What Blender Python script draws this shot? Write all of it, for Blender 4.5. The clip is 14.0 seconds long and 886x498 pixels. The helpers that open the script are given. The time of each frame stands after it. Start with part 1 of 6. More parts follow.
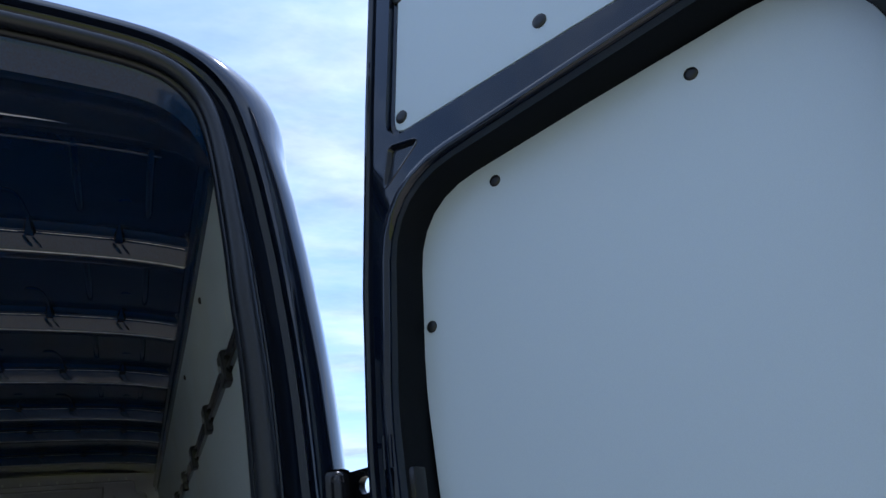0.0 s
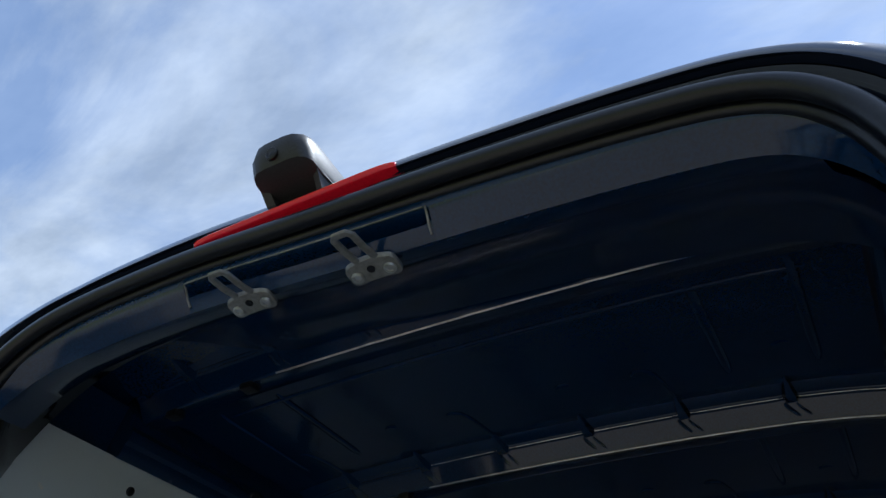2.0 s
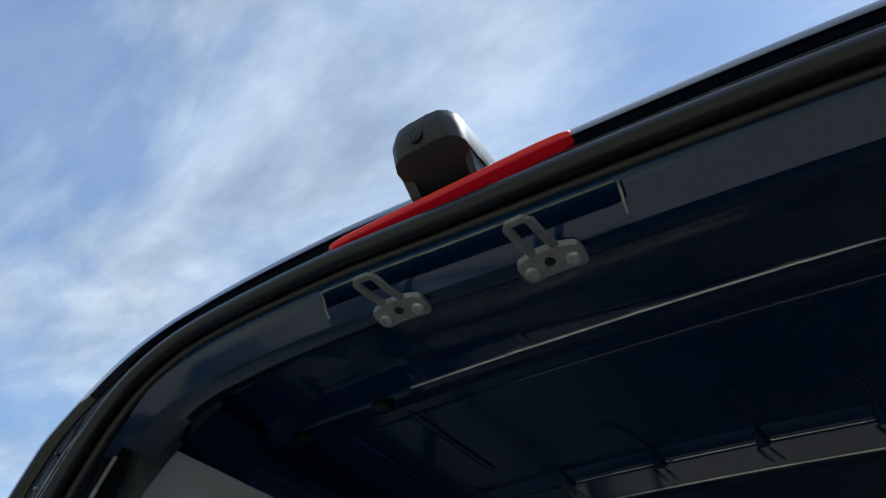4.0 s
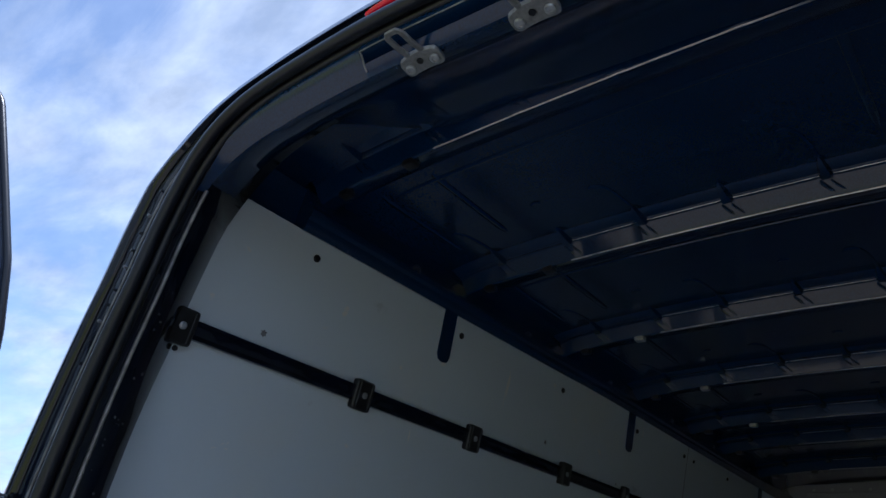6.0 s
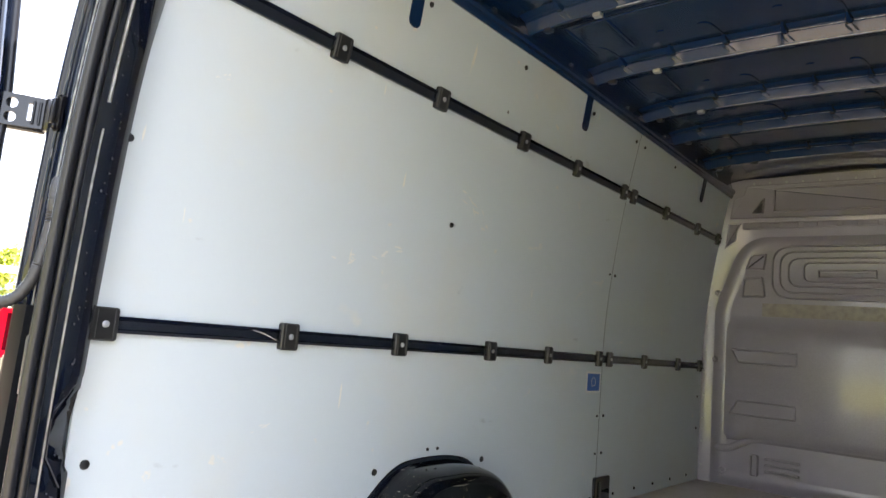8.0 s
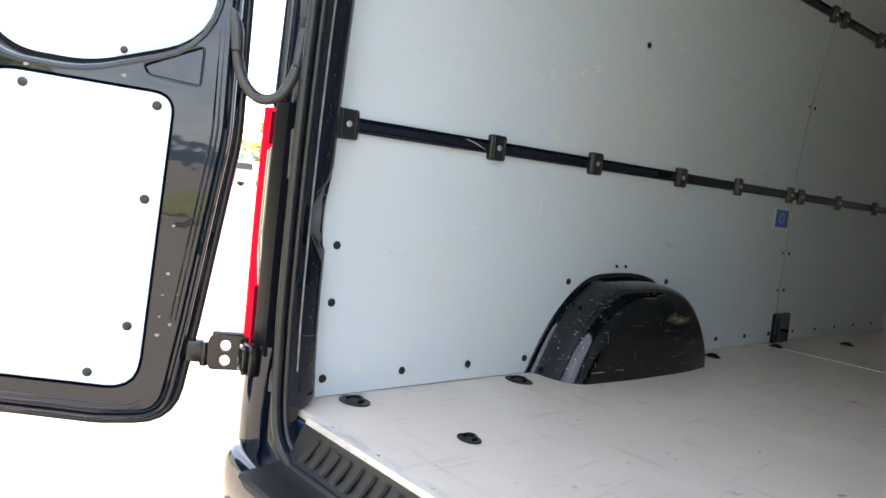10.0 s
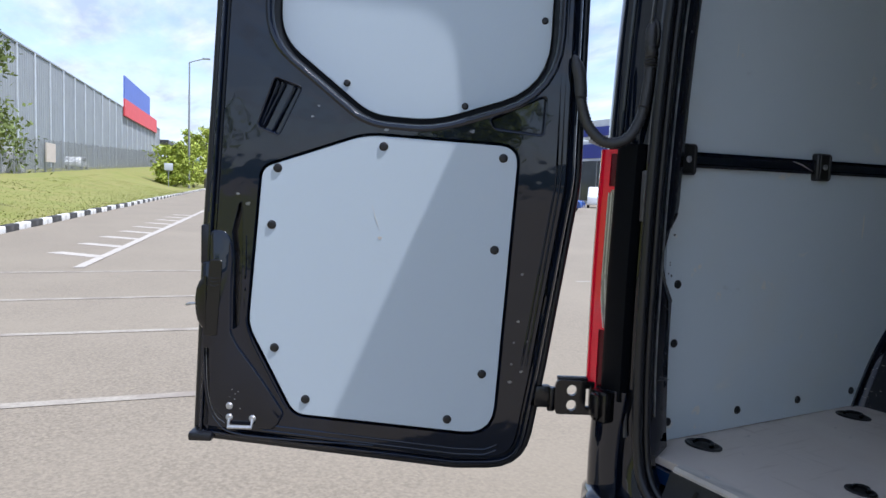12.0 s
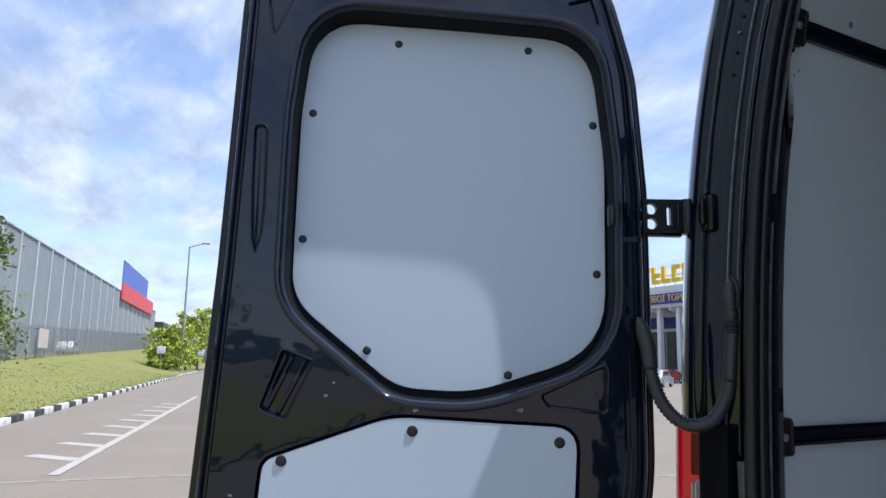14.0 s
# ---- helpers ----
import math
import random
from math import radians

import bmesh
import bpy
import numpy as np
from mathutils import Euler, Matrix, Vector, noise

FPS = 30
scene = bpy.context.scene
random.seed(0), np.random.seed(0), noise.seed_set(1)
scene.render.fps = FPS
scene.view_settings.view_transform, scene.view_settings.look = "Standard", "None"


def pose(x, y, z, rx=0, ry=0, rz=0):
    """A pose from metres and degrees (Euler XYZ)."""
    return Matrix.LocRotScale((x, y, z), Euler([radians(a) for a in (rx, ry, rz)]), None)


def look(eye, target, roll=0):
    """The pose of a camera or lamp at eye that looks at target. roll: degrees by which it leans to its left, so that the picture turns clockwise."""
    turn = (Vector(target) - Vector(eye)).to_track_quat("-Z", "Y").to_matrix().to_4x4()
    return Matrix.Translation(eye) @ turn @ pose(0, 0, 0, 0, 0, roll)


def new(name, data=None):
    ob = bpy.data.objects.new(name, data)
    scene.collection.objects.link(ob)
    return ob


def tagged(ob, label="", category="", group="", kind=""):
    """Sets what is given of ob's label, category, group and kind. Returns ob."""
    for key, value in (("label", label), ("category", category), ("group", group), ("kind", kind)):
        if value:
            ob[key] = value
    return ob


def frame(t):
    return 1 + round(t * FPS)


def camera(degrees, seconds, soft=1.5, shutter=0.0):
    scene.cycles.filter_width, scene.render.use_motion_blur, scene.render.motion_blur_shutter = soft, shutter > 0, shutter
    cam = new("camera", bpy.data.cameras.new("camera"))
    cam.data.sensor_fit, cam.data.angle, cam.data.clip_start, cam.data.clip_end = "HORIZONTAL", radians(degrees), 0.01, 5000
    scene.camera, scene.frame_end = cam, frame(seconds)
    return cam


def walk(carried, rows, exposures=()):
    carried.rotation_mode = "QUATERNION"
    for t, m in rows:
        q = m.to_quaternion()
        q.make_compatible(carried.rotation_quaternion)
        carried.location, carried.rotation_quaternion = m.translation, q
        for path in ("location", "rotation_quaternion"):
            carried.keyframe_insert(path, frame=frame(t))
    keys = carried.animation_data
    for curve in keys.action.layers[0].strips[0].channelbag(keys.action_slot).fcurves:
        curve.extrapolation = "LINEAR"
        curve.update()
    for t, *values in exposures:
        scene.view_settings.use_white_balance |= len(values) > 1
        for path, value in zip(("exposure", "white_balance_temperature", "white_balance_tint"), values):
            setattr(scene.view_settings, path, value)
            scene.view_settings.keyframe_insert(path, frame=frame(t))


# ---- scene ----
cam = camera(64.0, 14.0)
PATH = [
    (0, (0.574, -0.923, 1.63), (1.331, 0.708, 2.505), -8.1),
    (0.5, (0.623, -0.804, 1.669), (0.833, 0.866, 2.75), -7.0),
    (1, (0.626, -0.668, 1.736), (0.317, 0.898, 2.941), -3.3),
    (1.5, (0.585, -0.538, 1.815), (-0.04, 0.868, 3.093), 0.3),
    (2, (0.536, -0.481, 1.855), (-0.259, 0.795, 3.174), 3.6),
    (2.2, (0.528, -0.476, 1.86), (-0.308, 0.762, 3.19), 4.6),
    (4.3, (0.368, -0.436, 1.94), (-0.644, 0.695, 3.243), 6.0),
    (4.5, (0.369, -0.45, 1.919), (-0.673, 0.687, 3.194), 5.8),
    (5, (0.4, -0.501, 1.86), (-0.709, 0.658, 3.055), 6.2),
    (5.5, (0.453, -0.526, 1.786), (-0.703, 0.704, 2.86), 6.1),
    (6, (0.505, -0.527, 1.674), (-0.676, 0.797, 2.597), 6.5),
    (6.5, (0.568, -0.562, 1.579), (-0.602, 0.868, 2.343), 6.3),
    (7, (0.638, -0.578, 1.484), (-0.53, 0.934, 2.074), 5.9),
    (7.1, (0.646, -0.582, 1.459), (-0.519, 0.944, 2.019), 5.5),
    (7.2, (0.66, -0.589, 1.446), (-0.507, 0.95, 1.967), 5.6),
    (9.3, (0.696, -0.716, 1.208), (-0.679, 0.735, 1.158), 6.0),
    (9.5, (0.684, -0.742, 1.203), (-0.73, 0.669, 1.109), 6.2),
    (10, (0.658, -0.8, 1.179), (-0.854, 0.498, 1.018), 6.2),
    (10.5, (0.592, -0.895, 1.182), (-1.016, 0.276, 0.975), 5.5),
    (11, (0.488, -1.025, 1.186), (-1.188, 0.041, 0.959), 4.3),
    (11.5, (0.411, -1.129, 1.198), (-1.31, -0.132, 0.98), 3.1),
    (12, (0.368, -1.173, 1.228), (-1.382, -0.22, 1.058), 2.1),
    (12.5, (0.296, -1.175, 1.301), (-1.474, -0.247, 1.211), 1.5),
    (13, (0.213, -1.141, 1.345), (-1.565, -0.226, 1.372), 1.2),
    (13.5, (0.152, -1.115, 1.39), (-1.618, -0.2, 1.556), 1.1),
    (14, (0.072, -1.122, 1.448), (-1.661, -0.176, 1.77), 1.0),
]
EXPOSURES = [(0.0, 1.25, 5200, 12), (0.5, 1.05, 5550, 14), (0.9, 1.05, 5500, 12), (1.5, 0.92, 5700, 11), (2.1, 0.80, 5450, 7), (4.3, 0.78, 5650, 4), (5.4, 0.76, 5550, 5), (6.0, 1.05, 5250, 13), (6.45, 3.1, 5400, 12), (7.2, 3.95, 7000, 18), (9.3, 3.9, 6850, 12), (10.3, 3.10, 6500, 13), (11.2, 1.82, 5650, 14), (12.5, 1.12, 5800, 14), (14.0, 1.08, 5700, 14)]
walk(cam, [(t, look(eye, target, roll)) for t, eye, target, roll in PATH], EXPOSURES)

# ---- light ----
SUN = Vector((0.32, 0.322, 1.0)).normalized()
world = bpy.data.worlds.new("sky")
scene.world = world
world.use_nodes = True


def build_sky():
    nt = world.node_tree
    nt.nodes.clear()
    out = nt.nodes.new("ShaderNodeOutputWorld")
    bg = nt.nodes.new("ShaderNodeBackground")
    sky = nt.nodes.new("ShaderNodeTexSky")
    sky.sky_type, sky.sun_disc = "NISHITA", False
    sky.sun_elevation = math.asin(SUN.z)
    sky.sun_rotation = math.atan2(SUN.x, SUN.y)
    sky.air_density, sky.dust_density, sky.ozone_density = 1.0, 0.35, 2.0
    co = nt.nodes.new("ShaderNodeTexCoord")
    sep = nt.nodes.new("ShaderNodeSeparateXYZ")
    nt.links.new(co.outputs["Generated"], sep.inputs[0])
    up = nt.nodes.new("ShaderNodeMath")
    up.operation = "MAXIMUM"
    up.inputs[1].default_value = 0.0
    nt.links.new(sep.outputs["Z"], up.inputs[0])
    lift = nt.nodes.new("ShaderNodeMath")
    lift.operation = "ADD"
    lift.inputs[1].default_value = 0.12
    nt.links.new(up.outputs[0], lift.inputs[0])
    flat = []
    for axis in ("X", "Y"):
        d = nt.nodes.new("ShaderNodeMath")
        d.operation = "DIVIDE"
        nt.links.new(sep.outputs[axis], d.inputs[0])
        nt.links.new(lift.outputs[0], d.inputs[1])
        flat.append(d)
    comb = nt.nodes.new("ShaderNodeCombineXYZ")
    nt.links.new(flat[0].outputs[0], comb.inputs[0])
    nt.links.new(flat[1].outputs[0], comb.inputs[1])
    mapn = nt.nodes.new("ShaderNodeMapping")
    mapn.inputs["Rotation"].default_value = (0, 0, radians(35))
    mapn.inputs["Scale"].default_value = (1.0, 2.1, 1.0)
    nt.links.new(comb.outputs[0], mapn.inputs[0])
    big = nt.nodes.new("ShaderNodeTexNoise")
    big.inputs["Scale"].default_value, big.inputs["Detail"].default_value = 1.5, 8.0
    big.inputs["Roughness"].default_value, big.inputs["Distortion"].default_value = 0.58, 0.45
    nt.links.new(mapn.outputs[0], big.inputs["Vector"])
    ramp = nt.nodes.new("ShaderNodeValToRGB")
    ramp.color_ramp.elements[0].position, ramp.color_ramp.elements[1].position = 0.41, 0.64
    ramp.color_ramp.elements[0].color = (0.27, 0.27, 0.27, 1)
    ramp.color_ramp.elements[1].color = (0.92, 0.92, 0.92, 1)
    nt.links.new(big.outputs[0], ramp.inputs[0])
    mix = nt.nodes.new("ShaderNodeMix")
    mix.data_type = "RGBA"
    nt.links.new(ramp.outputs[0], mix.inputs[0])
    nt.links.new(sky.outputs[0], mix.inputs[6])
    # grey bases and bright tops within the clouds
    soft = nt.nodes.new("ShaderNodeTexNoise")
    soft.inputs["Scale"].default_value, soft.inputs["Detail"].default_value = 2.3, 6.0
    soft.inputs["Roughness"].default_value = 0.58
    nt.links.new(mapn.outputs[0], soft.inputs["Vector"])
    shade = nt.nodes.new("ShaderNodeValToRGB")
    shade.color_ramp.elements[0].position, shade.color_ramp.elements[1].position = 0.36, 0.66
    shade.color_ramp.elements[0].color = (0.44, 0.48, 0.54, 1)
    shade.color_ramp.elements[1].color = (0.80, 0.83, 0.87, 1)
    nt.links.new(soft.outputs[0], shade.inputs[0])
    glow = nt.nodes.new("ShaderNodeVectorMath")
    glow.operation = "SCALE"
    glow.inputs[3].default_value = 6.0
    nt.links.new(shade.outputs[0], glow.inputs[0])
    nt.links.new(glow.outputs[0], mix.inputs[7])
    # pale haze towards the horizon
    low = nt.nodes.new("ShaderNodeMath")
    low.operation = "SUBTRACT"
    low.inputs[0].default_value = 1.0
    nt.links.new(up.outputs[0], low.inputs[1])
    fall = nt.nodes.new("ShaderNodeMath")
    fall.operation = "POWER"
    fall.inputs[1].default_value = 7.0
    nt.links.new(low.outputs[0], fall.inputs[0])
    much = nt.nodes.new("ShaderNodeMath")
    much.operation = "MULTIPLY"
    much.inputs[1].default_value = 0.62
    nt.links.new(fall.outputs[0], much.inputs[0])
    haze = nt.nodes.new("ShaderNodeMix")
    haze.data_type = "RGBA"
    haze.inputs[7].default_value = (4.2, 4.5, 4.8, 1)
    nt.links.new(much.outputs[0], haze.inputs[0])
    nt.links.new(mix.outputs[2], haze.inputs[6])
    nt.links.new(haze.outputs[2], bg.inputs[0])
    bg.inputs[1].default_value = 0.098
    nt.links.new(bg.outputs[0], out.inputs[0])


build_sky()
lamp = bpy.data.lights.new("sun", "SUN")
lamp.energy, lamp.angle, lamp.color = 2.6, radians(0.6), (1.0, 0.95, 0.88)
sun = new("sun", lamp)
sun.matrix_world = look((0, 0, 30), Vector((0, 0, 30)) - SUN)


# ---- materials ----
def material(name, colour, rough=0.5, metal=0.0, grain=60.0, vary=0.15, bump=0.0, stains=None, stain_scale=3.0, coat=0.0, stretch=(1, 1, 1), stain_at=(0.55, 0.72), spec=0.5, scuffs=None, wave=0.0, coat_ior=1.5, coat_rough=0.03):
    """A surface with fine grain, and stains or scuffs of a second colour at a larger scale."""
    mat = bpy.data.materials.new(name)
    mat.use_nodes = True
    nt = mat.node_tree
    p = nt.nodes["Principled BSDF"]
    p.inputs["Roughness"].default_value, p.inputs["Metallic"].default_value = rough, metal
    p.inputs["Coat Weight"].default_value, p.inputs["Coat Roughness"].default_value = coat, coat_rough
    p.inputs["Specular IOR Level"].default_value, p.inputs["Coat IOR"].default_value = spec, coat_ior
    co = nt.nodes.new("ShaderNodeTexCoord")
    mp = nt.nodes.new("ShaderNodeMapping")
    mp.inputs["Scale"].default_value = stretch
    nt.links.new(co.outputs["Object"], mp.inputs[0])
    fine = nt.nodes.new("ShaderNodeTexNoise")
    fine.inputs["Scale"].default_value, fine.inputs["Detail"].default_value = grain, 4.0
    nt.links.new(mp.outputs[0], fine.inputs["Vector"])
    ramp = nt.nodes.new("ShaderNodeValToRGB")
    ramp.color_ramp.elements[0].position, ramp.color_ramp.elements[1].position = 0.3, 0.7
    ramp.color_ramp.elements[0].color = (*[c * (1 - vary) for c in colour], 1)
    ramp.color_ramp.elements[1].color = (*[min(1, c * (1 + vary)) for c in colour], 1)
    nt.links.new(fine.outputs[0], ramp.inputs[0])
    last = ramp.outputs[0]
    if stains:
        wide = nt.nodes.new("ShaderNodeTexNoise")
        wide.inputs["Scale"].default_value, wide.inputs["Detail"].default_value = stain_scale, 7.0
        wide.inputs["Roughness"].default_value = 0.62
        nt.links.new(mp.outputs[0], wide.inputs["Vector"])
        mask = nt.nodes.new("ShaderNodeValToRGB")
        mask.color_ramp.elements[0].position, mask.color_ramp.elements[1].position = stain_at
        nt.links.new(wide.outputs[0], mask.inputs[0])
        mix = nt.nodes.new("ShaderNodeMix")
        mix.data_type = "RGBA"
        nt.links.new(mask.outputs[0], mix.inputs[0])
        nt.links.new(last, mix.inputs[6])
        mix.inputs[7].default_value = (*stains, 1)
        last = mix.outputs[2]
        gloss = nt.nodes.new("ShaderNodeMapRange")
        gloss.inputs[3].default_value, gloss.inputs[4].default_value = rough, min(1.0, rough + 0.3)
        nt.links.new(mask.outputs[0], gloss.inputs[0])
        nt.links.new(gloss.outputs[0], p.inputs["Roughness"])
    for colour2, size, shape, low, high in scuffs or ():
        mp2 = nt.nodes.new("ShaderNodeMapping")
        mp2.inputs["Scale"].default_value, mp2.inputs["Rotation"].default_value = shape, (0.25 + 0.06 * size, 0.1, 0.3 - 0.05 * size)
        nt.links.new(co.outputs["Object"], mp2.inputs[0])
        sc = nt.nodes.new("ShaderNodeTexNoise")
        sc.inputs["Scale"].default_value, sc.inputs["Detail"].default_value = size, 5.0
        nt.links.new(mp2.outputs[0], sc.inputs["Vector"])
        mk = nt.nodes.new("ShaderNodeValToRGB")
        mk.color_ramp.elements[0].position, mk.color_ramp.elements[1].position = low, high
        nt.links.new(sc.outputs[0], mk.inputs[0])
        mx = nt.nodes.new("ShaderNodeMix")
        mx.data_type = "RGBA"
        nt.links.new(mk.outputs[0], mx.inputs[0])
        nt.links.new(last, mx.inputs[6])
        mx.inputs[7].default_value = (*colour2, 1)
        last = mx.outputs[2]
    nt.links.new(last, p.inputs["Base Color"])
    if wave:
        # slow unevenness of pressed sheet metal
        wv = nt.nodes.new("ShaderNodeTexNoise")
        wv.inputs["Scale"].default_value, wv.inputs["Detail"].default_value = 7.5, 2.5
        nt.links.new(co.outputs["Object"], wv.inputs["Vector"])
        b = nt.nodes.new("ShaderNodeBump")
        b.inputs["Strength"].default_value, b.inputs["Distance"].default_value = 1.0, wave
        nt.links.new(wv.outputs[0], b.inputs["Height"])
        nt.links.new(b.outputs[0], p.inputs["Normal"])
        nt.links.new(b.outputs[0], p.inputs["Coat Normal"])
    if bump:
        b = nt.nodes.new("ShaderNodeBump")
        b.inputs["Strength"].default_value, b.inputs["Distance"].default_value = bump, 0.004
        nt.links.new(fine.outputs[0], b.inputs["Height"])
        nt.links.new(b.outputs[0], p.inputs["Normal"])
    return mat


PAINT = material("blue_black_gloss_paint", (0.004, 0.007, 0.016), 0.07, wave=0.0017, grain=300, vary=0.2, coat=1.0, coat_ior=1.50, spec=0.08, coat_rough=0.035, stains=(0.010, 0.011, 0.013), stain_scale=9, stain_at=(0.6, 0.85))
PRIMER = material("dark_blue_inner_paint", (0.004, 0.023, 0.074), 0.15, wave=0.0012, spec=0.38, grain=260, vary=0.25, coat=0.5, coat_ior=1.52, coat_rough=0.12, stains=(0.006, 0.027, 0.080), stain_scale=5, stain_at=(0.58, 0.9))
RUBBER = material("black_rubber", (0.007, 0.008, 0.012), 0.32, grain=180, vary=0.3, bump=0.05)
PLASTIC = material("black_plastic", (0.010, 0.010, 0.011), 0.38, grain=420, vary=0.2, bump=0.12)
GREYPLY = material("grey_laminate_board", (0.620, 0.685, 0.717), 0.36, grain=900, vary=0.04, stains=(0.65, 0.672, 0.640), stain_scale=1.6, stain_at=(0.48, 0.75), bump=0.02, scuffs=(((0.70, 0.715, 0.69), 5.5, (1, 0.9, 1.3), 0.69, 0.78), ((0.76, 0.75, 0.69), 3.5, (1, 8, 1.1), 0.725, 0.74), ((0.72, 0.71, 0.66), 14.0, (1, 1, 1.2), 0.70, 0.73), ((0.34, 0.36, 0.36), 6.0, (1, 0.8, 1.6), 0.70, 0.78)))
DOORPLY = material("grey_door_board", (0.545, 0.628, 0.695), 0.36, grain=900, vary=0.03, stains=(0.61, 0.66, 0.71), stain_scale=2.0, stain_at=(0.6, 0.85))
FLOORPLY = material("worn_brown_floor_board", (0.65, 0.57, 0.495), 0.33, spec=0.65, grain=700, vary=0.10, stains=(0.67, 0.595, 0.52), stain_scale=6.0, stain_at=(0.40, 0.70), bump=0.05, scuffs=(((0.56, 0.48, 0.41), 11.0, (5, 0.4, 1), 0.60, 0.72), ((0.56, 0.48, 0.41), 11.0, (0.4, 4, 1), 0.61, 0.73), ((0.70, 0.63, 0.54), 3.0, (1, 1.6, 1), 0.55, 0.75), ((0.30, 0.25, 0.22), 18.0, (1, 1, 1), 0.68, 0.74)))
HINGE = material("black_satin_hinge_paint", (0.005, 0.005, 0.006), 0.22, grain=200, vary=0.3, stains=(0.05, 0.045, 0.04), stain_scale=20, stain_at=(0.68, 0.72))
# lamp moulding; also blackens the door board wells to stand for their shade
MATTBLACK = material("matt_black_moulding_and_well_shade", (0.004, 0.005, 0.007), 0.45, grain=300, vary=0.2, spec=0.12)
TRIM = material("worn_pale_floor_trim", (0.62, 0.575, 0.51), 0.5, 0.0, grain=60, vary=0.1, stains=(0.42, 0.39, 0.35), stain_scale=14, stretch=(0.3, 1, 1))
CAMGREY = material("dark_grey_camera_plastic", (0.030, 0.030, 0.032), 0.42, grain=300, vary=0.2, bump=0.05)
HOSE = material("dark_grey_ribbed_hose", (0.035, 0.036, 0.038), 0.42, grain=120, vary=0.15)
# pale metal that draws the highlight on the roof rib edges
EDGE = material("bright_rib_edge_glint", (0.50, 0.51, 0.52), 0.28, 0.9, grain=40, vary=0.3)
# dull pale metal: glints put on paint edges, also scraped spots and studs
DULLEDGE = material("dull_edge_glint_and_chip", (0.22, 0.225, 0.23), 0.3, 0.6, grain=40, vary=0.4)
# grey for painted edge glints, bare specks and small grey parts
EDGEGREY = material("grey_edge_glint_and_parts", (0.07, 0.07, 0.07), 0.3, grain=60, vary=0.2)
ALU = material("brushed_aluminium", (0.62, 0.62, 0.60), 0.38, 0.85, grain=90, vary=0.12, stains=(0.35, 0.34, 0.32), stain_scale=8)
DARKZINC = material("dark_zinc_steel", (0.24, 0.245, 0.25), 0.4, 0.3, grain=160, vary=0.2)
STEEL = material("grey_zinc_steel", (0.50, 0.51, 0.52), 0.34, 0.7, grain=160, vary=0.15)
REDLENS = material("red_lens", (0.93, 0.010, 0.036), 0.12, grain=200, vary=0.06, coat=0.3)
REDDARK = material("dark_red_lens", (0.10, 0.002, 0.008), 0.16, grain=200, vary=0.2, coat=0.15, spec=0.25)
CLEARLENS = material("clear_ribbed_lens", (0.36, 0.34, 0.32), 0.14, 0.2, grain=40, vary=0.15, coat=0.5, stretch=(1, 1, 0.2))
GREYSTEEL = material("grey_bulkhead_paint", (0.395, 0.372, 0.440), 0.30, coat=0.8, grain=200, vary=0.08, stains=(0.43, 0.405, 0.475), stain_scale=4, coat_rough=0.09)
ASPHALT = material("pale_worn_asphalt", (0.216, 0.184, 0.138), 0.85, grain=55, vary=0.26, stains=(0.262, 0.226, 0.172), stain_scale=0.35, bump=0.5, stain_at=(0.4, 0.75))
FADED = material("faded_road_paint", (0.32, 0.29, 0.24), 0.8, grain=30, vary=0.15, stains=(0.25, 0.22, 0.185), stain_scale=4, bump=0.1, stain_at=(0.45, 0.6))
WHITEPAINT = material("worn_white_road_paint", (0.43, 0.395, 0.345), 0.75, grain=30, vary=0.12, stains=(0.33, 0.31, 0.28), stain_scale=5, bump=0.1)


# ---- mesh helpers ----
def part(name, bm, mat, parent=None, label="", smooth=True, angle=35):
    me = bpy.data.meshes.new(name)
    bmesh.ops.recalc_face_normals(bm, faces=bm.faces)
    if smooth:
        lim = radians(angle)
        level = bm.faces.layers.int.get("level")
        for f in bm.faces:
            f.smooth = not (level and f[level])
        for e in bm.edges:
            if len(e.link_faces) == 2 and e.calc_face_angle(0) > lim:
                e.smooth = False
    bm.to_mesh(me)
    bm.free()
    me.materials.append(mat)
    ob = new(name, me)
    if parent:
        ob.parent = parent
    if label:
        ob["label"] = label
    return ob


def thing(name, label, category, group="", kind="", m=None):
    ob = new(name)
    if m is not None:
        ob.matrix_world = m
    return tagged(ob, label, category, group, kind)


def box(bm, lo, hi, bevel=0.0, seg=2, m=None):
    lo, hi = Vector(lo), Vector(hi)
    made = bmesh.ops.create_cube(bm, size=1.0)["verts"]
    for v in made:
        v.co = Vector((lo[i] + (v.co[i] + 0.5) * (hi[i] - lo[i]) for i in range(3)))
    if bevel:
        edges = list({e for v in made for e in v.link_edges})
        out = bmesh.ops.bevel(bm, geom=edges, offset=bevel, segments=seg, affect="EDGES", profile=0.5)
        made = [v for v in bm.verts if v.is_valid and all(lo[i] - 1e-5 <= v.co[i] <= hi[i] + 1e-5 for i in range(3))] if m is None else list({v for f in out["faces"] for v in f.verts} | {v for v in made if v.is_valid})
    if m is not None:
        bmesh.ops.transform(bm, matrix=m, verts=[v for v in made if v.is_valid])
    return bm


def new_box(lo, hi, bevel=0.0, seg=2):
    return box(bmesh.new(), lo, hi, bevel, seg)


def spline(pts, per=6, closed=False):
    """A smooth curve through a few points."""
    pts = [Vector(p) for p in pts]
    n, out = len(pts), []
    for i in range(n if closed else n - 1):
        a, b, c, d = (pts[j % n] if closed else pts[max(0, min(n - 1, j))] for j in (i - 1, i, i + 1, i + 2))
        for k in range(per):
            t = k / per
            out.append(0.5 * (2 * b + (c - a) * t + (2 * a - 5 * b + 4 * c - d) * t * t + (3 * b - a - 3 * c + d) * t**3))
    if not closed:
        out.append(pts[-1])
    return out


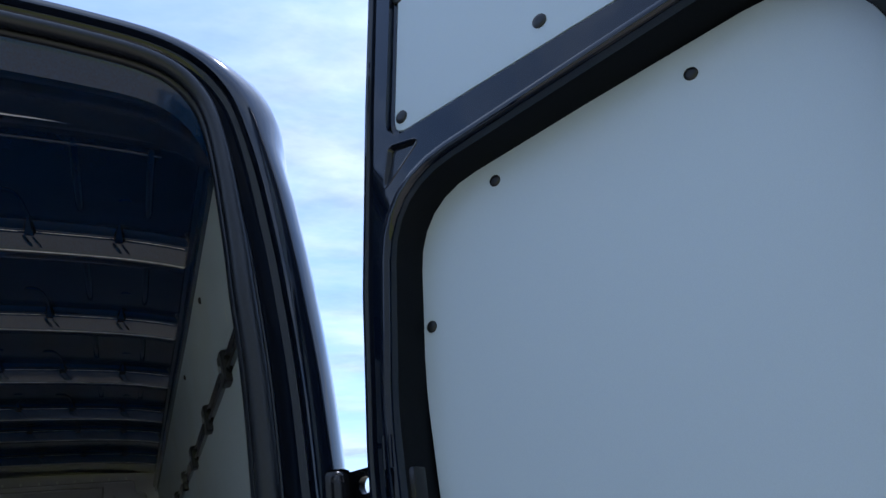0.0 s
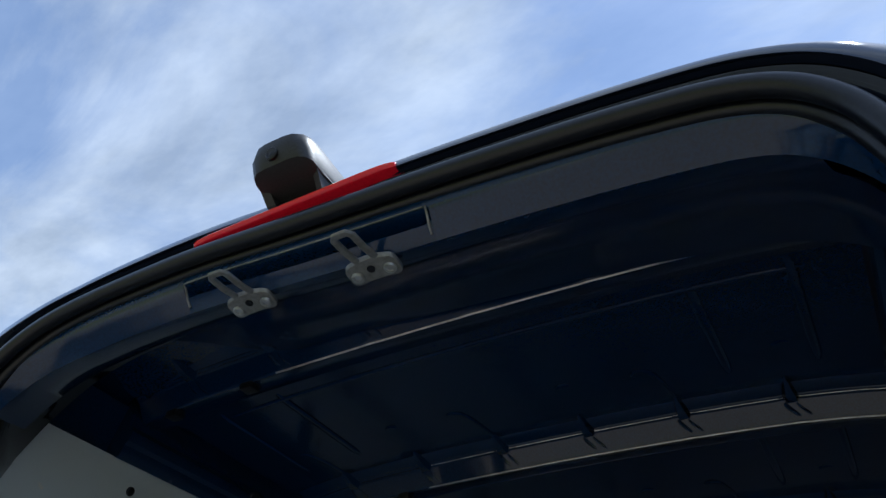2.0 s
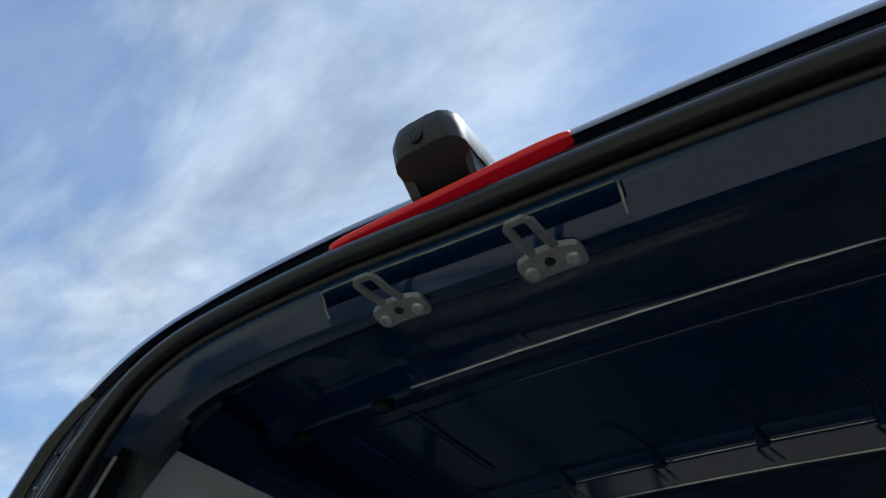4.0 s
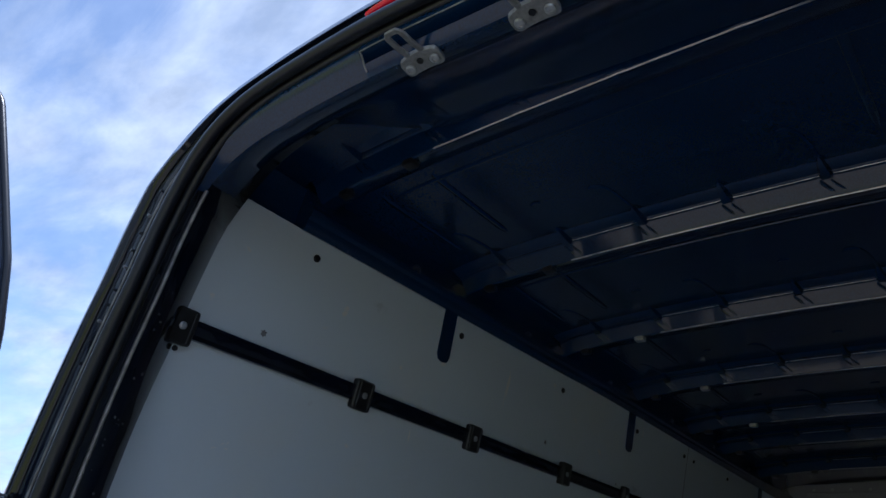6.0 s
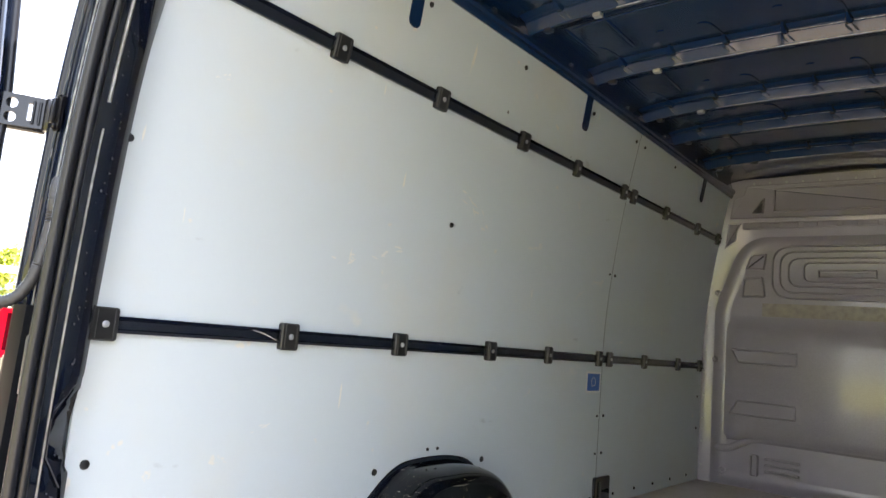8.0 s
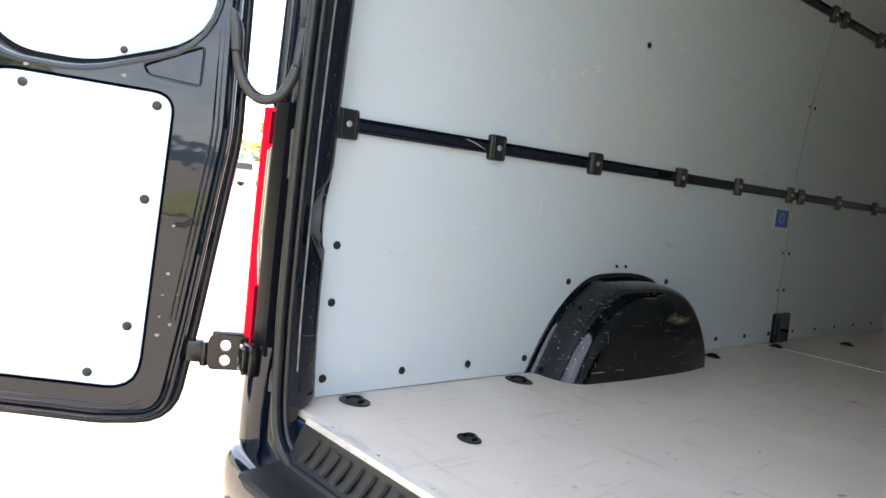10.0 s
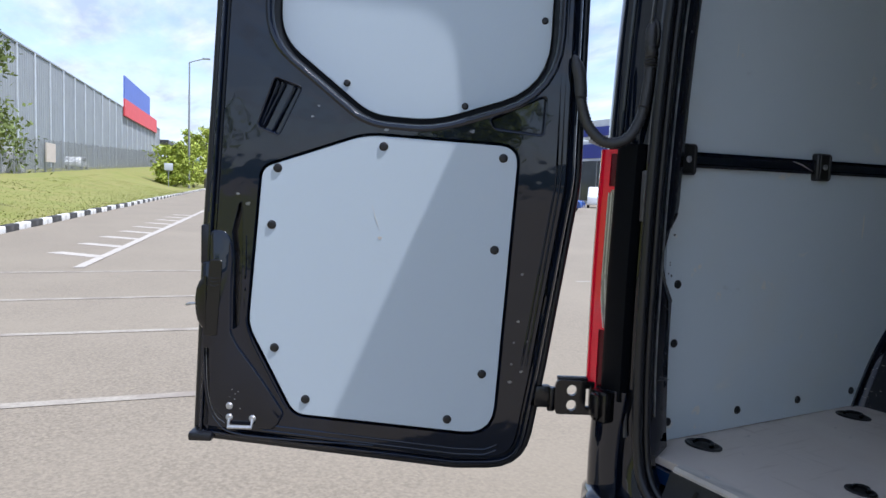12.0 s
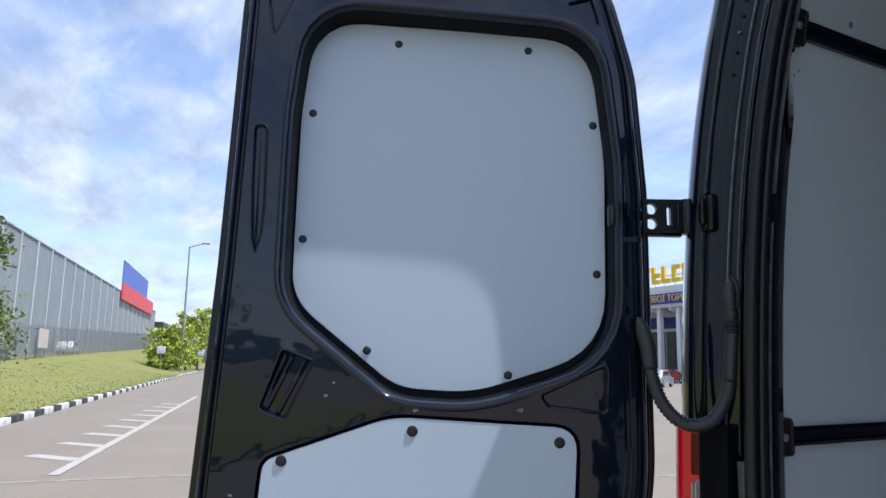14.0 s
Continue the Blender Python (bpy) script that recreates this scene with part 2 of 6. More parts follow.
def rounded(corners, per=6):
    """A flat closed outline from (x, y, radius) corners."""
    out, n = [], len(corners)
    for i, (x, y, r) in enumerate(corners):
        p = Vector((x, y))
        a = (Vector(corners[i - 1][:2]) - p)
        b = (Vector(corners[(i + 1) % n][:2]) - p)
        half = a.angle(b) / 2
        cut = min(r / math.tan(half), 0.49 * a.length, 0.49 * b.length)
        p0, p1 = p + a.normalized() * cut, p + b.normalized() * cut
        for k in range(per + 1):
            t = k / per
            out.append((1 - t) ** 2 * p0 + 2 * t * (1 - t) * p + t * t * p1)
    return out


def loft(bm, rings, close_ring=True, cap=False, close_path=False):
    """A skin over rings of points that have the same count."""
    vs = [[bm.verts.new(p) for p in ring] for ring in rings]
    n = len(vs[0])
    for i in range(len(vs) if close_path else len(vs) - 1):
        a, b = vs[i], vs[(i + 1) % len(vs)]
        for j in range(n if close_ring else n - 1):
            k = (j + 1) % n
            bm.faces.new((a[j], a[k], b[k], b[j]))
    if cap:
        bm.faces.new(vs[0])
        bm.faces.new(list(reversed(vs[-1])))
    return vs


def tube(bm, pts, radius, sides=10, cap=True, closed=False, squash=1.0, up=(0, 0, 1)):
    pts = [Vector(p) for p in pts]
    n, rings = len(pts), []
    for i, p in enumerate(pts):
        a = pts[(i - 1) % n] if closed or i else pts[0]
        b = pts[(i + 1) % n] if closed or i < n - 1 else pts[-1]
        d = (b - a).normalized()
        side = d.cross(Vector(up))
        if side.length < 1e-4:
            side = d.cross(Vector((1, 0, 0)))
        side.normalize()
        top = side.cross(d)
        r = radius[i] if isinstance(radius, (list, tuple)) else radius
        rings.append([p + (math.cos(t) * side + math.sin(t) * top * squash) * r for t in (2 * math.pi * k / sides for k in range(sides))])
    loft(bm, rings, True, cap and not closed, closed)
    return bm


def disc(bm, centre, normal, rings, sides=14):
    """A turned shape along normal: rings of (radius, height)."""
    n = Vector(normal).normalized()
    a = n.cross(Vector((0, 0, 1))) if abs(n.z) < 0.9 else n.cross(Vector((1, 0, 0)))
    a.normalize()
    b = n.cross(a)
    c = Vector(centre)
    loft(bm, [[c + n * h + (a * math.cos(t) + b * math.sin(t)) * max(r, 1e-4) for t in (2 * math.pi * k / sides for k in range(sides))] for r, h in rings], True, True)
    return bm


def plate(bm, outline, place, depth, bevel=0.0):
    """A flat board: outline in (u, v), place(u, v, w) to the world, from w=0 (front) to depth."""
    if bevel:
        c = sum((Vector(p) for p in outline), Vector((0, 0))) / len(outline)
        inner = [Vector(p) + (c - Vector(p)).normalized() * bevel for p in outline]
        rings = [[place(p.x, p.y, 0) for p in inner], [place(p[0], p[1], bevel) for p in outline], [place(p[0], p[1], depth) for p in outline]]
    else:
        rings = [[place(p[0], p[1], 0) for p in outline], [place(p[0], p[1], depth) for p in outline]]
    loft(bm, rings, True, True)
    return bm


def offset_line(pts, d):
    """Moves an open or closed line of (x, z) points outwards; the line runs anticlockwise seen from the rear (-y) side."""
    n, out = len(pts), []
    for i in range(n):
        t = (pts[(i + 1) % n] - pts[i - 1]).normalized()
        out.append(pts[i] + Vector((t.y, -t.x)) * (d[i] if isinstance(d, list) else d))
    return out


def grown(line, d):
    """A closed outline moved outwards by d."""
    area = sum(a.x * b.y - b.x * a.y for a, b in zip(line, line[1:] + line[:1]))
    n, out = len(line), []
    for i in range(n):
        t = line[(i + 1) % n] - line[i - 1]
        t = t.normalized() if t.length > 1e-9 else Vector((1, 0))
        out.append(line[i] + Vector((t.y, -t.x)) * (d if area > 0 else -d))
    return out


# ---- van body: rear frame ----
GZ = -0.10
CX = -0.04
OPEN = [(-0.60, 0.53), (-0.72, 0.535), (-0.790, 0.60), (-0.811, 0.80), (-0.812, 1.05), (-0.805, 1.31), (-0.787, 1.60), (-0.760, 1.83), (-0.722, 2.02),
        (-0.685, 2.15), (-0.651, 2.28), (-0.60, 2.39), (-0.53, 2.452), (-0.42, 2.482), (-0.20, 2.49), (0.0, 2.478), (0.25, 2.462), (0.45, 2.442),
        (0.565, 2.417), (0.625, 2.365), (0.655, 2.28), (0.68, 2.16), (0.70, 2.04), (0.722, 1.85), (0.742, 1.5), (0.752, 1.1), (0.745, 0.65), (0.70, 0.55), (0.60, 0.53), (0.0, 0.53)]
RIM = list(reversed(spline([(x, z) for x, z in OPEN], 8, True)))
NOTCH = 1.086
RIM = [Vector((p.x, p.y)) for p in RIM]


def lean(y, z):
    """The lining's face on the left wall: upright to the waist, then curving inwards towards the roof."""
    f = min(1.2, max(0.0, (z - 1.4) / 1.1))
    return -0.872 + (0.145 + 0.02 * max(0.0, 1 - max(0.0, y) / 1.5)) * f**1.6


def lining_top(y):
    """Height of the lining's upper edge."""
    return 2.447 + 0.035 * min(1.0, max(0.0, y - 0.2) / 1.6)


def rim_ring(d, y):
    """The opening's outline, moved outwards by d, at depth y."""
    return [Vector((p.x, y, p.y)) for p in offset_line(RIM, d)]


def sided(left, right, top, bottom=0.0):
    """Offsets that differ between the left jamb, right jamb, header and sill."""
    out = []
    for p in RIM:
        up = min(1.0, max(0.0, (p.y - 2.2) / 0.27)) if p.x > CX else min(1.0, max(0.0, (p.y - 2.33) / 0.15))
        down = min(1.0, max(0.0, (0.68 - p.y) / 0.12)) * min(1.0, max(0.0, (0.76 - abs(p.x - CX)) / 0.12))
        s = left if p.x < CX else right
        out.append((s * (1 - up) + top * up) * (1 - down) + bottom * down)
    return out


def cornered(d, much):
    """Offsets drawn out round the right roof corner, which the body has squarer than the opening."""
    return [k + much * math.exp(-((p - Vector((0.632, 2.362))).length / 0.075) ** 2) for k, p in zip(d, RIM)]


def squared(d, y, much=1.0):
    """The same outline with the roof corners drawn out square, as the body has them further in."""
    out = []
    for p, q in zip(rim_ring(d, y), RIM):
        side = -1 if q.x < CX else 1
        w = (side < 0) * min(1.0, max(0.0, (q.y - 2.1) / 0.2)) * min(1.0, max(0.0, (abs(q.x - CX) - 0.25) / 0.25)) * much
        out.append(p + Vector((side * 0.15 * w, 0, 0.12 * w)))
    return out


def jamb_ring(d, y):
    """Inner edge of the pillar flange; on the left pillar it runs straight back, is notched beside the bracket and meets the wall board higher up."""
    out = []
    for p, v in zip(RIM, rim_ring(d, y)):
        if p.x < CX and 0.62 < p.y < 2.36:
            cut = min(1.0, max(0.0, (0.099 - abs(p.y - NOTCH)) / 0.054))
            t = min(1.0, max(0.0, (p.y - 1.90) / 0.22))
            t = t * t * (3 - 2 * t)
            edge = Vector((p.x - 0.006, 0.088 - 0.037 * cut, p.y))
            yw = 0.150 + max(0.0, p.y - 2.15) * 0.07
            v = edge.lerp(Vector((lean(yw, p.y) + 0.004, yw, p.y)), t)
        out.append(v)
    return out


van = thing("cargo_van", "black high-roof cargo van with both rear doors open", "van")
bm = bmesh.new()
loft(bm, [rim_ring(sided(0.125, 0.075, 0.05, 0.02), 0.175), jamb_ring(sided(0.07, 0.06, 0.04, 0.02), 0.10), rim_ring(sided(0.003, 0.03, 0.022, 0.01), 0.045), rim_ring(0.006, 0.012),
          rim_ring(0.004, -0.012), rim_ring(0.010, -0.012), rim_ring(0.013, 0.018), rim_ring(sided(0.045, 0.022, 0.022, 0.05), 0.024),
          rim_ring(sided(0.060, 0.033, 0.030, 0.06), 0.008), rim_ring(sided(0.118, 0.046, 0.040, 0.07), 0.004)], True)
part("rear_frame", bm, PAINT, van, "gloss black painted rear door frame", angle=55)
bm = bmesh.new()
loft(bm, [rim_ring(sided(0.119, 0.047, 0.041, 0.071), 0.003), rim_ring(sided(0.124, 0.051, 0.044, 0.073), -0.008), rim_ring(sided(0.150, 0.066, 0.056, 0.09), -0.006), rim_ring(cornered(sided(0.170, 0.081, 0.066, 0.095), 0.006), 0.004), rim_ring(cornered(sided(0.188, 0.095, 0.075, 0.10), 0.014), 0.019), rim_ring(cornered(sided(0.200, 0.106, 0.084, 0.105), 0.026), 0.042),
          rim_ring(cornered(sided(0.206, 0.113, 0.097, 0.11), 0.034), 0.080), squared(cornered(sided(0.216, 0.145, 0.150, 0.12), 0.04), 0.25, 0.7),
          squared(sided(0.225, 0.185, 0.20, 0.12), 0.45), squared(sided(0.228, 0.20, 0.21, 0.12), 4.5), squared(sided(0.190, 0.145, 0.18, 0.12), 5.6)], True)
bm.faces.new([bm.verts.new(p) for p in squared(sided(0.19, 0.145, 0.18, 0.12), 5.6)])
part("body_shell", bm, PAINT, van, "glossy black painted outer body", angle=75)
bm = bmesh.new()
for d, r, y in ((0.002, 0.0122, -0.008), (-0.003, 0.0095, 0.014)):
    wide = [max(0.0, min(1.0, (2.30 - p.y) / 0.25)) * (p.x > CX) for p in RIM]
    tube(bm, rim_ring([d - 0.009 * k for k in wide], y), [r + 0.0035 * k for k in wide], 16, closed=True, up=(0, 1, 0))
part("door_seal", bm, RUBBER, van, "black rubber seal round the opening")
# pale jamb tubes carry the glint of glossy paint edges in their colour
for d, y, r, lo, hi, name in ((0.0015, 0.044, 0.0026, 0.70, 1.74, "jamb_glint"), (0.0015, 0.044, 0.0042, 1.76, 2.36, "jamb_glint"), (0.054, 0.003, 0.0050, 0.66, 1.27, "pillar_flange"), (0.030, 0.012, 0.0016, 1.30, 2.36, "channel_line"), (0.060, -0.002, 0.0020, 1.30, 2.38, "channel_line")):
    bm = bmesh.new()
    ring = rim_ring(sided(d, d, 0.0), y)
    left = [v for v, p in zip(ring, RIM) if p.x < CX and lo < p.y < hi]
    tube(bm, left, r, 7, up=(0, 1, 0))
    part(name, bm, EDGEGREY if name == "pillar_flange" else DULLEDGE, van, "pale grey edge line of the door pillar")
# the same painted glint round the notch and across the jamb
for line in (((0.0875, 1.190), (0.051, 1.134), (0.052, 1.046), (0.0865, 0.985)), ((0.090, 0.798), (0.072, 0.7985), (0.052, 0.800))):
    bm = bmesh.new()
    tube(bm, [Vector((-0.8165 + 0.0012 * (z < 0.9), y, z)) for y, z in line], 0.0013, 6)
    part("jamb_glint", bm, EDGEGREY, van, "pale painted glint on an edge of the door pillar")
bm = new_box((-0.834, -0.016, 1.17), (-0.814, 0.004, 1.285), 0.003)
part("pillar_pad", bm, EDGEGREY, van, "small grey plate on the door pillar")
# bracket plate behind the seal, with three holes
bm = bmesh.new()
plate(bm, rounded([(-0.835, 0.96, 0.02), (-0.905, 1.03, 0.06), (-0.898, 1.13, 0.05), (-0.835, 1.20, 0.02), (-0.870, 1.08, 0.06)], 5), lambda u, v, w: Vector((u - 0.012, 0.100 + w, v)), 0.014, 0.002)
lug = part("pillar_bracket", bm, HINGE, van, "black bracket plate on the door pillar")
for dx, z in ((-0.895, 1.135), (-0.905, 1.085), (-0.902, 1.055)):
    bm = bmesh.new()
    disc(bm, (dx, 0.100, z), (0, -1, 0), [(0.005, -0.002), (0.005, 0.001), (0.003, 0.002), (0.001, 0.0)], 8)
    part("bracket_hole", bm, EDGEGREY, lug)
# bare specks where the pillar paint is chipped
bm = bmesh.new()
chip = random.Random(5)
for k in range(70):
    z = chip.uniform(0.70, 2.2)
    q = min((p for p in RIM if p.x < CX and 0.6 < p.y < 2.3), key=lambda p: abs(p.y - z))
    f = chip.uniform(0.25, 0.9)
    o = Vector((q.x - 0.002, 0.050, z)).lerp(Vector((q.x - 0.006, 0.086, z)), f)
    s = chip.uniform(0.0012, 0.0035)
    bm.faces.new([bm.verts.new(o + Vector((0.0015, math.cos(t) * s * chip.uniform(0.5, 1.2), math.sin(t) * s * chip.uniform(0.5, 1.5)))) for t in (0, 1.3, 2.6, 3.9, 5.2)])
tagged(part("paint_chips", bm, EDGEGREY, van), "bare specks in the pillar paint", kind="stuff")

# ---- van body: load space ----
Y_END = 4.25


def wall_x(side, y, z, proud=0.0):
    x = lean(y, z) + proud
    return x if side < 0 else -0.04 - x


def lining(side, y0, y1, z0, label):
    """One grey board of the wall lining."""
    bm = bmesh.new()
    ny, nz = 14, 16
    for back in (0, 1):
        grid = []
        for i in range(ny + 1):
            y = y0 + (y1 - y0) * i / ny
            top = lining_top(y)
            col = []
            for k in range(nz + 1):
                z = z0 + (top - z0) * k / nz
                ys = y0 + (max(0.0, z - 2.02) * 0.10 if y0 < 1 else 0.0)
                yy = ys + (y1 - ys) * i / ny
                col.append(bm.verts.new((wall_x(side, yy, z, -0.008 * back), yy, z)))
            grid.append(col)
        for i in range(ny):
            for k in range(nz):
                bm.faces.new((grid[i][k], grid[i + 1][k], grid[i + 1][k + 1], grid[i][k + 1]))
    bmesh.ops.bridge_loops(bm, edges=[e for e in bm.edges if e.is_boundary])
    ob = part("wall_lining_board", bm, GREYPLY, None)
    return tagged(ob, label, "wall panel", "wall lining boards")


def wall_normal(side, y, z):
    a = Vector((wall_x(side, y, z + 0.05), y, z + 0.05)) - Vector((wall_x(side, y, z - 0.05), y, z - 0.05))
    n = a.normalized().cross(Vector((0, 1, 0)))
    return n if n.x * side < 0 else -n


def wall_rivet(side, y, z, parent, r=0.011):
    n = wall_normal(side, y, z)
    bm = bmesh.new()
    disc(bm, Vector((wall_x(side, y, z), y, z)), n, [(r, 0.0), (r, 0.002), (r * 0.85, 0.0045), (r * 0.35, 0.006), (0.001, 0.006)], 12)
    return part("rivet", bm, PLASTIC, parent, "black plastic push rivet")


board_rear = lining(-1, 0.118, 2.681, 0.6225, "long scuffed grey laminate board lining the van wall")
board_front = lining(-1, 2.688, 4.19, 0.6225, "grey laminate wall board next to the bulkhead")
board_right = lining(1, 0.135, 4.19, 0.628, "grey laminate board lining the opposite van wall")
bm = bmesh.new()
for k in range(24):
    z, z2 = 0.6225 + (lining_top(2.68) - 0.6225) * k / 24, 0.6225 + (lining_top(2.68) - 0.6225) * (k + 1) / 24
    bm.faces.new([bm.verts.new((wall_x(-1, y, q, -0.0012), y, q)) for y, q in ((2.6812, z), (2.6878, z), (2.6878, z2), (2.6812, z2))])
part("board_joint", bm, RUBBER, board_rear, "dark joint line between two wall boards")
rub = random.Random(8)
SCUFF = material("pale_rubbed_scuff", (0.74, 0.745, 0.71), 0.5, grain=300, vary=0.06)
bm = bmesh.new()
for y, z, size, turn, count in ((1.46, 1.845, 0.10, -0.5, 12), (1.55, 1.80, 0.05, 0.9, 6), (1.92, 1.772, 0.05, 0.2, 16), (1.93, 1.553, 0.05, 1.2, 9), (1.03, 1.621, 0.07, 0.3, 7), (0.85, 1.569, 0.06, 0.1, 7), (0.33, 1.946, 0.025, 0.4, 6), (2.52, 1.70, 0.07, 0.1, 12), (2.38, 1.63, 0.05, 0.4, 8), (2.98, 1.52, 0.04, 1.0, 7), (2.86, 1.43, 0.06, 0.1, 8), (2.93, 1.37, 0.05, 0.0, 6), (2.22, 2.02, 0.07, 1.2, 5), (0.62, 1.08, 0.04, 0.3, 7), (2.0, 1.18, 0.05, 0.6, 6)):
    for k in range(count):
        along, across = rub.uniform(-1, 1) * size, rub.gauss(0, 0.12) * size
        oy, oz = y + along * math.cos(turn) - across * math.sin(turn), z + along * math.sin(turn) + across * math.cos(turn)
        a, b, tilt = rub.uniform(0.10, 0.32) * size, rub.uniform(0.02, 0.07) * size, turn + rub.uniform(-0.5, 0.5)
        if abs(oy - 2.6845) < 0.03:
            continue
        bm.faces.new([bm.verts.new((wall_x(-1, oy, oz, 0.0008), oy + a * c * math.cos(tilt) - b * d * math.sin(tilt), oz + a * c * math.sin(tilt) + b * d * math.cos(tilt))) for c, d in ((-1, 0), (-0.5, -0.7), (0.3, -1), (1, 0.1), (0.4, 0.8), (-0.4, 1))])
tagged(part("scuff_marks", bm, SCUFF, board_rear, smooth=False), "pale rubbed scuffs on the wall board", kind="stuff")
for y, z in ((0.16, 1.015), (0.16, 0.868), (0.155, 0.67), (0.41, 0.67), (0.66, 0.67), (0.91, 0.67), (1.085, 0.922), (1.68, 0.922), (2.13, 0.668), (2.39, 0.668), (2.63, 0.668)):
    wall_rivet(-1, y, z, board_rear)
for y, z in ((0.416, 2.405), (0.991, 2.415), (1.581, 2.424), (1.335, 1.762), (2.168, 2.426), (2.645, 2.432), (0.138, 1.737)):
    wall_rivet(-1, y, z, board_rear, 0.0095)
for y, z in ((1.345, 0.978), (1.40, 0.978), (2.655, 1.06), (2.655, 0.88), (0.160, 2.100), (2.655, 1.76)):
    wall_rivet(-1, y, z, board_rear, 0.006)
for y, z in ((2.735, 0.668), (2.89, 0.668), (3.16, 0.668), (3.42, 0.668), (3.69, 0.668), (3.97, 0.668), (2.725, 1.06), (2.725, 0.88), (2.715, 1.76), (2.754, 2.431), (3.185, 2.438), (4.12, 0.95), (4.12, 1.15)):
    wall_rivet(-1, y, z, board_front, 0.008)
for y, z in ((0.9, 2.41), (1.6, 2.42), (1.4, 1.77)):
    wall_rivet(1, y, z, board_right, 0.0095)


def wall_slot(y, z0, z1, parent, side=-1):
    """A cable slot with a round end, cut into the board's upper edge."""
    bm = bmesh.new()
    w = 0.027
    line = [(-w, 1.0), (-w, 0.12), (-w * 0.7, 0.03), (0, 0.0), (w * 0.7, 0.03), (w, 0.12), (w, 1.0)]
    rings = []
    for proud in (0.001, 0.004):
        rings.append([Vector((wall_x(side, y + a - 0.015 * t, z0 + (z1 - z0) * t, proud), y + a - 0.015 * t, z0 + (z1 - z0) * t)) for a, t in line])
    loft(bm, rings, True, True)
    return part("cable_slot", bm, PRIMER, parent, "dark open slot in the board")


for y, z, par in ((0.936, 2.318, board_rear), (2.118, 2.333, board_rear), (3.686, 2.345, board_front)):
    wall_slot(y, z, lining_top(y) + 0.004, par)


def load_rail(z_at, ys, label, side=-1):
    rail = thing("load_rail", label, "lashing rail", "wall load rails")
    bm = bmesh.new()
    rings = []
    for i in range(31):
        y = 0.150 + (4.19 - 0.150) * i / 30
        z = z_at(y)
        ring = []
        for dz, proud in ((-0.019, 0.0005), (-0.019, 0.010), (-0.012, 0.013), (-0.009, 0.007), (0.009, 0.007), (0.012, 0.013), (0.019, 0.010), (0.019, 0.0005)):
            ring.append(Vector((wall_x(side, y, z + dz, proud), y, z + dz)))
        rings.append(ring)
    loft(bm, rings, True, True)
    part("rail_strip", bm, PAINT, rail, "black load rail strip")
    for y in ys:
        z = z_at(y)
        n = wall_normal(side, y, z)
        up = n.cross(Vector((0, 1, 0))).normalized()
        if up.z < 0:
            up = -up
        m = Matrix.Translation(Vector((wall_x(side, y, z), y, z))) @ Matrix((Vector((0, 1, 0)), up, n)).transposed().to_4x4()
        big = 1.0 if y < 2.0 else 0.72
        bm = bmesh.new()
        plate(bm, rounded([(-0.031 * big, -0.037, 0.008), (0.031 * big, -0.037, 0.008), (0.031 * big, 0.037, 0.008), (-0.031 * big, 0.037, 0.008)], 3), lambda u, v, w: m @ Vector((u, v, 0.019 - w)), 0.0185, 0.004)
        br = part("rail_bracket", bm, PLASTIC, rail, "black plastic rail bracket")
        bm = bmesh.new()
        disc(bm, m @ Vector((0, 0, 0.019)), n, [(0.008, 0), (0.008, 0.003), (0.005, 0.005), (0.001, 0.005)], 10)
        part("screw", bm, STEEL, br, "steel screw")
        for u in (-0.020, 0.020):
            bm = bmesh.new()
            tube(bm, [m @ Vector((u * big, v, 0.0192)) for v in (-0.032, 0.0, 0.032)], 0.0011, 6)
            part("moulded_line", bm, EDGEGREY, br, "pale moulded line")
    return rail


STOPS = (0.150, 0.672, 1.140, 1.673, 2.125, 2.625, 2.744, 3.195, 3.72, 4.12)
load_rail(lambda y: 1.318 + 0.0075 * y, STOPS, "lower black lashing rail with screwed plastic brackets")
load_rail(lambda y: 2.142 + 0.0115 * y, STOPS, "upper black lashing rail with screwed plastic brackets")
load_rail(lambda y: 2.142 + 0.0115 * y, STOPS[:6], "black lashing rail on the opposite wall", 1)

# marks and chips on the boards and the rail
MARK = material("bare_chip_mark", (0.20, 0.20, 0.20), 0.5, 0.3, grain=300, vary=0.6)
for y, z, r in ((0.346, 2.196, 0.010), (1.535, 2.235, 0.009), (2.06, 2.20, 0.006)):
    bm = bmesh.new()
    n = wall_normal(-1, y, z)
    up = n.cross(Vector((0, 1, 0)))
    star = [r * (1.0 if k % 2 else 0.55) for k in range(12)]
    o = Vector((wall_x(-1, y, z, 0.0006), y, z))
    bm.faces.new([bm.verts.new(o + (Vector((0, 1, 0)) * math.cos(k * math.pi / 6) + up * math.sin(k * math.pi / 6)) * star[k]) for k in range(12)])
    part("chip_mark", bm, MARK, board_rear, "small chipped mark in the board")
bm = bmesh.new()
tube(bm, [Vector((wall_x(-1, y, z, 0.0112), y, z)) for y, z in ((0.53, 1.337), (0.585, 1.326), (0.645, 1.306))], [0.0006, 0.0016, 0.0006], 5)
part("scratch", bm, TRIM, board_rear, "pale scratch across the rail")

# floor boards
def floor_board(y0, y1, label):
    bm = new_box((-0.8835, y0, 0.60), (2 * CX + 0.8835, y1, 0.62), 0.002, 1)
    return tagged(part("floor_board", bm, FLOORPLY), label, "floor board", "cargo floor boards")


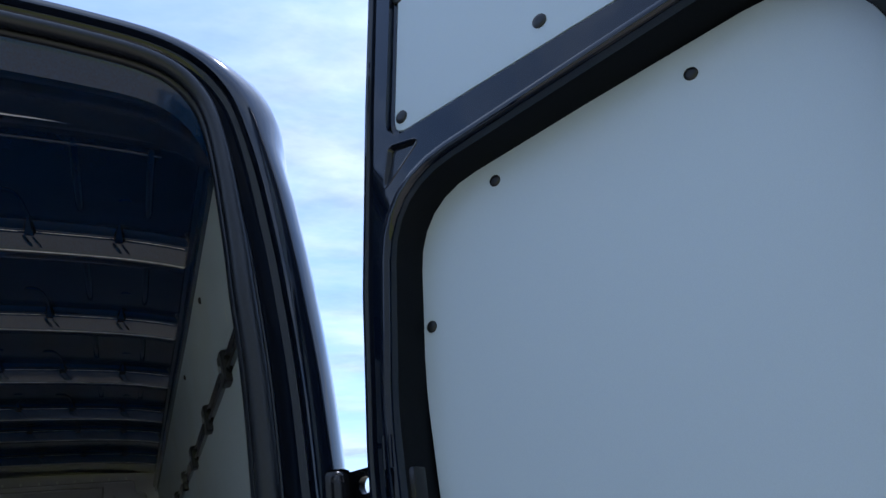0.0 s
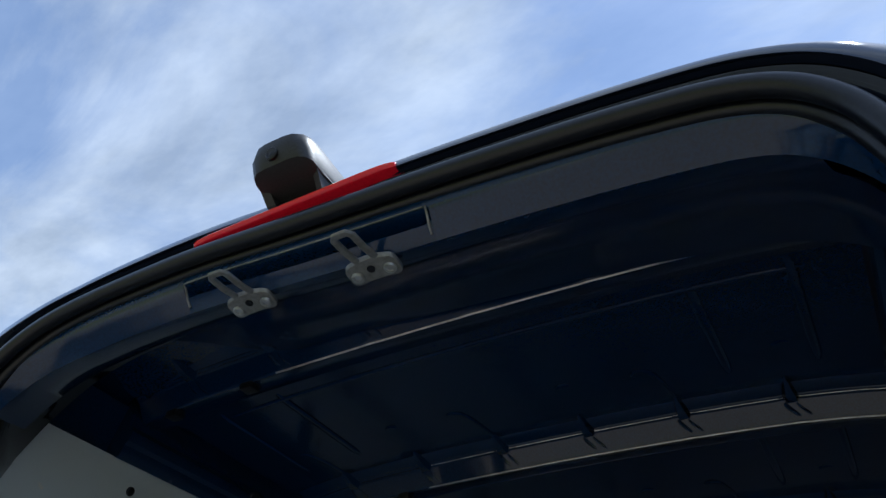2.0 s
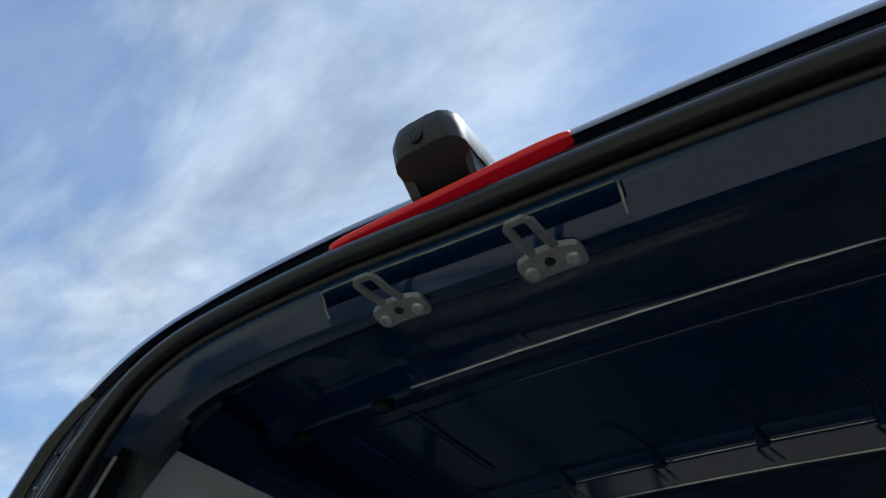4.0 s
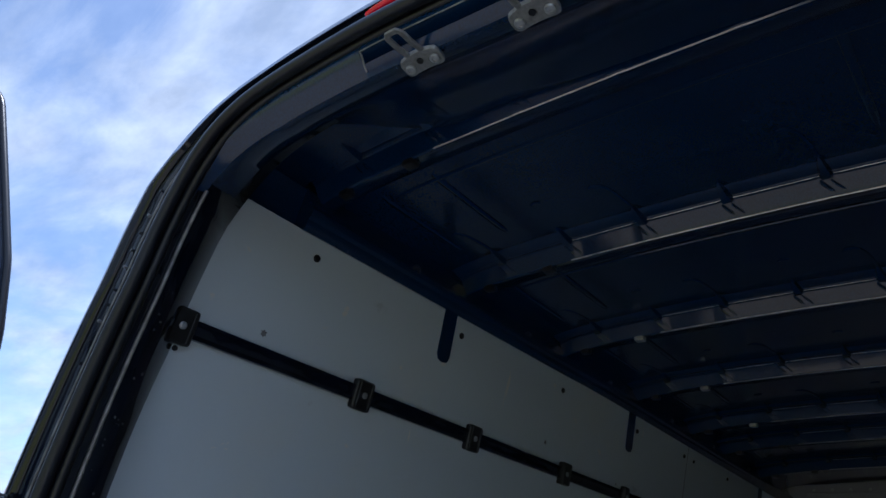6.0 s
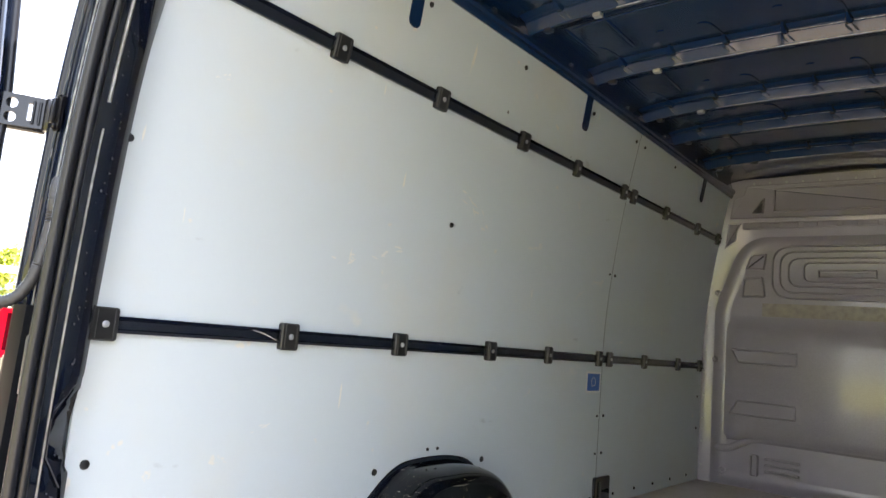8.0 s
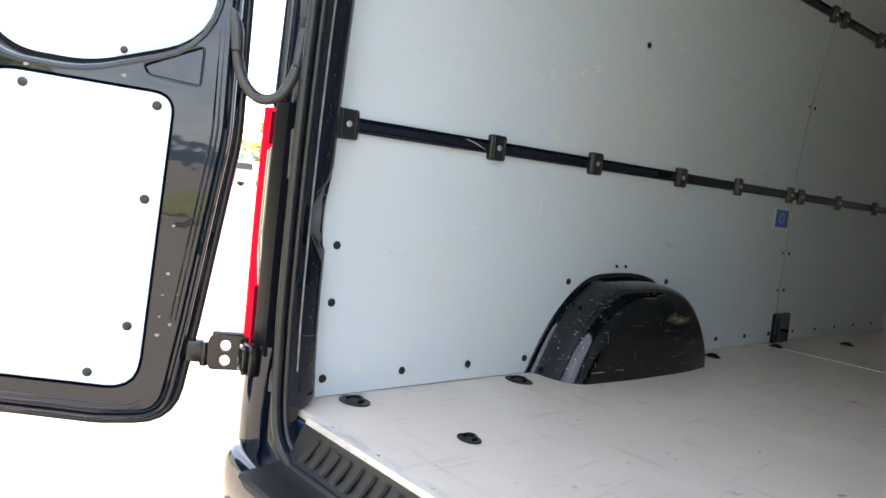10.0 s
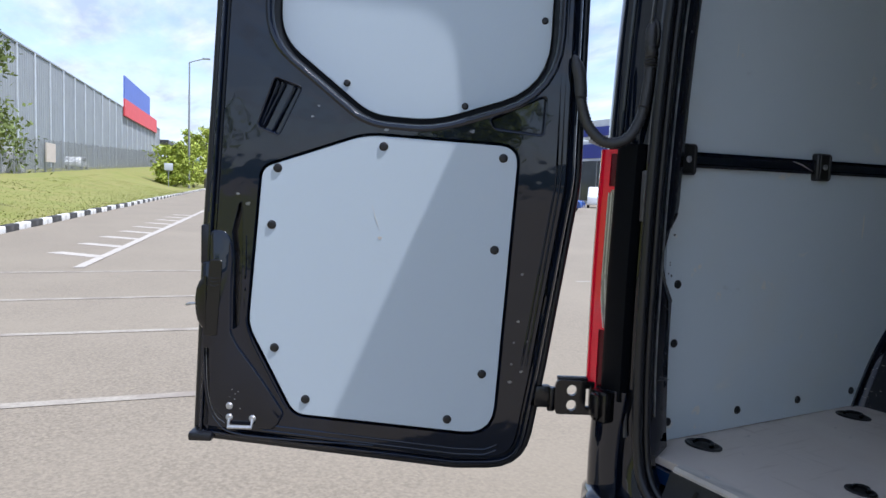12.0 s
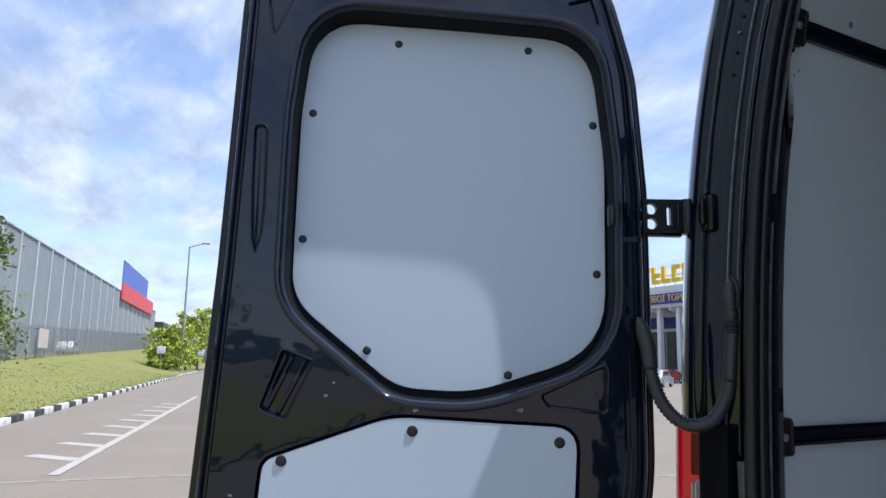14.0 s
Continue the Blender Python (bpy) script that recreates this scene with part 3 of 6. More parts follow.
floor_board(0.062, 2.569, "worn brown plywood cargo floor board with pale scuffs")
floor_board(2.581, 4.24, "brown plywood floor board near the bulkhead")
bm = new_box((-0.87, 2.5692, 0.60), (2 * CX + 0.87, 2.5808, 0.6222), 0.0015, 1)
tagged(part("floor_joint", bm, material("pale_joint_sealant", (0.86, 0.83, 0.77), 0.5, grain=40, vary=0.06)), "pale joint strip between the floor boards", "joint strip")
bm = bmesh.new()
loft(bm, [[Vector((x, y, z)) for y, z in ((0.036, 0.596), (0.036, 0.618), (0.042, 0.624), (0.075, 0.6245), (0.078, 0.6215), (0.060, 0.6205), (0.056, 0.596))] for x in (-0.735, 0.655)], True, True)
trim = tagged(part("floor_edge_trim", bm, TRIM), "scratched aluminium edge trim along the cargo floor", "floor trim")
for i in range(8):
    bm = bmesh.new()
    disc(bm, (-0.66 + 0.18 * i, 0.06, 0.6243), (0, 0, 1), [(0.006, 0), (0.005, 0.0015), (0.001, 0.0015)], 10)
    part("screw", bm, STEEL, trim, "countersunk steel screw")

bm = new_box((-0.885, 0.05, 0.565), (2 * CX + 0.885, 4.26, 0.597))
part("floor_pan", bm, PRIMER, van)


def lashing_ring(x, y, turn=0.0, r=0.027):
    m = pose(x, y, 0.62, 0, 0, turn)
    ring = thing("lashing_ring", "black recessed lashing eye sunk in the cargo floor", "lashing ring", "floor lashing rings", m=m)
    bm = bmesh.new()
    prof = [(r, 0.0005), (r, 0.0035), (r * 0.92, 0.005), (r * 0.80, 0.0035), (r * 0.74, 0.001), (r * 0.3, 0.0008), (0.001, 0.0008)]
    loft(bm, [[Vector((math.cos(t) * a * 1.25, math.sin(t) * a * 0.92, h)) for t in (2 * math.pi * k / 24 for k in range(24))] for a, h in prof], True, True)
    part("cup", bm, PLASTIC, ring)
    bm = bmesh.new()
    tube(bm, [Vector((math.cos(t) * r * 0.62, math.sin(t) * r * 0.5, 0.006 + 0.003 * math.sin(t))) for t in (math.pi * k / 10 for k in range(-1, 12))], 0.0042, 7)
    part("eye", bm, HINGE, ring, "black painted steel eye")
    return ring


for x, y, a in ((-0.812, 0.22, 8), (-0.808, 0.826, 5), (-0.479, 0.317, 0), (-0.79, 1.97, 0), (-0.803, 2.58, 0), (-0.70, 3.15, 0), (0.40, 0.317, 0), (0.73, 0.22, -8), (0.73, 0.826, 0)):
    lashing_ring(x, y, a, 0.038 if abs(x - CX) > 0.7 and y < 1 else 0.027)


def wheel_arch(side, label):
    """A pressed wheel box, rounded over the top, with a flange along the wall."""
    x_wall = -0.873
    arch = spline([(0.925, 0.605), (1.0, 0.745), (1.085, 0.848), (1.19, 0.922), (1.30, 0.943), (1.48, 0.942), (1.61, 0.908), (1.715, 0.81), (1.778, 0.70), (1.798, 0.605)], 4)
    holder = thing("wheel_arch", label, "wheel arch", "wheel arches")
    mat = material("scuffed_black_wheel_box", (0.0025, 0.0035, 0.0055), 0.10, grain=240, vary=0.2, spec=0.48, stains=(0.26, 0.21, 0.13), stain_scale=3.2, stain_at=(0.60, 0.76), stretch=(1, 0.7, 3.6), scuffs=(((0.34, 0.33, 0.29), 150.0, (1, 1.0, 1.0), 0.70, 0.715), ((0.28, 0.27, 0.22), 62.0, (0.8, 0.12, 3.6), 0.675, 0.695), ((0.24, 0.22, 0.16), 70.0, (0.8, 3.0, 0.22), 0.69, 0.71), ((0.33, 0.30, 0.14), 46.0, (0.6, 0.8, 1.3), 0.715, 0.73))) if side < 0 else PAINT
    # the box: a square shoulder round its outline, then the slightly domed flank
    box_steps = [(0.005, 0.985, 0.985), (0.012, 0.97, 0.972), (0.03, 0.965, 0.966)]
    for j in range(1, 10):
        t = radians(10 * j)
        box_steps.append((0.03 + 0.150 * math.sin(t) ** 0.80, 0.965 - 0.17 * (1 - math.cos(t)) ** 1.15, 0.966 - 0.20 * (1 - math.cos(t)) ** 1.2))
    box_steps += [(0.184, 0.70, 0.66), (0.191, 0.56, 0.50), (0.197, 0.38, 0.30), (0.199, 0.2, 0.12)]
    for name, steps, m in (("wall_flange", ((0.0, 1.03, 1.025), (0.004, 1.03, 1.025), (0.006, 1.02, 1.015), (0.006, 0.96, 0.965)), PAINT),
                           ("wheel_box", box_steps, mat)):
        bm = bmesh.new()
        rows = [[Vector((x_wall + d, 1.46 + (p.x - 1.46) * k, 0.605 + (p.y - 0.605) * low)) for d, k, low in steps] for p in arch]
        loft(bm, rows, False)
        if name == "wheel_box":
            bm.faces.new([bm.verts.new(r[-1]) for r in rows])
            bmesh.ops.remove_doubles(bm, verts=bm.verts, dist=0.0005)
        if side > 0:
            for v in bm.verts:
                v.co.x = 2 * CX - v.co.x
        part(name, bm, m, holder, angle=85)
    return holder


wheel_arch(-1, "scuffed gloss black wheel arch box beside the floor")
wheel_arch(1, "gloss black wheel arch box at the opposite wall")

# bulkhead at the front of the load space
PLATE = material("dull_rating_plate", (0.34, 0.305, 0.26), 0.35, grain=30, vary=0.2, stains=(0.50, 0.45, 0.38), stain_scale=9)
bulk = thing("bulkhead", "grey-brown pressed steel bulkhead with raised ribs", "bulkhead")
bm = new_box((-0.90, Y_END, 0.55), (2 * CX + 0.90, Y_END + 0.03, 2.66))
part("bulkhead_sheet", bm, GREYSTEEL, bulk)
# proud frame with an arched, softly rounded opening
arch = rounded([(-0.80, 0.62, 0.02), (0.72, 0.62, 0.02), (0.72, 1.75, 0.3), (0.56, 2.215, 0.24), (-0.64, 2.215, 0.24), (-0.80, 1.75, 0.3)], 8)
bm = bmesh.new()
outer = [Vector((max(-0.885, min(0.805, CX + (p.x - CX) * 1.5)), max(0.60, min(2.60, 1.4 + (p.y - 1.4) * 1.6)))) for p in arch]
loft(bm, [[Vector((p.x, Y_END - 0.055, p.y)) for p in outer], [Vector((p.x, Y_END - 0.055, p.y)) for p in arch], [Vector((p.x, Y_END - 0.050, p.y)) for p in grown(arch, -0.006)],
          [Vector((p.x, Y_END - 0.030, p.y)) for p in grown(arch, -0.018)], [Vector((p.x, Y_END - 0.012, p.y)) for p in grown(arch, -0.036)], [Vector((p.x, Y_END - 0.004, p.y)) for p in grown(arch, -0.060)], [Vector((p.x, Y_END - 0.001, p.y)) for p in grown(arch, -0.085)]], True)
part("bulkhead_frame", bm, GREYSTEEL, bulk, angle=60)
bm = bmesh.new()
loft(bm, [[Vector((x, Y_END - y * k, z)) for z, y in ((1.70, 0.0), (1.655, 0.004), (1.62, 0.022), (1.58, 0.035), (1.50, 0.038), (0.98, 0.038), (0.93, 0.030), (0.90, 0.0))] for x, k in ((-0.745, 0.02), (-0.70, 0.5), (-0.66, 1.0), (0.58, 1.0), (0.62, 0.5), (0.665, 0.02))], False)
part("bulkhead_swage", bm, GREYSTEEL, bulk, angle=70)


def bead(corners, base, width=0.016, high=0.008, inside=0.0):
    """A raised bead along a closed outline, with a raised or sunken field inside."""
    line = rounded(corners, 6)
    high *= 2.4
    rings = [(0.25, -0.001), (0.0, 0.0005), (-0.15, high * 0.75), (-0.4, high), (-0.65, high), (-0.85, high * 0.7), (-1.0, inside + 0.0008), (-1.2, inside + 0.0004)]
    bm = bmesh.new()
    vs = loft(bm, [[Vector((p.x, Y_END - base - y, p.y)) for p in grown(line, k * width)] for k, y in rings], True)
    bm.faces.new(vs[-1])
    return part("pressed_rib", bm, GREYSTEEL, bulk, angle=60)


def strip_corners(x0, z0, x1, z1, r):
    return [(x0, z0, r), (x1, z0, r), (x1, z1, r), (x0, z1, r)]


bead(strip_corners(-0.455, 2.37, 0.375, 2.525, 0.012), 0.060, 0.012, 0.008, 0.005)
# large raised field with a stepped corner, above the arch
half = [(-0.627, 2.556, 0.012), (-0.645, 2.488, 0.02), (-0.708, 2.471, 0.02), (-0.730, 2.330, 0.012)]
bead(half + [(2 * CX - x, z, r) for x, z, r in reversed(half)], 0.055, 0.010, 0.0042, 0.005)
for sx in (-1, 1):
    def mir(pts):
        return [(x if sx < 0 else 2 * CX - x, z, r) for x, z, r in pts]
    bead(mir([(-0.595, 2.36, 0.012), (-0.505, 2.485, 0.012), (-0.515, 2.36, 0.012)]), 0.060, 0.011, 0.008, 0.0)
    bead(mir([(-0.735, 2.305, 0.010), (-0.754, 2.130, 0.006), (-0.684, 2.184, 0.02), (-0.674, 2.255, 0.02), (-0.650, 2.305, 0.010)]), 0.055, 0.009, 0.0042, 0.004)
    bead(mir([(-0.635, 2.00, 0.01), (-0.60, 2.105, 0.04), (-0.50, 2.11, 0.01), (-0.515, 2.00, 0.01)]), 0.0, 0.013, 0.010, 0.005)
    bead(mir([(-0.65, 1.82, 0.01), (-0.64, 1.945, 0.02), (-0.52, 1.96, 0.02), (-0.50, 1.82, 0.02)]), 0.0, 0.013, 0.010, 0.005)
    bead(mir([(-0.70, 1.48, 0.01), (-0.65, 1.39, 0.02), (-0.30, 1.39, 0.02), (-0.30, 1.48, 0.01)]), 0.038, 0.011, 0.007, 0.002)
    bead(mir([(-0.70, 1.06, 0.01), (-0.65, 1.155, 0.02), (-0.30, 1.155, 0.02), (-0.30, 1.06, 0.01)]), 0.038, 0.011, 0.007, 0.002)
    bm = bmesh.new()
    tube(bm, spline([Vector((x if sx < 0 else 2 * CX - x, Y_END - 0.004, z)) for x, z in ((-0.80, 0.84), (-0.70, 0.845), (-0.61, 0.89), (-0.50, 0.925), (CX, 0.93))], 6), 0.024, 10, squash=1.0)
    part("pressed_rib", bm, GREYSTEEL, bulk)
    bead(mir([(-0.565, 0.69, 0.02), (-0.515, 0.69, 0.02), (-0.515, 0.83, 0.02), (-0.565, 0.83, 0.02)]), 0.0, 0.012, 0.012, 0.0)
    for k in range(3):
        bead(mir([(-0.48, 0.725 + 0.037 * k, 0.006), (-0.28, 0.725 + 0.037 * k, 0.006), (-0.28, 0.743 + 0.037 * k, 0.006), (-0.48, 0.743 + 0.037 * k, 0.006)]), 0.0, 0.006, 0.008, 0.004)
    for x, z, r in ((-0.735, 0.70, 0.024), (-0.785, 1.40, 0.022), (-0.785, 1.84, 0.020)):
        bm = bmesh.new()
        disc(bm, (x if sx < 0 else 2 * CX - x, Y_END - (0.0 if z < 1 else 0.054), z), (0, -1, 0), [(r, 0), (r, 0.010), (r * 0.7, 0.014), (r * 0.45, 0.008), (0.001, 0.008)], 14)
        part("bolt", bm, GREYSTEEL, bulk)
    for k in range(13):
        z = 0.72 + 0.148 * k
        x = -0.855 + max(0.0, z - 1.4) * 0.06
        bm = bmesh.new()
        disc(bm, (x if sx < 0 else 2 * CX - x, Y_END - 0.055, z), (0, -1, 0), [(0.008, 0), (0.007, 0.003), (0.001, 0.004)], 8)
        part("weld_spot", bm, STEEL, bulk)
for n_c, (x0, z0, z1, r) in enumerate(((-0.47, 1.815, 2.16, 0.12), (-0.425, 1.85, 2.125, 0.10), (-0.375, 1.89, 2.085, 0.08), (-0.285, 1.92, 2.055, 0.05), (-0.20, 1.95, 2.005, 0.01))):
    bead(strip_corners(x0, z0, 2 * CX - x0, z1, r), 0.0015 * n_c, 0.012, 0.011, 0.003)
bm = new_box((-0.52, Y_END - 0.004, 1.70), (0.44, Y_END - 0.0005, 1.785))
part("rating_plate", bm, PLATE, bulk, "dull scratched metal strip")
bm = new_box((-0.64, Y_END - 0.064, 2.262), (0.56, Y_END - 0.055, 2.306), 0.003, 1)
ladder = part("stiffener", bm, GREYSTEEL, bulk, "narrow stiffener with small blocks")
for k in range(11):
    bm = new_box((-0.60 + 0.108 * k, Y_END - 0.070, 2.270), (-0.52 + 0.108 * k, Y_END - 0.064, 2.298), 0.003, 1)
    part("stiffener_block", bm, GREYSTEEL, ladder)
for k in range(12):
    bm = bmesh.new()
    disc(bm, (-0.58 + 0.098 * k, Y_END - 0.055, 2.568), (0, -1, 0), [(0.009, 0), (0.008, 0.003), (0.001, 0.004)], 8)
    part("weld_spot", bm, STEEL, bulk)

# roof skin, cant rails and ribs
RX = -0.02


def roof_z(x, y):
    r = abs(x - RX) / 0.75
    return 2.624 - 0.022 * r**2 - 0.028 * r**6


bm = bmesh.new()
nx, ny = 20, 40
grid = [[bm.verts.new((RX + (0.64 if k == 0 else 0.68 if k < 3 else 0.74) * (2 * i / nx - 1), 0.20 + (Y_END - 0.20) * k / ny, roof_z(RX + 0.74 * (2 * i / nx - 1), 0))) for k in range(ny + 1)] for i in range(nx + 1)]
for i in range(nx):
    for k in range(ny):
        bm.faces.new((grid[i][k], grid[i + 1][k], grid[i + 1][k + 1], grid[i][k + 1]))
ext = bmesh.ops.extrude_face_region(bm, geom=bm.faces[:])["geom"]
for v in ext:
    if isinstance(v, bmesh.types.BMVert):
        v.co.z += 0.012
part("roof_skin", bm, PRIMER, van, "dark blue painted inner roof skin")
for side in (-1, 1):
    bm = bmesh.new()
    prof = [(-0.03, 0.0), (0.002, 0.0), (0.010, -0.004), (0.017, 0.002), (0.020, 0.012), (0.021, 0.022), (0.030, 0.028), (0.033, 0.044), (0.028, 0.056), (0.014, 0.066), (0.008, 0.092), (-0.01, 0.125), (-0.03, 0.08)]
    rings = []
    for k in range(24):
        y = 0.345 + (Y_END - 0.345) * k / 23
        zt = lining_top(y) - 0.002
        rings.append([Vector((wall_x(side, y, zt, dx), y, zt + dz)) for dx, dz in prof])
    loft(bm, rings, True, True)
    cant = part("cant_rail", bm, PRIMER, van, "dark painted roof side rail")
    for y in (0.72, 1.28, 1.85, 2.42, 2.9, 3.4):
        bm = bmesh.new()
        zt = lining_top(y) - 0.002
        disc(bm, (wall_x(side, y, zt, 0.030), y, zt + 0.042), (-side * 0.8, 0, -0.6), [(0.016, -0.004), (0.016, 0.001), (0.013, 0.004), (0.011, 0.001), (0.001, 0.001)], 16)
        part("grommet", bm, RUBBER, cant)

RIBS = (0.395, 0.985, 1.56, 2.13, 2.69, 3.10, 3.66)
STATIONS = [CX - 0.53 + 0.212 * i for i in range(6)]
for n_rib, y in enumerate(RIBS):
    bm = bmesh.new()
    rings = []
    for i in range(91):
        x = RX - 0.702 + 1.404 * i / 90
        near = min(abs(x - q) for q in STATIONS)
        w = max(0.0, 1 - (near / 0.022) ** 2) * 0.003
        z = roof_z(x, y) + 0.002
        prof = [(-0.088, 0.0), (-0.086, -0.003), (-0.052 - w, -0.0105), (-0.0505 - w, -0.0085), (-0.048 - w, -0.0085), (-0.0465 - w, -0.0115), (-0.044 - w, -0.0118), (-0.042 - w, -0.0120), (-0.0425 - w, -0.0135), (-0.040 - w, -0.0145), (-0.037 - w, -0.015), (-0.0364 - w, -0.016), (-0.0255 - w, -0.0320), (-0.0176 - w, -0.048), (-0.017 - w, -0.049), (-0.0165 - w, -0.052), (-0.013, -0.0545), (-0.009, -0.0545), (-0.004, -0.053), (0.034, -0.051), (0.040, -0.044), (0.044, -0.010), (0.060, -0.006), (0.062, 0.0)]
        rings.append([Vector((x, y + a, z + b)) for a, b in prof])
    loft(bm, rings, True, True)
    rib = part("roof_rib", bm, PRIMER, van, "pressed roof cross rib", angle=62)
    # edge highlights of the rib, drawn as thin bright metal tubes
    for name, a, b, jog in (("rib_glint", -0.0415, -0.0115, 0.006), ("rib_glint", -0.0145, -0.0545, 0.001)):
        bm = bmesh.new()
        line = []
        for i in range(46, 178):
            x = RX - 0.702 + 1.404 * i / 180
            near = min(abs(x - q) for q in STATIONS)
            line.append(Vector((x, y + a - jog * max(0.0, 1 - (near / 0.018) ** 2), roof_z(x, y) + 0.002 + b)))
        tube(bm, line, 0.0019, 5)
        part(name, bm, EDGE, rib, "bright glint painted along the rib edge")
    # slanting dimples that bridge the channel, and a faint ridge in the roof skin behind the rib
    for x in STATIONS:
        z = roof_z(x, y) + 0.002
        for dx, r in ((-0.004, 0.0052), (0.016, 0.0038)):
            bm = bmesh.new()
            tube(bm, spline([Vector((x + dx - 0.012, y - 0.034, z - 0.018)), Vector((x + dx - 0.002, y - 0.0265, z - 0.031)), Vector((x + dx + 0.014, y - 0.0165, z - 0.046))], 4), [r * q for q in (0.5, 0.8, 1, 1, 1, 1, 1, 0.8, 0.5)], 8)
            part("dimple", bm, PRIMER, rib)
    bm = bmesh.new()
    tube(bm, [Vector((RX - 0.60 + 0.06 * i, y + 0.135, roof_z(RX - 0.60 + 0.06 * i, y) - 0.001)) for i in range(21)], [0.002] + [0.0055] * 19 + [0.002], 8, squash=0.7)
    part("roof_bead", bm, PRIMER, rib)
    for i, x in enumerate(STATIONS):
        z = roof_z(x, y)
        bm = bmesh.new()
        loft(bm, [[Vector((x + a * w, y - 0.046 - d, z - h * k)) for a, h in ((-1, 0.0), (-0.6, 1.0), (0.6, 1.0), (1, 0.0))] for w, d, k in ((0.018, 0.0, 0.024), (0.013, 0.025, 0.020), (0.005, 0.055, 0.007), (0.002, 0.062, 0.002))], True, True)
        part("gusset", bm, PRIMER, rib)
        if y < 3.2 and i % 2 == 0:
            bm = bmesh.new()
            zz = z - 0.001
            hook = [(0.0, -0.09), (-0.004, -0.15), (-0.012, -0.20), (-0.024, -0.225), (-0.042, -0.232), (-0.052, -0.222)]
            tube(bm, spline([Vector((x + a, y + b, zz)) for a, b in hook], 4), 0.0055, 7, squash=0.6)
            part("roof_bead", bm, PRIMER, rib)
        elif y < 3.2:
            bm = bmesh.new()
            tube(bm, spline([Vector((x + 0.03 + a, y - 0.235 + b, z - 0.001)) for a, b in ((0, 0), (-0.014, -0.006), (-0.028, 0.002))], 4), 0.0045, 7, squash=0.6)
            part("roof_bead", bm, PRIMER, rib)
    if n_rib < 6:
        for x in (CX - 0.60, CX - 0.44, CX + 0.44, CX + 0.60):
            bm = bmesh.new()
            y1 = RIBS[n_rib + 1] - 0.13
            tube(bm, [Vector((x, y + 0.09, roof_z(x, y) + 0.004)), Vector((x, y + 0.14, roof_z(x, y) - 0.002)), Vector((x, y1 - 0.06, roof_z(x, y) - 0.002)), Vector((x, y1, roof_z(x, y) + 0.004))], [0.004, 0.009, 0.009, 0.004], 8, squash=0.3)
            part("roof_bead", bm, PRIMER, rib)
    for x in (CX - 0.40, CX - 0.60):
        bm = new_box((x - 0.016, y - 0.016, roof_z(x, y) - 0.064), (x + 0.016, y + 0.012, roof_z(x, y) - 0.045), 0.004)
        part("cable_clip", bm, STEEL if n_rib in (2, 3, 4) and x < CX - 0.3 and x > CX - 0.5 else PLASTIC, rib)

# ---- rear doors ----
def door_frame_of(px, py, opening, side):
    """Place of (s, w, z): s from the hinge to the lock edge, w proud of the inner face."""
    a = radians(opening)
    d = Vector((math.cos(a) * -side, -math.sin(a), 0))
    n = Vector((-d.y, d.x, 0)) * (1 if side < 0 else -1)
    if n.y > 0:
        n = -n
    p = Vector((px, py, 0))
    return lambda s, w, z: p + d * s + n * w + Vector((0, 0, z))


DOOR_EDGE = [(0.886, 0.605, 0.02), (0.868, 1.10, 0.6), (0.838, 1.64, 0.6), (0.82, 2.20, 0.5), (0.79, 2.60, 0.06), (0.185, 2.60, 0.06), (0.112, 2.41, 0.3), (0.040, 2.22, 0.4), (0.000, 2.06, 0.4), (-0.018, 1.80, 0.6), (-0.018, 1.25, 0.6), (0.045, 0.80, 0.4), (0.085, 0.552, 0.10), (0.25, 0.546, 0.3)]
UPPER = [(0.668, 2.162, 0.13), (0.690, 1.95, 0.6), (0.692, 1.570, 0.12), (0.478, 1.400, 0.13), (0.33, 1.392, 0.3), (0.066, 1.478, 0.16), (0.062, 1.85, 0.6), (0.080, 2.130, 0.11)]
LOWER = [(0.729, 1.262, 0.035), (0.487, 1.347, 0.20), (0.128, 1.331, 0.045), (0.163, 0.634, 0.07), (0.645, 0.671, 0.05), (0.757, 0.885, 0.10)]
TOP = [(0.66, 2.55, 0.06), (0.69, 2.25, 0.04), (0.116, 2.243, 0.022), (0.232, 2.55, 0.05)]
DIAMOND = [(0.705, 1.477, 0.012), (0.636, 1.453, 0.012), (0.691, 1.335, 0.014), (0.747, 1.356, 0.014)]
TRIANGLE = [(0.205, 1.394, 0.02), (0.064, 1.460, 0.014), (0.068, 1.356, 0.014), (0.188, 1.368, 0.02)]
KITE = [(0.150, 2.210, 0.010), (0.084, 2.226, 0.010), (0.063, 2.148, 0.010)]
KITE_LOCK = [(0.757, 2.105, 0.012), (0.776, 2.222, 0.014), (0.708, 2.223, 0.010)]
LONG = [(0.768, 1.648, 0.010), (0.780, 1.69, 0.06), (0.785, 1.80, 0.2), (0.787, 1.93, 0.02), (0.754, 1.93, 0.02), (0.751, 1.76, 0.2), (0.754, 1.70, 0.06)]
CHANNEL = [(0.797, 0.868, 0.008), (0.780, 0.883, 0.012), (0.775, 0.97, 0.3), (0.773, 1.08, 0.3), (0.774, 1.182, 0.008), (0.785, 1.178, 0.010), (0.800, 1.105, 0.02), (0.794, 1.05, 0.1)]
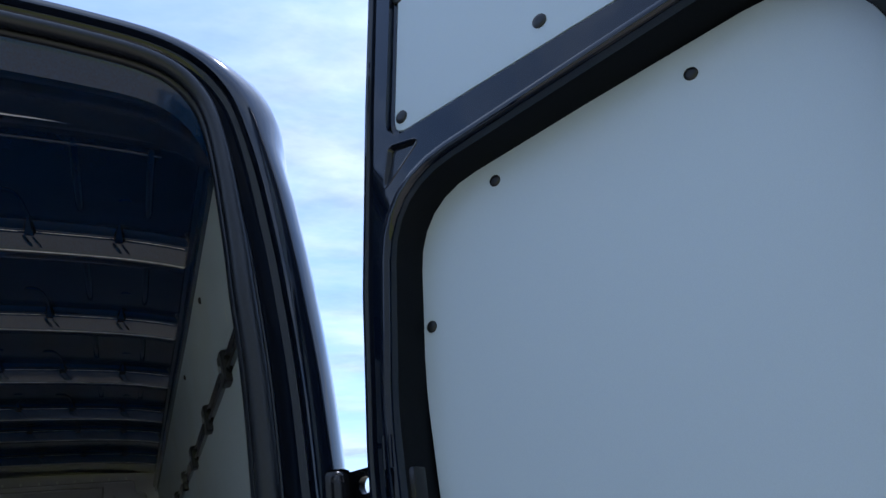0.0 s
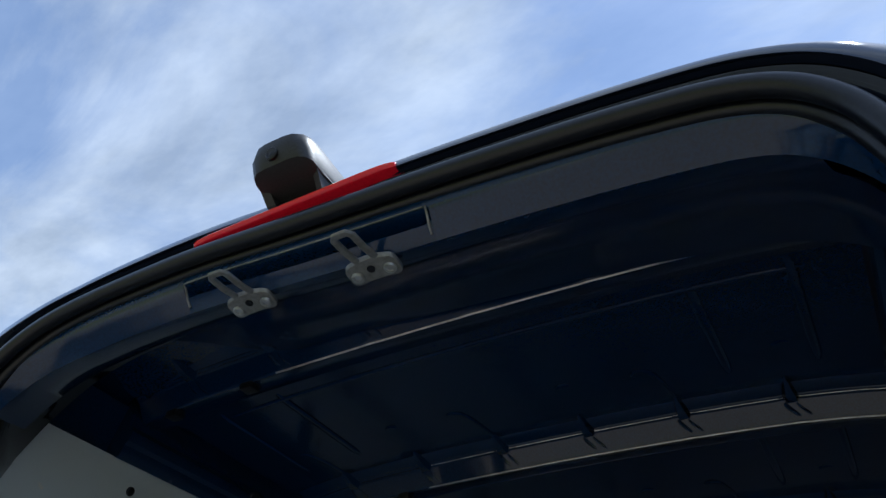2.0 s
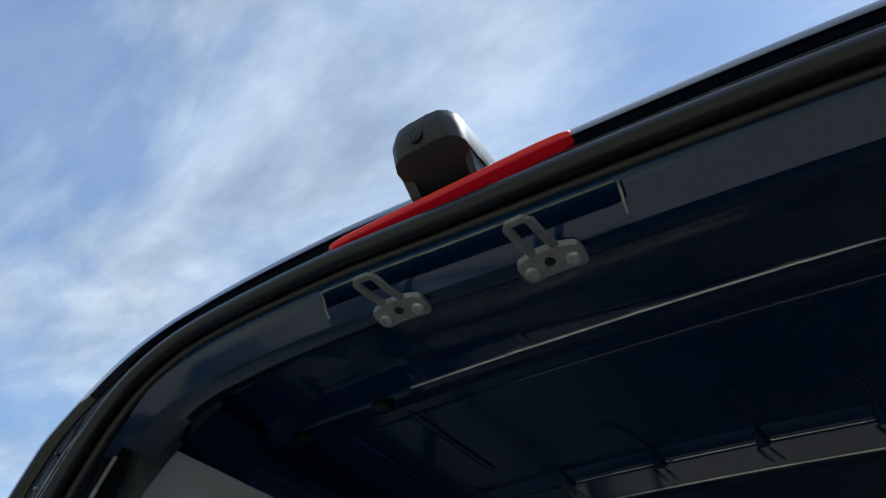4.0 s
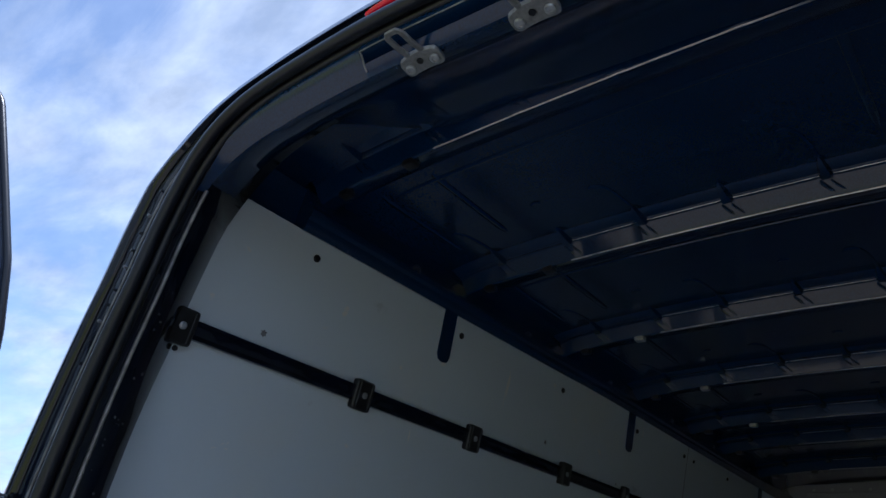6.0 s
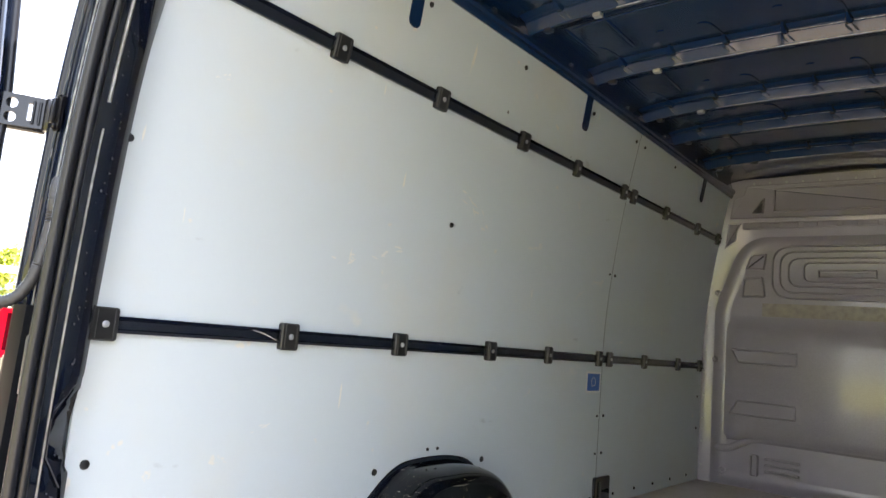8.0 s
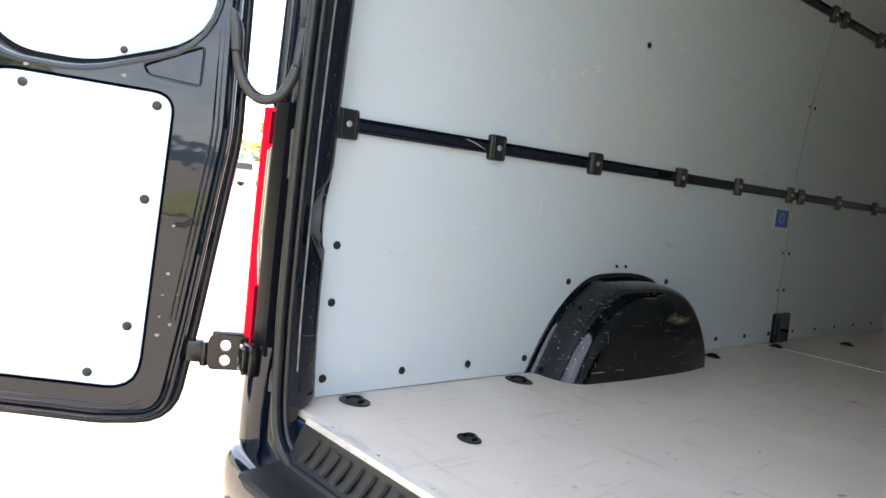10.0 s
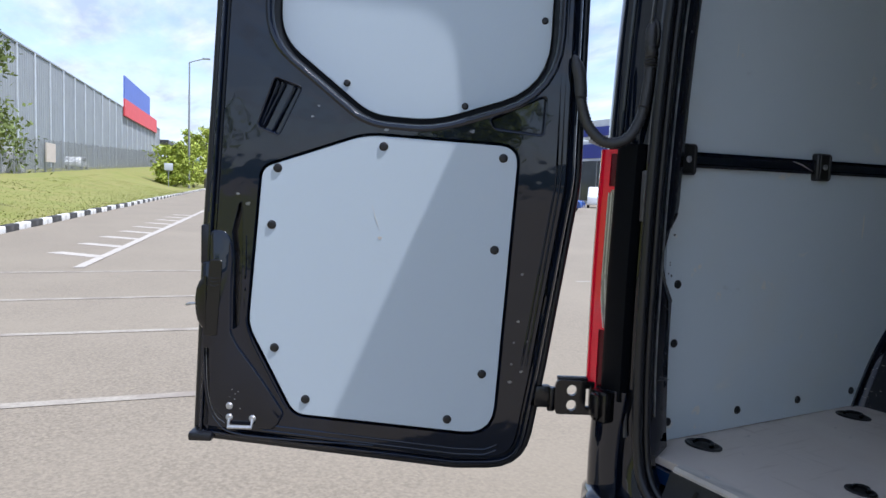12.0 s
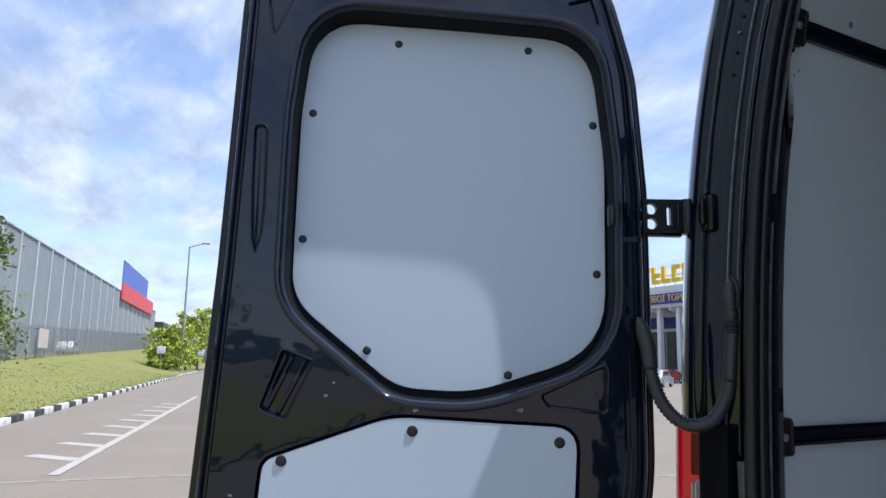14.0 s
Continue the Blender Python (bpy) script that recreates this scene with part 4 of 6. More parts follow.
PAD = [(0.849, 1.108, 0.012), (0.818, 1.111, 0.03), (0.7985, 1.087, 0.03), (0.7955, 1.045, 0.1), (0.7995, 0.97, 0.2), (0.7995, 0.868, 0.04), (0.781, 0.832, 0.05), (0.742, 0.781, 0.1), (0.704, 0.727, 0.1), (0.668, 0.672, 0.02), (0.69, 0.628, 0.03), (0.80, 0.638, 0.03), (0.848, 0.69, 0.05), (0.852, 0.86, 0.1)]


def deep(p):
    """Sizes the sunken upper board a little up, about the door's middle."""
    return Vector((0.366 + (p.x - 0.366) * 1.0366, 1.39 + (p.y - 1.39) * 1.0366))


def thin(line, gap=0.004):
    out = [line[0]]
    for p in line[1:]:
        if (p - out[-1]).length > gap:
            out.append(p)
    return out if (out[0] - out[-1]).length > gap else out[:-1]


def rear_door(place, label, outline, top, group="rear doors"):
    door = thing("rear_door", label, "van door", group)
    bm = bmesh.new()
    edge = thin(rounded(outline, 5))
    hole = [(x, z, r) if z < 2.0 else (x, z + 0.018, r) if x > 0.4 else (x + 0.014, z + 0.008, r) for x, z, r in UPPER]
    holes = {"upper": grown(thin(rounded(hole, 6)), 0.036), "lower": grown(thin(rounded(LOWER, 5)), 0.007), "top": grown(thin(rounded(top, 5)), 0.010)}
    dents = {"diamond": thin(rounded(DIAMOND, 4), 0.002), "triangle": thin(rounded(TRIANGLE, 4), 0.002), "kite": thin(rounded(KITE, 4), 0.002), "kite_lock": thin(rounded(KITE_LOCK, 4), 0.002), "channel": thin(rounded(CHANNEL, 4), 0.002), "long": thin(rounded(LONG, 4), 0.002)}

    def loop(line, w):
        vs = [bm.verts.new(place(p.x, w, p.y)) for p in line]
        return vs, [bm.edges.new((vs[i], vs[(i + 1) % len(vs)])) for i in range(len(vs))]

    inner_edge = grown(edge, -0.033)
    front_v, front_e = loop(inner_edge, 0.012)
    fill = list(front_e)
    walls = []
    for name, line in {**holes, **dents}.items():
        vs, es = loop(line, 0.012)
        fill += es
        walls.append((name, line, vs))
    level = bm.faces.layers.int.new("level")
    bmesh.ops.triangle_fill(bm, use_beauty=True, edges=fill)
    for f in bm.faces:
        f[level] = 1

    def strip(a, line, w):
        b = [bm.verts.new(place(p.x, w, p.y)) for p in line]
        for i in range(len(a)):
            k = (i + 1) % len(a)
            bm.faces.new((a[i], a[k], b[k], b[i]))
        return b

    for d, w in ((-0.0295, 0.0095), (-0.027, 0.003), (-0.022, 0.002), (-0.0195, 0.0075), (-0.0165, 0.0105), (-0.0125, 0.0105), (-0.010, 0.006), (-0.008, -0.004), (-0.003, -0.006), (-0.001, -0.014)):
        front_v = strip(front_v, grown(edge, d), w)
    a = front_v
    a = strip(a, edge, -0.018)
    a = strip(a, grown(edge, 0.004), -0.050)
    a = strip(a, grown(edge, -0.008), -0.080)
    bm.faces.new(a)
    for name, line, vs in walls:
        if name == "upper":
            a = strip(vs, grown(line, -0.003), 0.0132)
            a = strip(a, grown(line, -0.007), 0.0140)
            a = strip(a, grown(line, -0.011), 0.0128)
            a = strip(a, grown(line, -0.014), 0.009)
            strip(a, grown(line, -0.0165), -0.004)
            # separate well walls, coloured matt black for the shadow inside
            well = bmesh.new()
            rings = loft(well, [[place(p.x, w, p.y) for p in grown(line, d)] for d, w in ((-0.0160, -0.0030), (-0.019, -0.012), (-0.022, -0.060), (-0.045, -0.062))], True)
            well.faces.new(rings[-1])
        elif name in ("lower", "top"):
            a = strip(vs, grown(line, -0.002), 0.002)
            a = strip(a, grown(line, -0.010), -0.003)
            bm.faces.new(a)
        else:
            floor_at = {"channel": -0.012, "diamond": 0.000}.get(name, 0.0045)
            k = 0.45 if name == "channel" else 1.0
            a = strip(vs, grown(line, -0.0012 * k), 0.0130)
            a = strip(a, grown(line, -0.0032 * k), 0.0125)
            a = strip(a, grown(line, -0.0052 * k), 0.6 * 0.0125 + 0.4 * floor_at)
            a = strip(a, grown(line, -0.0075 * k), floor_at)
            bm.faces.new(a)
    shell = part("door_shell", bm, PAINT, door, "gloss black pressed steel door shell", angle=42)
    part("board_well", well, MATTBLACK, shell, "matt black well round the upper board, its shade in the colour", angle=42)
    # long swages beside the hinge edge
    for d in (0.043, 0.054):
        bm = bmesh.new()
        ins = [p for p in grown(edge, -d) if p.x < 0.2 and 0.75 < p.y < 1.98]
        tube(bm, [place(p.x, 0.0112, p.y) for p in ins], 0.0030, 8)
        part("swage", bm, PAINT, shell)
    for d in (0.038, 0.051):
        bm = bmesh.new()
        tube(bm, [place(s, 0.0112, 0.546 + d + max(0.0, s - 0.25) * 0.093 + (0.012 if k == 0 else 0.0)) for k, s in enumerate((0.150, 0.18, 0.25, 0.35, 0.45, 0.55, 0.64, 0.72))], 0.0030, 8)
        part("swage", bm, PAINT, shell)
    # raised pad round the lock
    bm = bmesh.new()
    pad = thin(rounded(PAD, 5), 0.003)
    vs = loft(bm, [[place(p.x, w, p.y) for p in grown(pad, d)] for d, w in ((0.002, 0.0105), (0.0, 0.0128), (-0.0018, 0.0146), (-0.0045, 0.0154))], True)
    bm.faces.new(vs[-1])
    part("lock_pad", bm, PAINT, shell, angle=60)
    bm = bmesh.new()
    tube(bm, spline([place(s, 0.0112, z) for s, z in ((0.8575, 0.860), (0.8575, 0.787), (0.852, 0.714), (0.836, 0.664), (0.812, 0.642))], 5), 0.0013, 6)
    part("pad_edge", bm, DULLEDGE, shell, "bright edge line of the lock pad")
    # swages round the lock corner and along the board
    for line in (((0.866, 0.86), (0.862, 0.76), (0.850, 0.68), (0.825, 0.637), (0.79, 0.618), (0.70, 0.608), (0.45, 0.598)), ((0.766, 1.10), (0.766, 0.94), (0.764, 0.892), (0.750, 0.846), (0.722, 0.790), (0.664, 0.682))):
        bm = bmesh.new()
        tube(bm, spline([place(s, 0.0105, z) for s, z in line], 5), 0.0030, 8)
        part("swage", bm, PAINT, shell)
    # dark joint across the hinge flange
    bm = bmesh.new()
    plate(bm, rounded([(0.003, 1.699, 0.002), (0.038, 1.695, 0.002), (0.038, 1.705, 0.002), (0.003, 1.709, 0.002)], 2), lambda u, v, k: place(u, 0.0135 - k, v), 0.006)
    part("flange_joint", bm, RUBBER, shell, "dark sealing joint across the flange")
    # raised ribs inside the slanted recess, and chipped marks on the paint
    for f0, f1 in ((0.22, 0.26), (0.42, 0.36), (0.80, 0.80)):
        bm = bmesh.new()
        p = Vector((0.707, 1.474)).lerp(Vector((0.640, 1.454)), f0)
        q = Vector((0.750, 1.360)).lerp(Vector((0.699, 1.340)), f1)
        tube(bm, [place(p.x, -0.002, p.y), place(p.lerp(q, 0.08).x, 0.005, p.lerp(q, 0.08).y), place(p.lerp(q, 0.92).x, 0.005, p.lerp(q, 0.92).y), place(q.x, -0.002, q.y)], 0.0045, 8)
        part("recess_rib", bm, PAINT, shell)

    def board(name, line, w, label, rivets, head=1.0):
        bm = bmesh.new()
        plate(bm, line, lambda u, v, k: place(u, w - k, v), 0.004, 0.0012)
        ob = part(name, bm, DOORPLY, door, label)
        for s, z in rivets:
            bm = bmesh.new()
            o = place(s, w, z)
            disc(bm, o, place(s, w + 1, z) - o, [(0.0108 * head, 0), (0.0106 * head, 0.0012), (0.0085 * head, 0.0026), (0.004 * head, 0.0034), (0.001, 0.0030)], 14)
            part("rivet", bm, PLASTIC, ob, "black plastic push rivet")
        return ob

    board("upper_board", [deep(p) for p in thin(rounded(UPPER, 6))], -0.054, "grey laminate upper door board", ((0.677, 1.977), (0.074, 1.962), (0.686, 1.702), (0.071, 1.639), (0.544, 1.474), (0.256, 1.429), (0.497, 2.139), (0.213, 2.130)), 0.8)
    low = board("lower_board", thin(rounded(LOWER, 5)), 0.0105, "grey laminate lower door board", ((0.694, 1.262), (0.446, 1.321), (0.163, 1.304), (0.706, 1.128), (0.175, 1.086), (0.695, 0.832), (0.193, 0.784), (0.618, 0.707), (0.273, 0.669)))
    board("top_board", thin(rounded(top, 5)), 0.003, "small grey laminate board at the door top", ((top[2][0] + 0.018, 2.268), (0.354, 2.284), (0.60, 2.28), (top[3][0] - 0.01, 2.49), (0.60, 2.49)))
    bm = bmesh.new()
    spot = [Vector((0.449 + 0.005 * math.cos(t) * (1 + 0.4 * math.sin(3 * t)), 1.105 + 0.004 * math.sin(t))) for t in (2 * math.pi * k / 9 for k in range(9))]
    plate(bm, spot, lambda u, v, k: place(u, 0.0112 - k, v), 0.0005)
    part("chip_mark", bm, TRIM, low, "small chipped spot in the board")
    bm = bmesh.new()
    tube(bm, [place(0.469, 0.0105, 1.182), place(0.460, 0.0107, 1.150), place(0.449, 0.0105, 1.122)], [0.0002, 0.0006, 0.0003], 5)
    part("scratch", bm, TRIM, low, "pale hairline scratch")
    bm = bmesh.new()
    tube(bm, [place(p.x, -0.028, p.y) for p in grown(edge, 0.003)], 0.010, 14, closed=True, up=place(0, 1, 0) - place(0, 0, 0))
    part("edge_seal", bm, RUBBER, door, "black rubber door edge seal")
    return door


LEFT = door_frame_of(-0.98, -0.10, 118, -1)
RIGHT = door_frame_of(0.85, -0.04, 120, 1)
DOOR_EDGE_R = DOOR_EDGE[:4] + [(0.79, 2.66, 0.06), (0.085, 2.66, 0.05), (0.033, 2.30, 0.5), (-0.002, 2.02, 0.6)] + DOOR_EDGE[9:]
TOP_R = TOP[:2] + [(0.092, 2.243, 0.022), (0.142, 2.55, 0.05)]
left_door = rear_door(LEFT, "open black rear van door with grey boards riveted inside", DOOR_EDGE, TOP)
dab = random.Random(11)
for s, z in ((0.111, 0.916), (0.119, 0.864), (0.123, 0.811), (0.098, 0.794), (0.088, 0.868), (0.125, 0.767), (0.106, 1.03), (0.238, 1.364), (0.44, 1.360), (0.786, 1.198), (0.762, 1.176), (0.60, 1.41), (0.615, 1.385), (0.794, 0.727), (0.786, 0.716), (0.799, 0.708), (0.779, 0.722), (0.803, 0.694), (0.788, 0.703), (0.815, 0.80), (0.775, 0.68)):
    bm = bmesh.new()
    size = dab.uniform(0.004, 0.008) if z > 0.75 else dab.uniform(0.0015, 0.0035)
    spot = [Vector((s + size * math.cos(t) * dab.uniform(0.5, 1.0), z + 0.6 * size * math.sin(t) * dab.uniform(0.5, 1.1))) for t in (2 * math.pi * k / 10 for k in range(10))]
    plate(bm, spot, lambda u, v, k: LEFT(u, (0.0124 if z > 0.75 or s < 0.3 else 0.0158) - k, v), 0.0006)
    part("paint_chip", bm, DULLEDGE, left_door, "scraped grey spot in the paint")
right_door = rear_door(RIGHT, "open black rear van door opposite, grey boards inside", DOOR_EDGE_R, TOP_R)


def oriented(place, s, w, z):
    o = place(s, w, z)
    x = (place(s + 1, w, z) - o)
    y = (place(s, w + 1, z) - o)
    return Matrix.Translation(o) @ Matrix((x, y, Vector((0, 0, 1)))).transposed().to_4x4()


def door_lock(place, door):
    m = oriented(place, 0.862, 0.0, 0.94)
    bm = bmesh.new()
    box(bm, (-0.022, -0.045, -0.115), (0.006, 0.016, 0.095), 0.006, 2, m)
    latch = part("lock_plate", bm, PAINT, door, "black latch plate")
    face = oriented(place, 0.843, 0.012, 0.945)
    bm = bmesh.new()
    plate(bm, rounded([(-0.011, -0.088, 0.006), (0.020, -0.089, 0.006), (0.007, 0.096, 0.006), (-0.023, 0.095, 0.006)], 3), lambda u, v, w: face @ Vector((u, 0.006 - w, v)), 0.0058, 0.0015)
    cover = part("lock_cover", bm, HINGE, door, "black latch cover plate")
    for k in range(3):
        bm = bmesh.new()
        z = 0.034 + 0.009 * k
        tube(bm, spline([face @ Vector(p) for p in ((-0.014, 0.0058, z + 0.002), (-0.004, 0.0064, z - 0.002), (0.006, 0.0058, z + 0.002))], 4), 0.0014, 6)
        part("cover_rib", bm, HINGE, cover)
    bm = bmesh.new()
    loft(bm, [[m @ Vector((x, y, z)) for x, y in ((-0.004, -0.034), (d * 0.6, -0.032), (d, -0.020), (d * 1.04, -0.004), (d * 0.85, 0.010), (d * 0.4, 0.017), (-0.004, 0.019))] for z, d in ((-0.070, 0.003), (-0.060, 0.014), (-0.046, 0.022), (-0.025, 0.027), (0.005, 0.028), (0.028, 0.025), (0.046, 0.017), (0.060, 0.003))], True, True)
    part("latch_housing", bm, HINGE, latch, "rounded black latch housing")
    bm = bmesh.new()
    tube(bm, [m @ Vector(p) for p in ((0.02, -0.01, -0.01), (0.045, -0.012, -0.012), (0.055, -0.02, -0.016), (0.05, -0.03, -0.016))], 0.0035, 6)
    part("latch_pin", bm, STEEL, latch, "small steel latch pin")
    bm = bmesh.new()
    box(bm, (-0.012, -0.035, 0.087), (0.012, 0.010, 0.182), 0.004, 2, m)
    part("rubber_buffer", bm, RUBBER, door, "black rubber stop")
    m = oriented(place, 0.80, 0.012, 0.66)
    for x, z in ((0.0, 0.026), (0.0, -0.002), (-0.056, -0.004)):
        bm = bmesh.new()
        disc(bm, m @ Vector((x, 0, z)), m.to_3x3() @ Vector((0, 1, 0)), [(0.009, 0), (0.009, 0.004), (0.006, 0.007), (0.001, 0.007)], 10)
        part("bolt", bm, STEEL, door, "zinc plated bolt")
    bm = bmesh.new()
    tube(bm, [m @ Vector(p) for p in ((0.0, 0.004, -0.004), (0.0, 0.014, -0.022), (-0.056, 0.014, -0.022), (-0.056, 0.004, -0.006))], 0.005, 6)
    part("bolt_guide", bm, STEEL, door, "steel latch bolt guide")
    bm = bmesh.new()
    box(bm, (0.04, -0.05, -0.062), (0.098, 0.012, -0.040), 0.006, 2, m)
    part("bottom_stop", bm, RUBBER, door, "black rubber corner stop")


door_lock(LEFT, left_door)
door_lock(RIGHT, right_door)


def door_hinge(place, z, side):
    """A strap hinge with two round holes and a slot, a knuckle and a plate on the pillar."""
    hinge = new("hinge")
    hinge.parent = left_door if side < 0 else right_door
    hinge["label"] = "black painted steel strap hinge with two holes"
    m = oriented(place, -0.052, -0.012, z) @ Matrix.Diagonal((1.0, 1.0, 0.86, 1.0) if z > 1 else (1.08, 1.0, 1.04, 1.0))
    bm = bmesh.new()
    fill = []

    def loop(line):
        vs = [bm.verts.new(m @ Vector((p.x, 0, p.y))) for p in line]
        fill.extend(bm.edges.new((vs[i], vs[(i + 1) % len(vs)])) for i in range(len(vs)))

    loop(thin(rounded([(-0.058, -0.038, 0.012), (0.052, -0.042, 0.012), (0.062, 0.0, 0.05), (0.052, 0.042, 0.012), (-0.058, 0.038, 0.012)], 4), 0.001))
    for cz in (-0.019, 0.017):
        loop([Vector((0.018 + 0.0115 * math.cos(t), cz + 0.0132 * math.sin(t))) for t in (2 * math.pi * k / 16 for k in range(16))])
    loop([Vector(p) for p in ((-0.022, -0.022), (-0.014, -0.022), (-0.014, 0.022), (-0.022, 0.022))])
    bmesh.ops.triangle_fill(bm, use_beauty=True, edges=fill)
    geo = bmesh.ops.extrude_face_region(bm, geom=bm.faces[:])["geom"]
    push = m.to_3x3() @ Vector((0, -0.012, 0))
    for v in geo:
        if isinstance(v, bmesh.types.BMVert):
            v.co += push
    part("strap", bm, HINGE, hinge)
    for x, r, h in ((-0.058, 0.015, 0.042), (0.064, 0.010, 0.034)):
        bm = bmesh.new()
        disc(bm, m @ Vector((x, -0.006, -h)), (0, 0, 1), [(r * 0.9, 0), (r, 0.003), (r, 1.72 * h - 0.003), (r * 0.9, 1.72 * h)], 14)
        part("knuckle", bm, HINGE, hinge)
    bm = bmesh.new()
    box(bm, (-0.108, -0.022, -0.047), (-0.062, 0.006, 0.047), 0.005, 2, m)
    part("pillar_plate", bm, HINGE, hinge)
    bm = bmesh.new()
    box(bm, (-0.050, -0.030, -0.046), (0.050, -0.013, -0.036), 0.003, 2, m)
    box(bm, (-0.050, -0.030, 0.036), (0.050, -0.013, 0.046), 0.003, 2, m)
    part("strap_flange", bm, HINGE, hinge)
    for k in range(3):
        bm = bmesh.new()
        box(bm, (-0.052 + 0.012 * k, 0.0005, -0.030), (-0.046 + 0.012 * k, 0.005, 0.030), 0.002, 1, m)
        part("strap_rib", bm, HINGE, hinge)
    bm = bmesh.new()
    xa, xb = (-0.930, -0.874) if z < 1 else (-0.905, -0.868)
    xa, xb = (xa, xb) if side < 0 else (-0.08 - xb, -0.08 - xa)
    out = -0.048 if z < 1 else -0.008
    box(bm, (xa, out, z - 0.040), (xb, 0.0, z + 0.036), 0.008)
    box(bm, (xa + 0.010, out - 0.012, z - 0.028), (xb - 0.012, out + 0.002, z + 0.028), 0.005)
    part("pillar_bracket", bm, HINGE, hinge)
    for zz in (-0.032, 0.026):
        bm = bmesh.new()
        disc(bm, ((xa + xb) / 2, out, z + zz), (0, -1, 0), [(0.007, 0), (0.007, 0.004), (0.005, 0.006), (0.001, 0.006)], 10)
        part("bolt", bm, HINGE, hinge)
    bm = bmesh.new()
    box(bm, (0.066, -0.022, -0.026), (0.105, 0.004, 0.026), 0.005, 2, m)
    part("door_plate", bm, HINGE, hinge)


for z in (0.727, 1.757):
    door_hinge(LEFT, z, -1)
    door_hinge(RIGHT, z, 1)


def cable_conduit(label, flip):
    """A corrugated cable hose that hangs in a loop from the door edge to the pillar, with a rubber elbow at each end."""
    con = thing("cable_conduit", label, "cable hose", "door cables")

    def at(x, y, z):
        return Vector((x if flip > 0 else -0.08 - x, y, z))

    pts = spline([at(*p) for p in ((-0.941, -0.113, 1.455), (-0.938, -0.110, 1.425), (-0.927, -0.100, 1.385), (-0.908, -0.083, 1.355), (-0.885, -0.062, 1.344), (-0.863, -0.036, 1.357), (-0.851, -0.016, 1.395), (-0.846, -0.008, 1.430))], 10)
    bm = bmesh.new()
    tube(bm, pts, [0.0138 if i % 2 else 0.0110 for i in range(len(pts))], 12)
    part("corrugated_hose", bm, HOSE, con, "black corrugated hose", angle=80)
    bm = bmesh.new()
    tube(bm, [at(-0.846, -0.008, 1.428), at(-0.845, -0.003, 1.47), at(-0.845, 0.002, 1.515)], [0.0120, 0.0128, 0.0128], 12)
    part("plain_sleeve", bm, HOSE, con, "smooth black sleeve")
    bm = bmesh.new()
    neck = [at(-0.845, 0.002 + 0.0002 * k, 1.513 + 0.0035 * k) for k in range(9)]
    tube(bm, neck, [0.0150 if k % 2 else 0.0115 for k in range(9)], 12)
    part("ribbed_neck", bm, HOSE, con)
    bm = bmesh.new()
    tube(bm, spline([at(-0.845, 0.003, 1.54), at(-0.846, 0.002, 1.57), at(-0.849, 0.006, 1.60), at(-0.851, 0.020, 1.618)], 4), [0.0118] + [0.0142] * 5 + [0.0150] * 4 + [0.0135] * 2 + [0.0110], 12)
    part("rubber_elbow", bm, HOSE, con, "black rubber elbow on the pillar")
    bm = bmesh.new()
    ring = [at(-0.850 + 0.019 * math.cos(t), 0.008, 1.588 + 0.036 * math.sin(t)) for t in (2 * math.pi * k / 24 for k in range(24))]
    tube(bm, ring, 0.0035, 8, closed=True, up=(0, 1, 0))
    part("elbow_flange", bm, HOSE, con)
    bm = bmesh.new()
    tube(bm, spline([at(-0.956, -0.128, 1.545), at(-0.952, -0.121, 1.525), at(-0.945, -0.115, 1.49), at(-0.941, -0.113, 1.45)], 4), [0.002, 0.005, 0.008, 0.0105, 0.0125, 0.014, 0.0148, 0.015, 0.015, 0.0148, 0.0145, 0.0142, 0.0138], 12)
    part("rubber_boot", bm, HOSE, con, "black rubber boot on the door edge")
    return con


cable_conduit("black corrugated cable hose between door and pillar", 1)
cable_conduit("black corrugated cable hose at the other door", -1)

# ---- lights, strikers and camera at the rear header ----
brake = thing("brake_light_camera", "red high brake light with black camera housing", "brake light")
bm = bmesh.new()
rings = []
for i in range(41):
    t = 0.5 - 0.5 * math.cos(math.pi * i / 40)
    x = -0.178 + 0.342 * t
    e = (1 - abs(2 * t - 1) ** 9) ** 0.5
    h, f = 0.0035 + 0.0025 * e, 0.60 + 0.40 * e
    prof = ((0.060, 2.506), (-0.006, 2.506), (-0.009 * f, 2.507), (-0.0115 * f, 2.509 + h * 0.15), (-0.0125 * f, 2.509 + h * 0.4), (-0.012 * f, 2.509 + h * 0.65), (-0.010 * f, 2.510 + h * 0.86), (-0.006, 2.510 + h), (0.02, 2.513 + h), (0.05, 2.520 + h))
    rings.append([Vector((x, y - 0.004, z + 0.004)) for y, z in prof])
loft(bm, rings, True, True)
part("red_lens", bm, REDLENS, brake, "glossy red brake light lens")
bm = bmesh.new()
rings = []
for z, y0, y1, hw in ((2.552, -0.030, 0.12, 0.054), (2.557, -0.052, 0.12, 0.053), (2.574, -0.064, 0.11, 0.0505), (2.592, -0.066, 0.10, 0.047), (2.606, -0.056, 0.09, 0.041), (2.615, -0.036, 0.07, 0.034), (2.618, 0.0, 0.04, 0.018)):
    rings.append([Vector((p.x - 0.004, p.y, z)) for p in rounded([(-hw, y0, 0.030), (hw, y0, 0.030), (hw * 0.8, y1, 0.03), (-hw * 0.8, y1, 0.03)], 4)])
loft(bm, rings, True, True)
house = part("camera_housing", bm, CAMGREY, brake, "satin black camera housing")
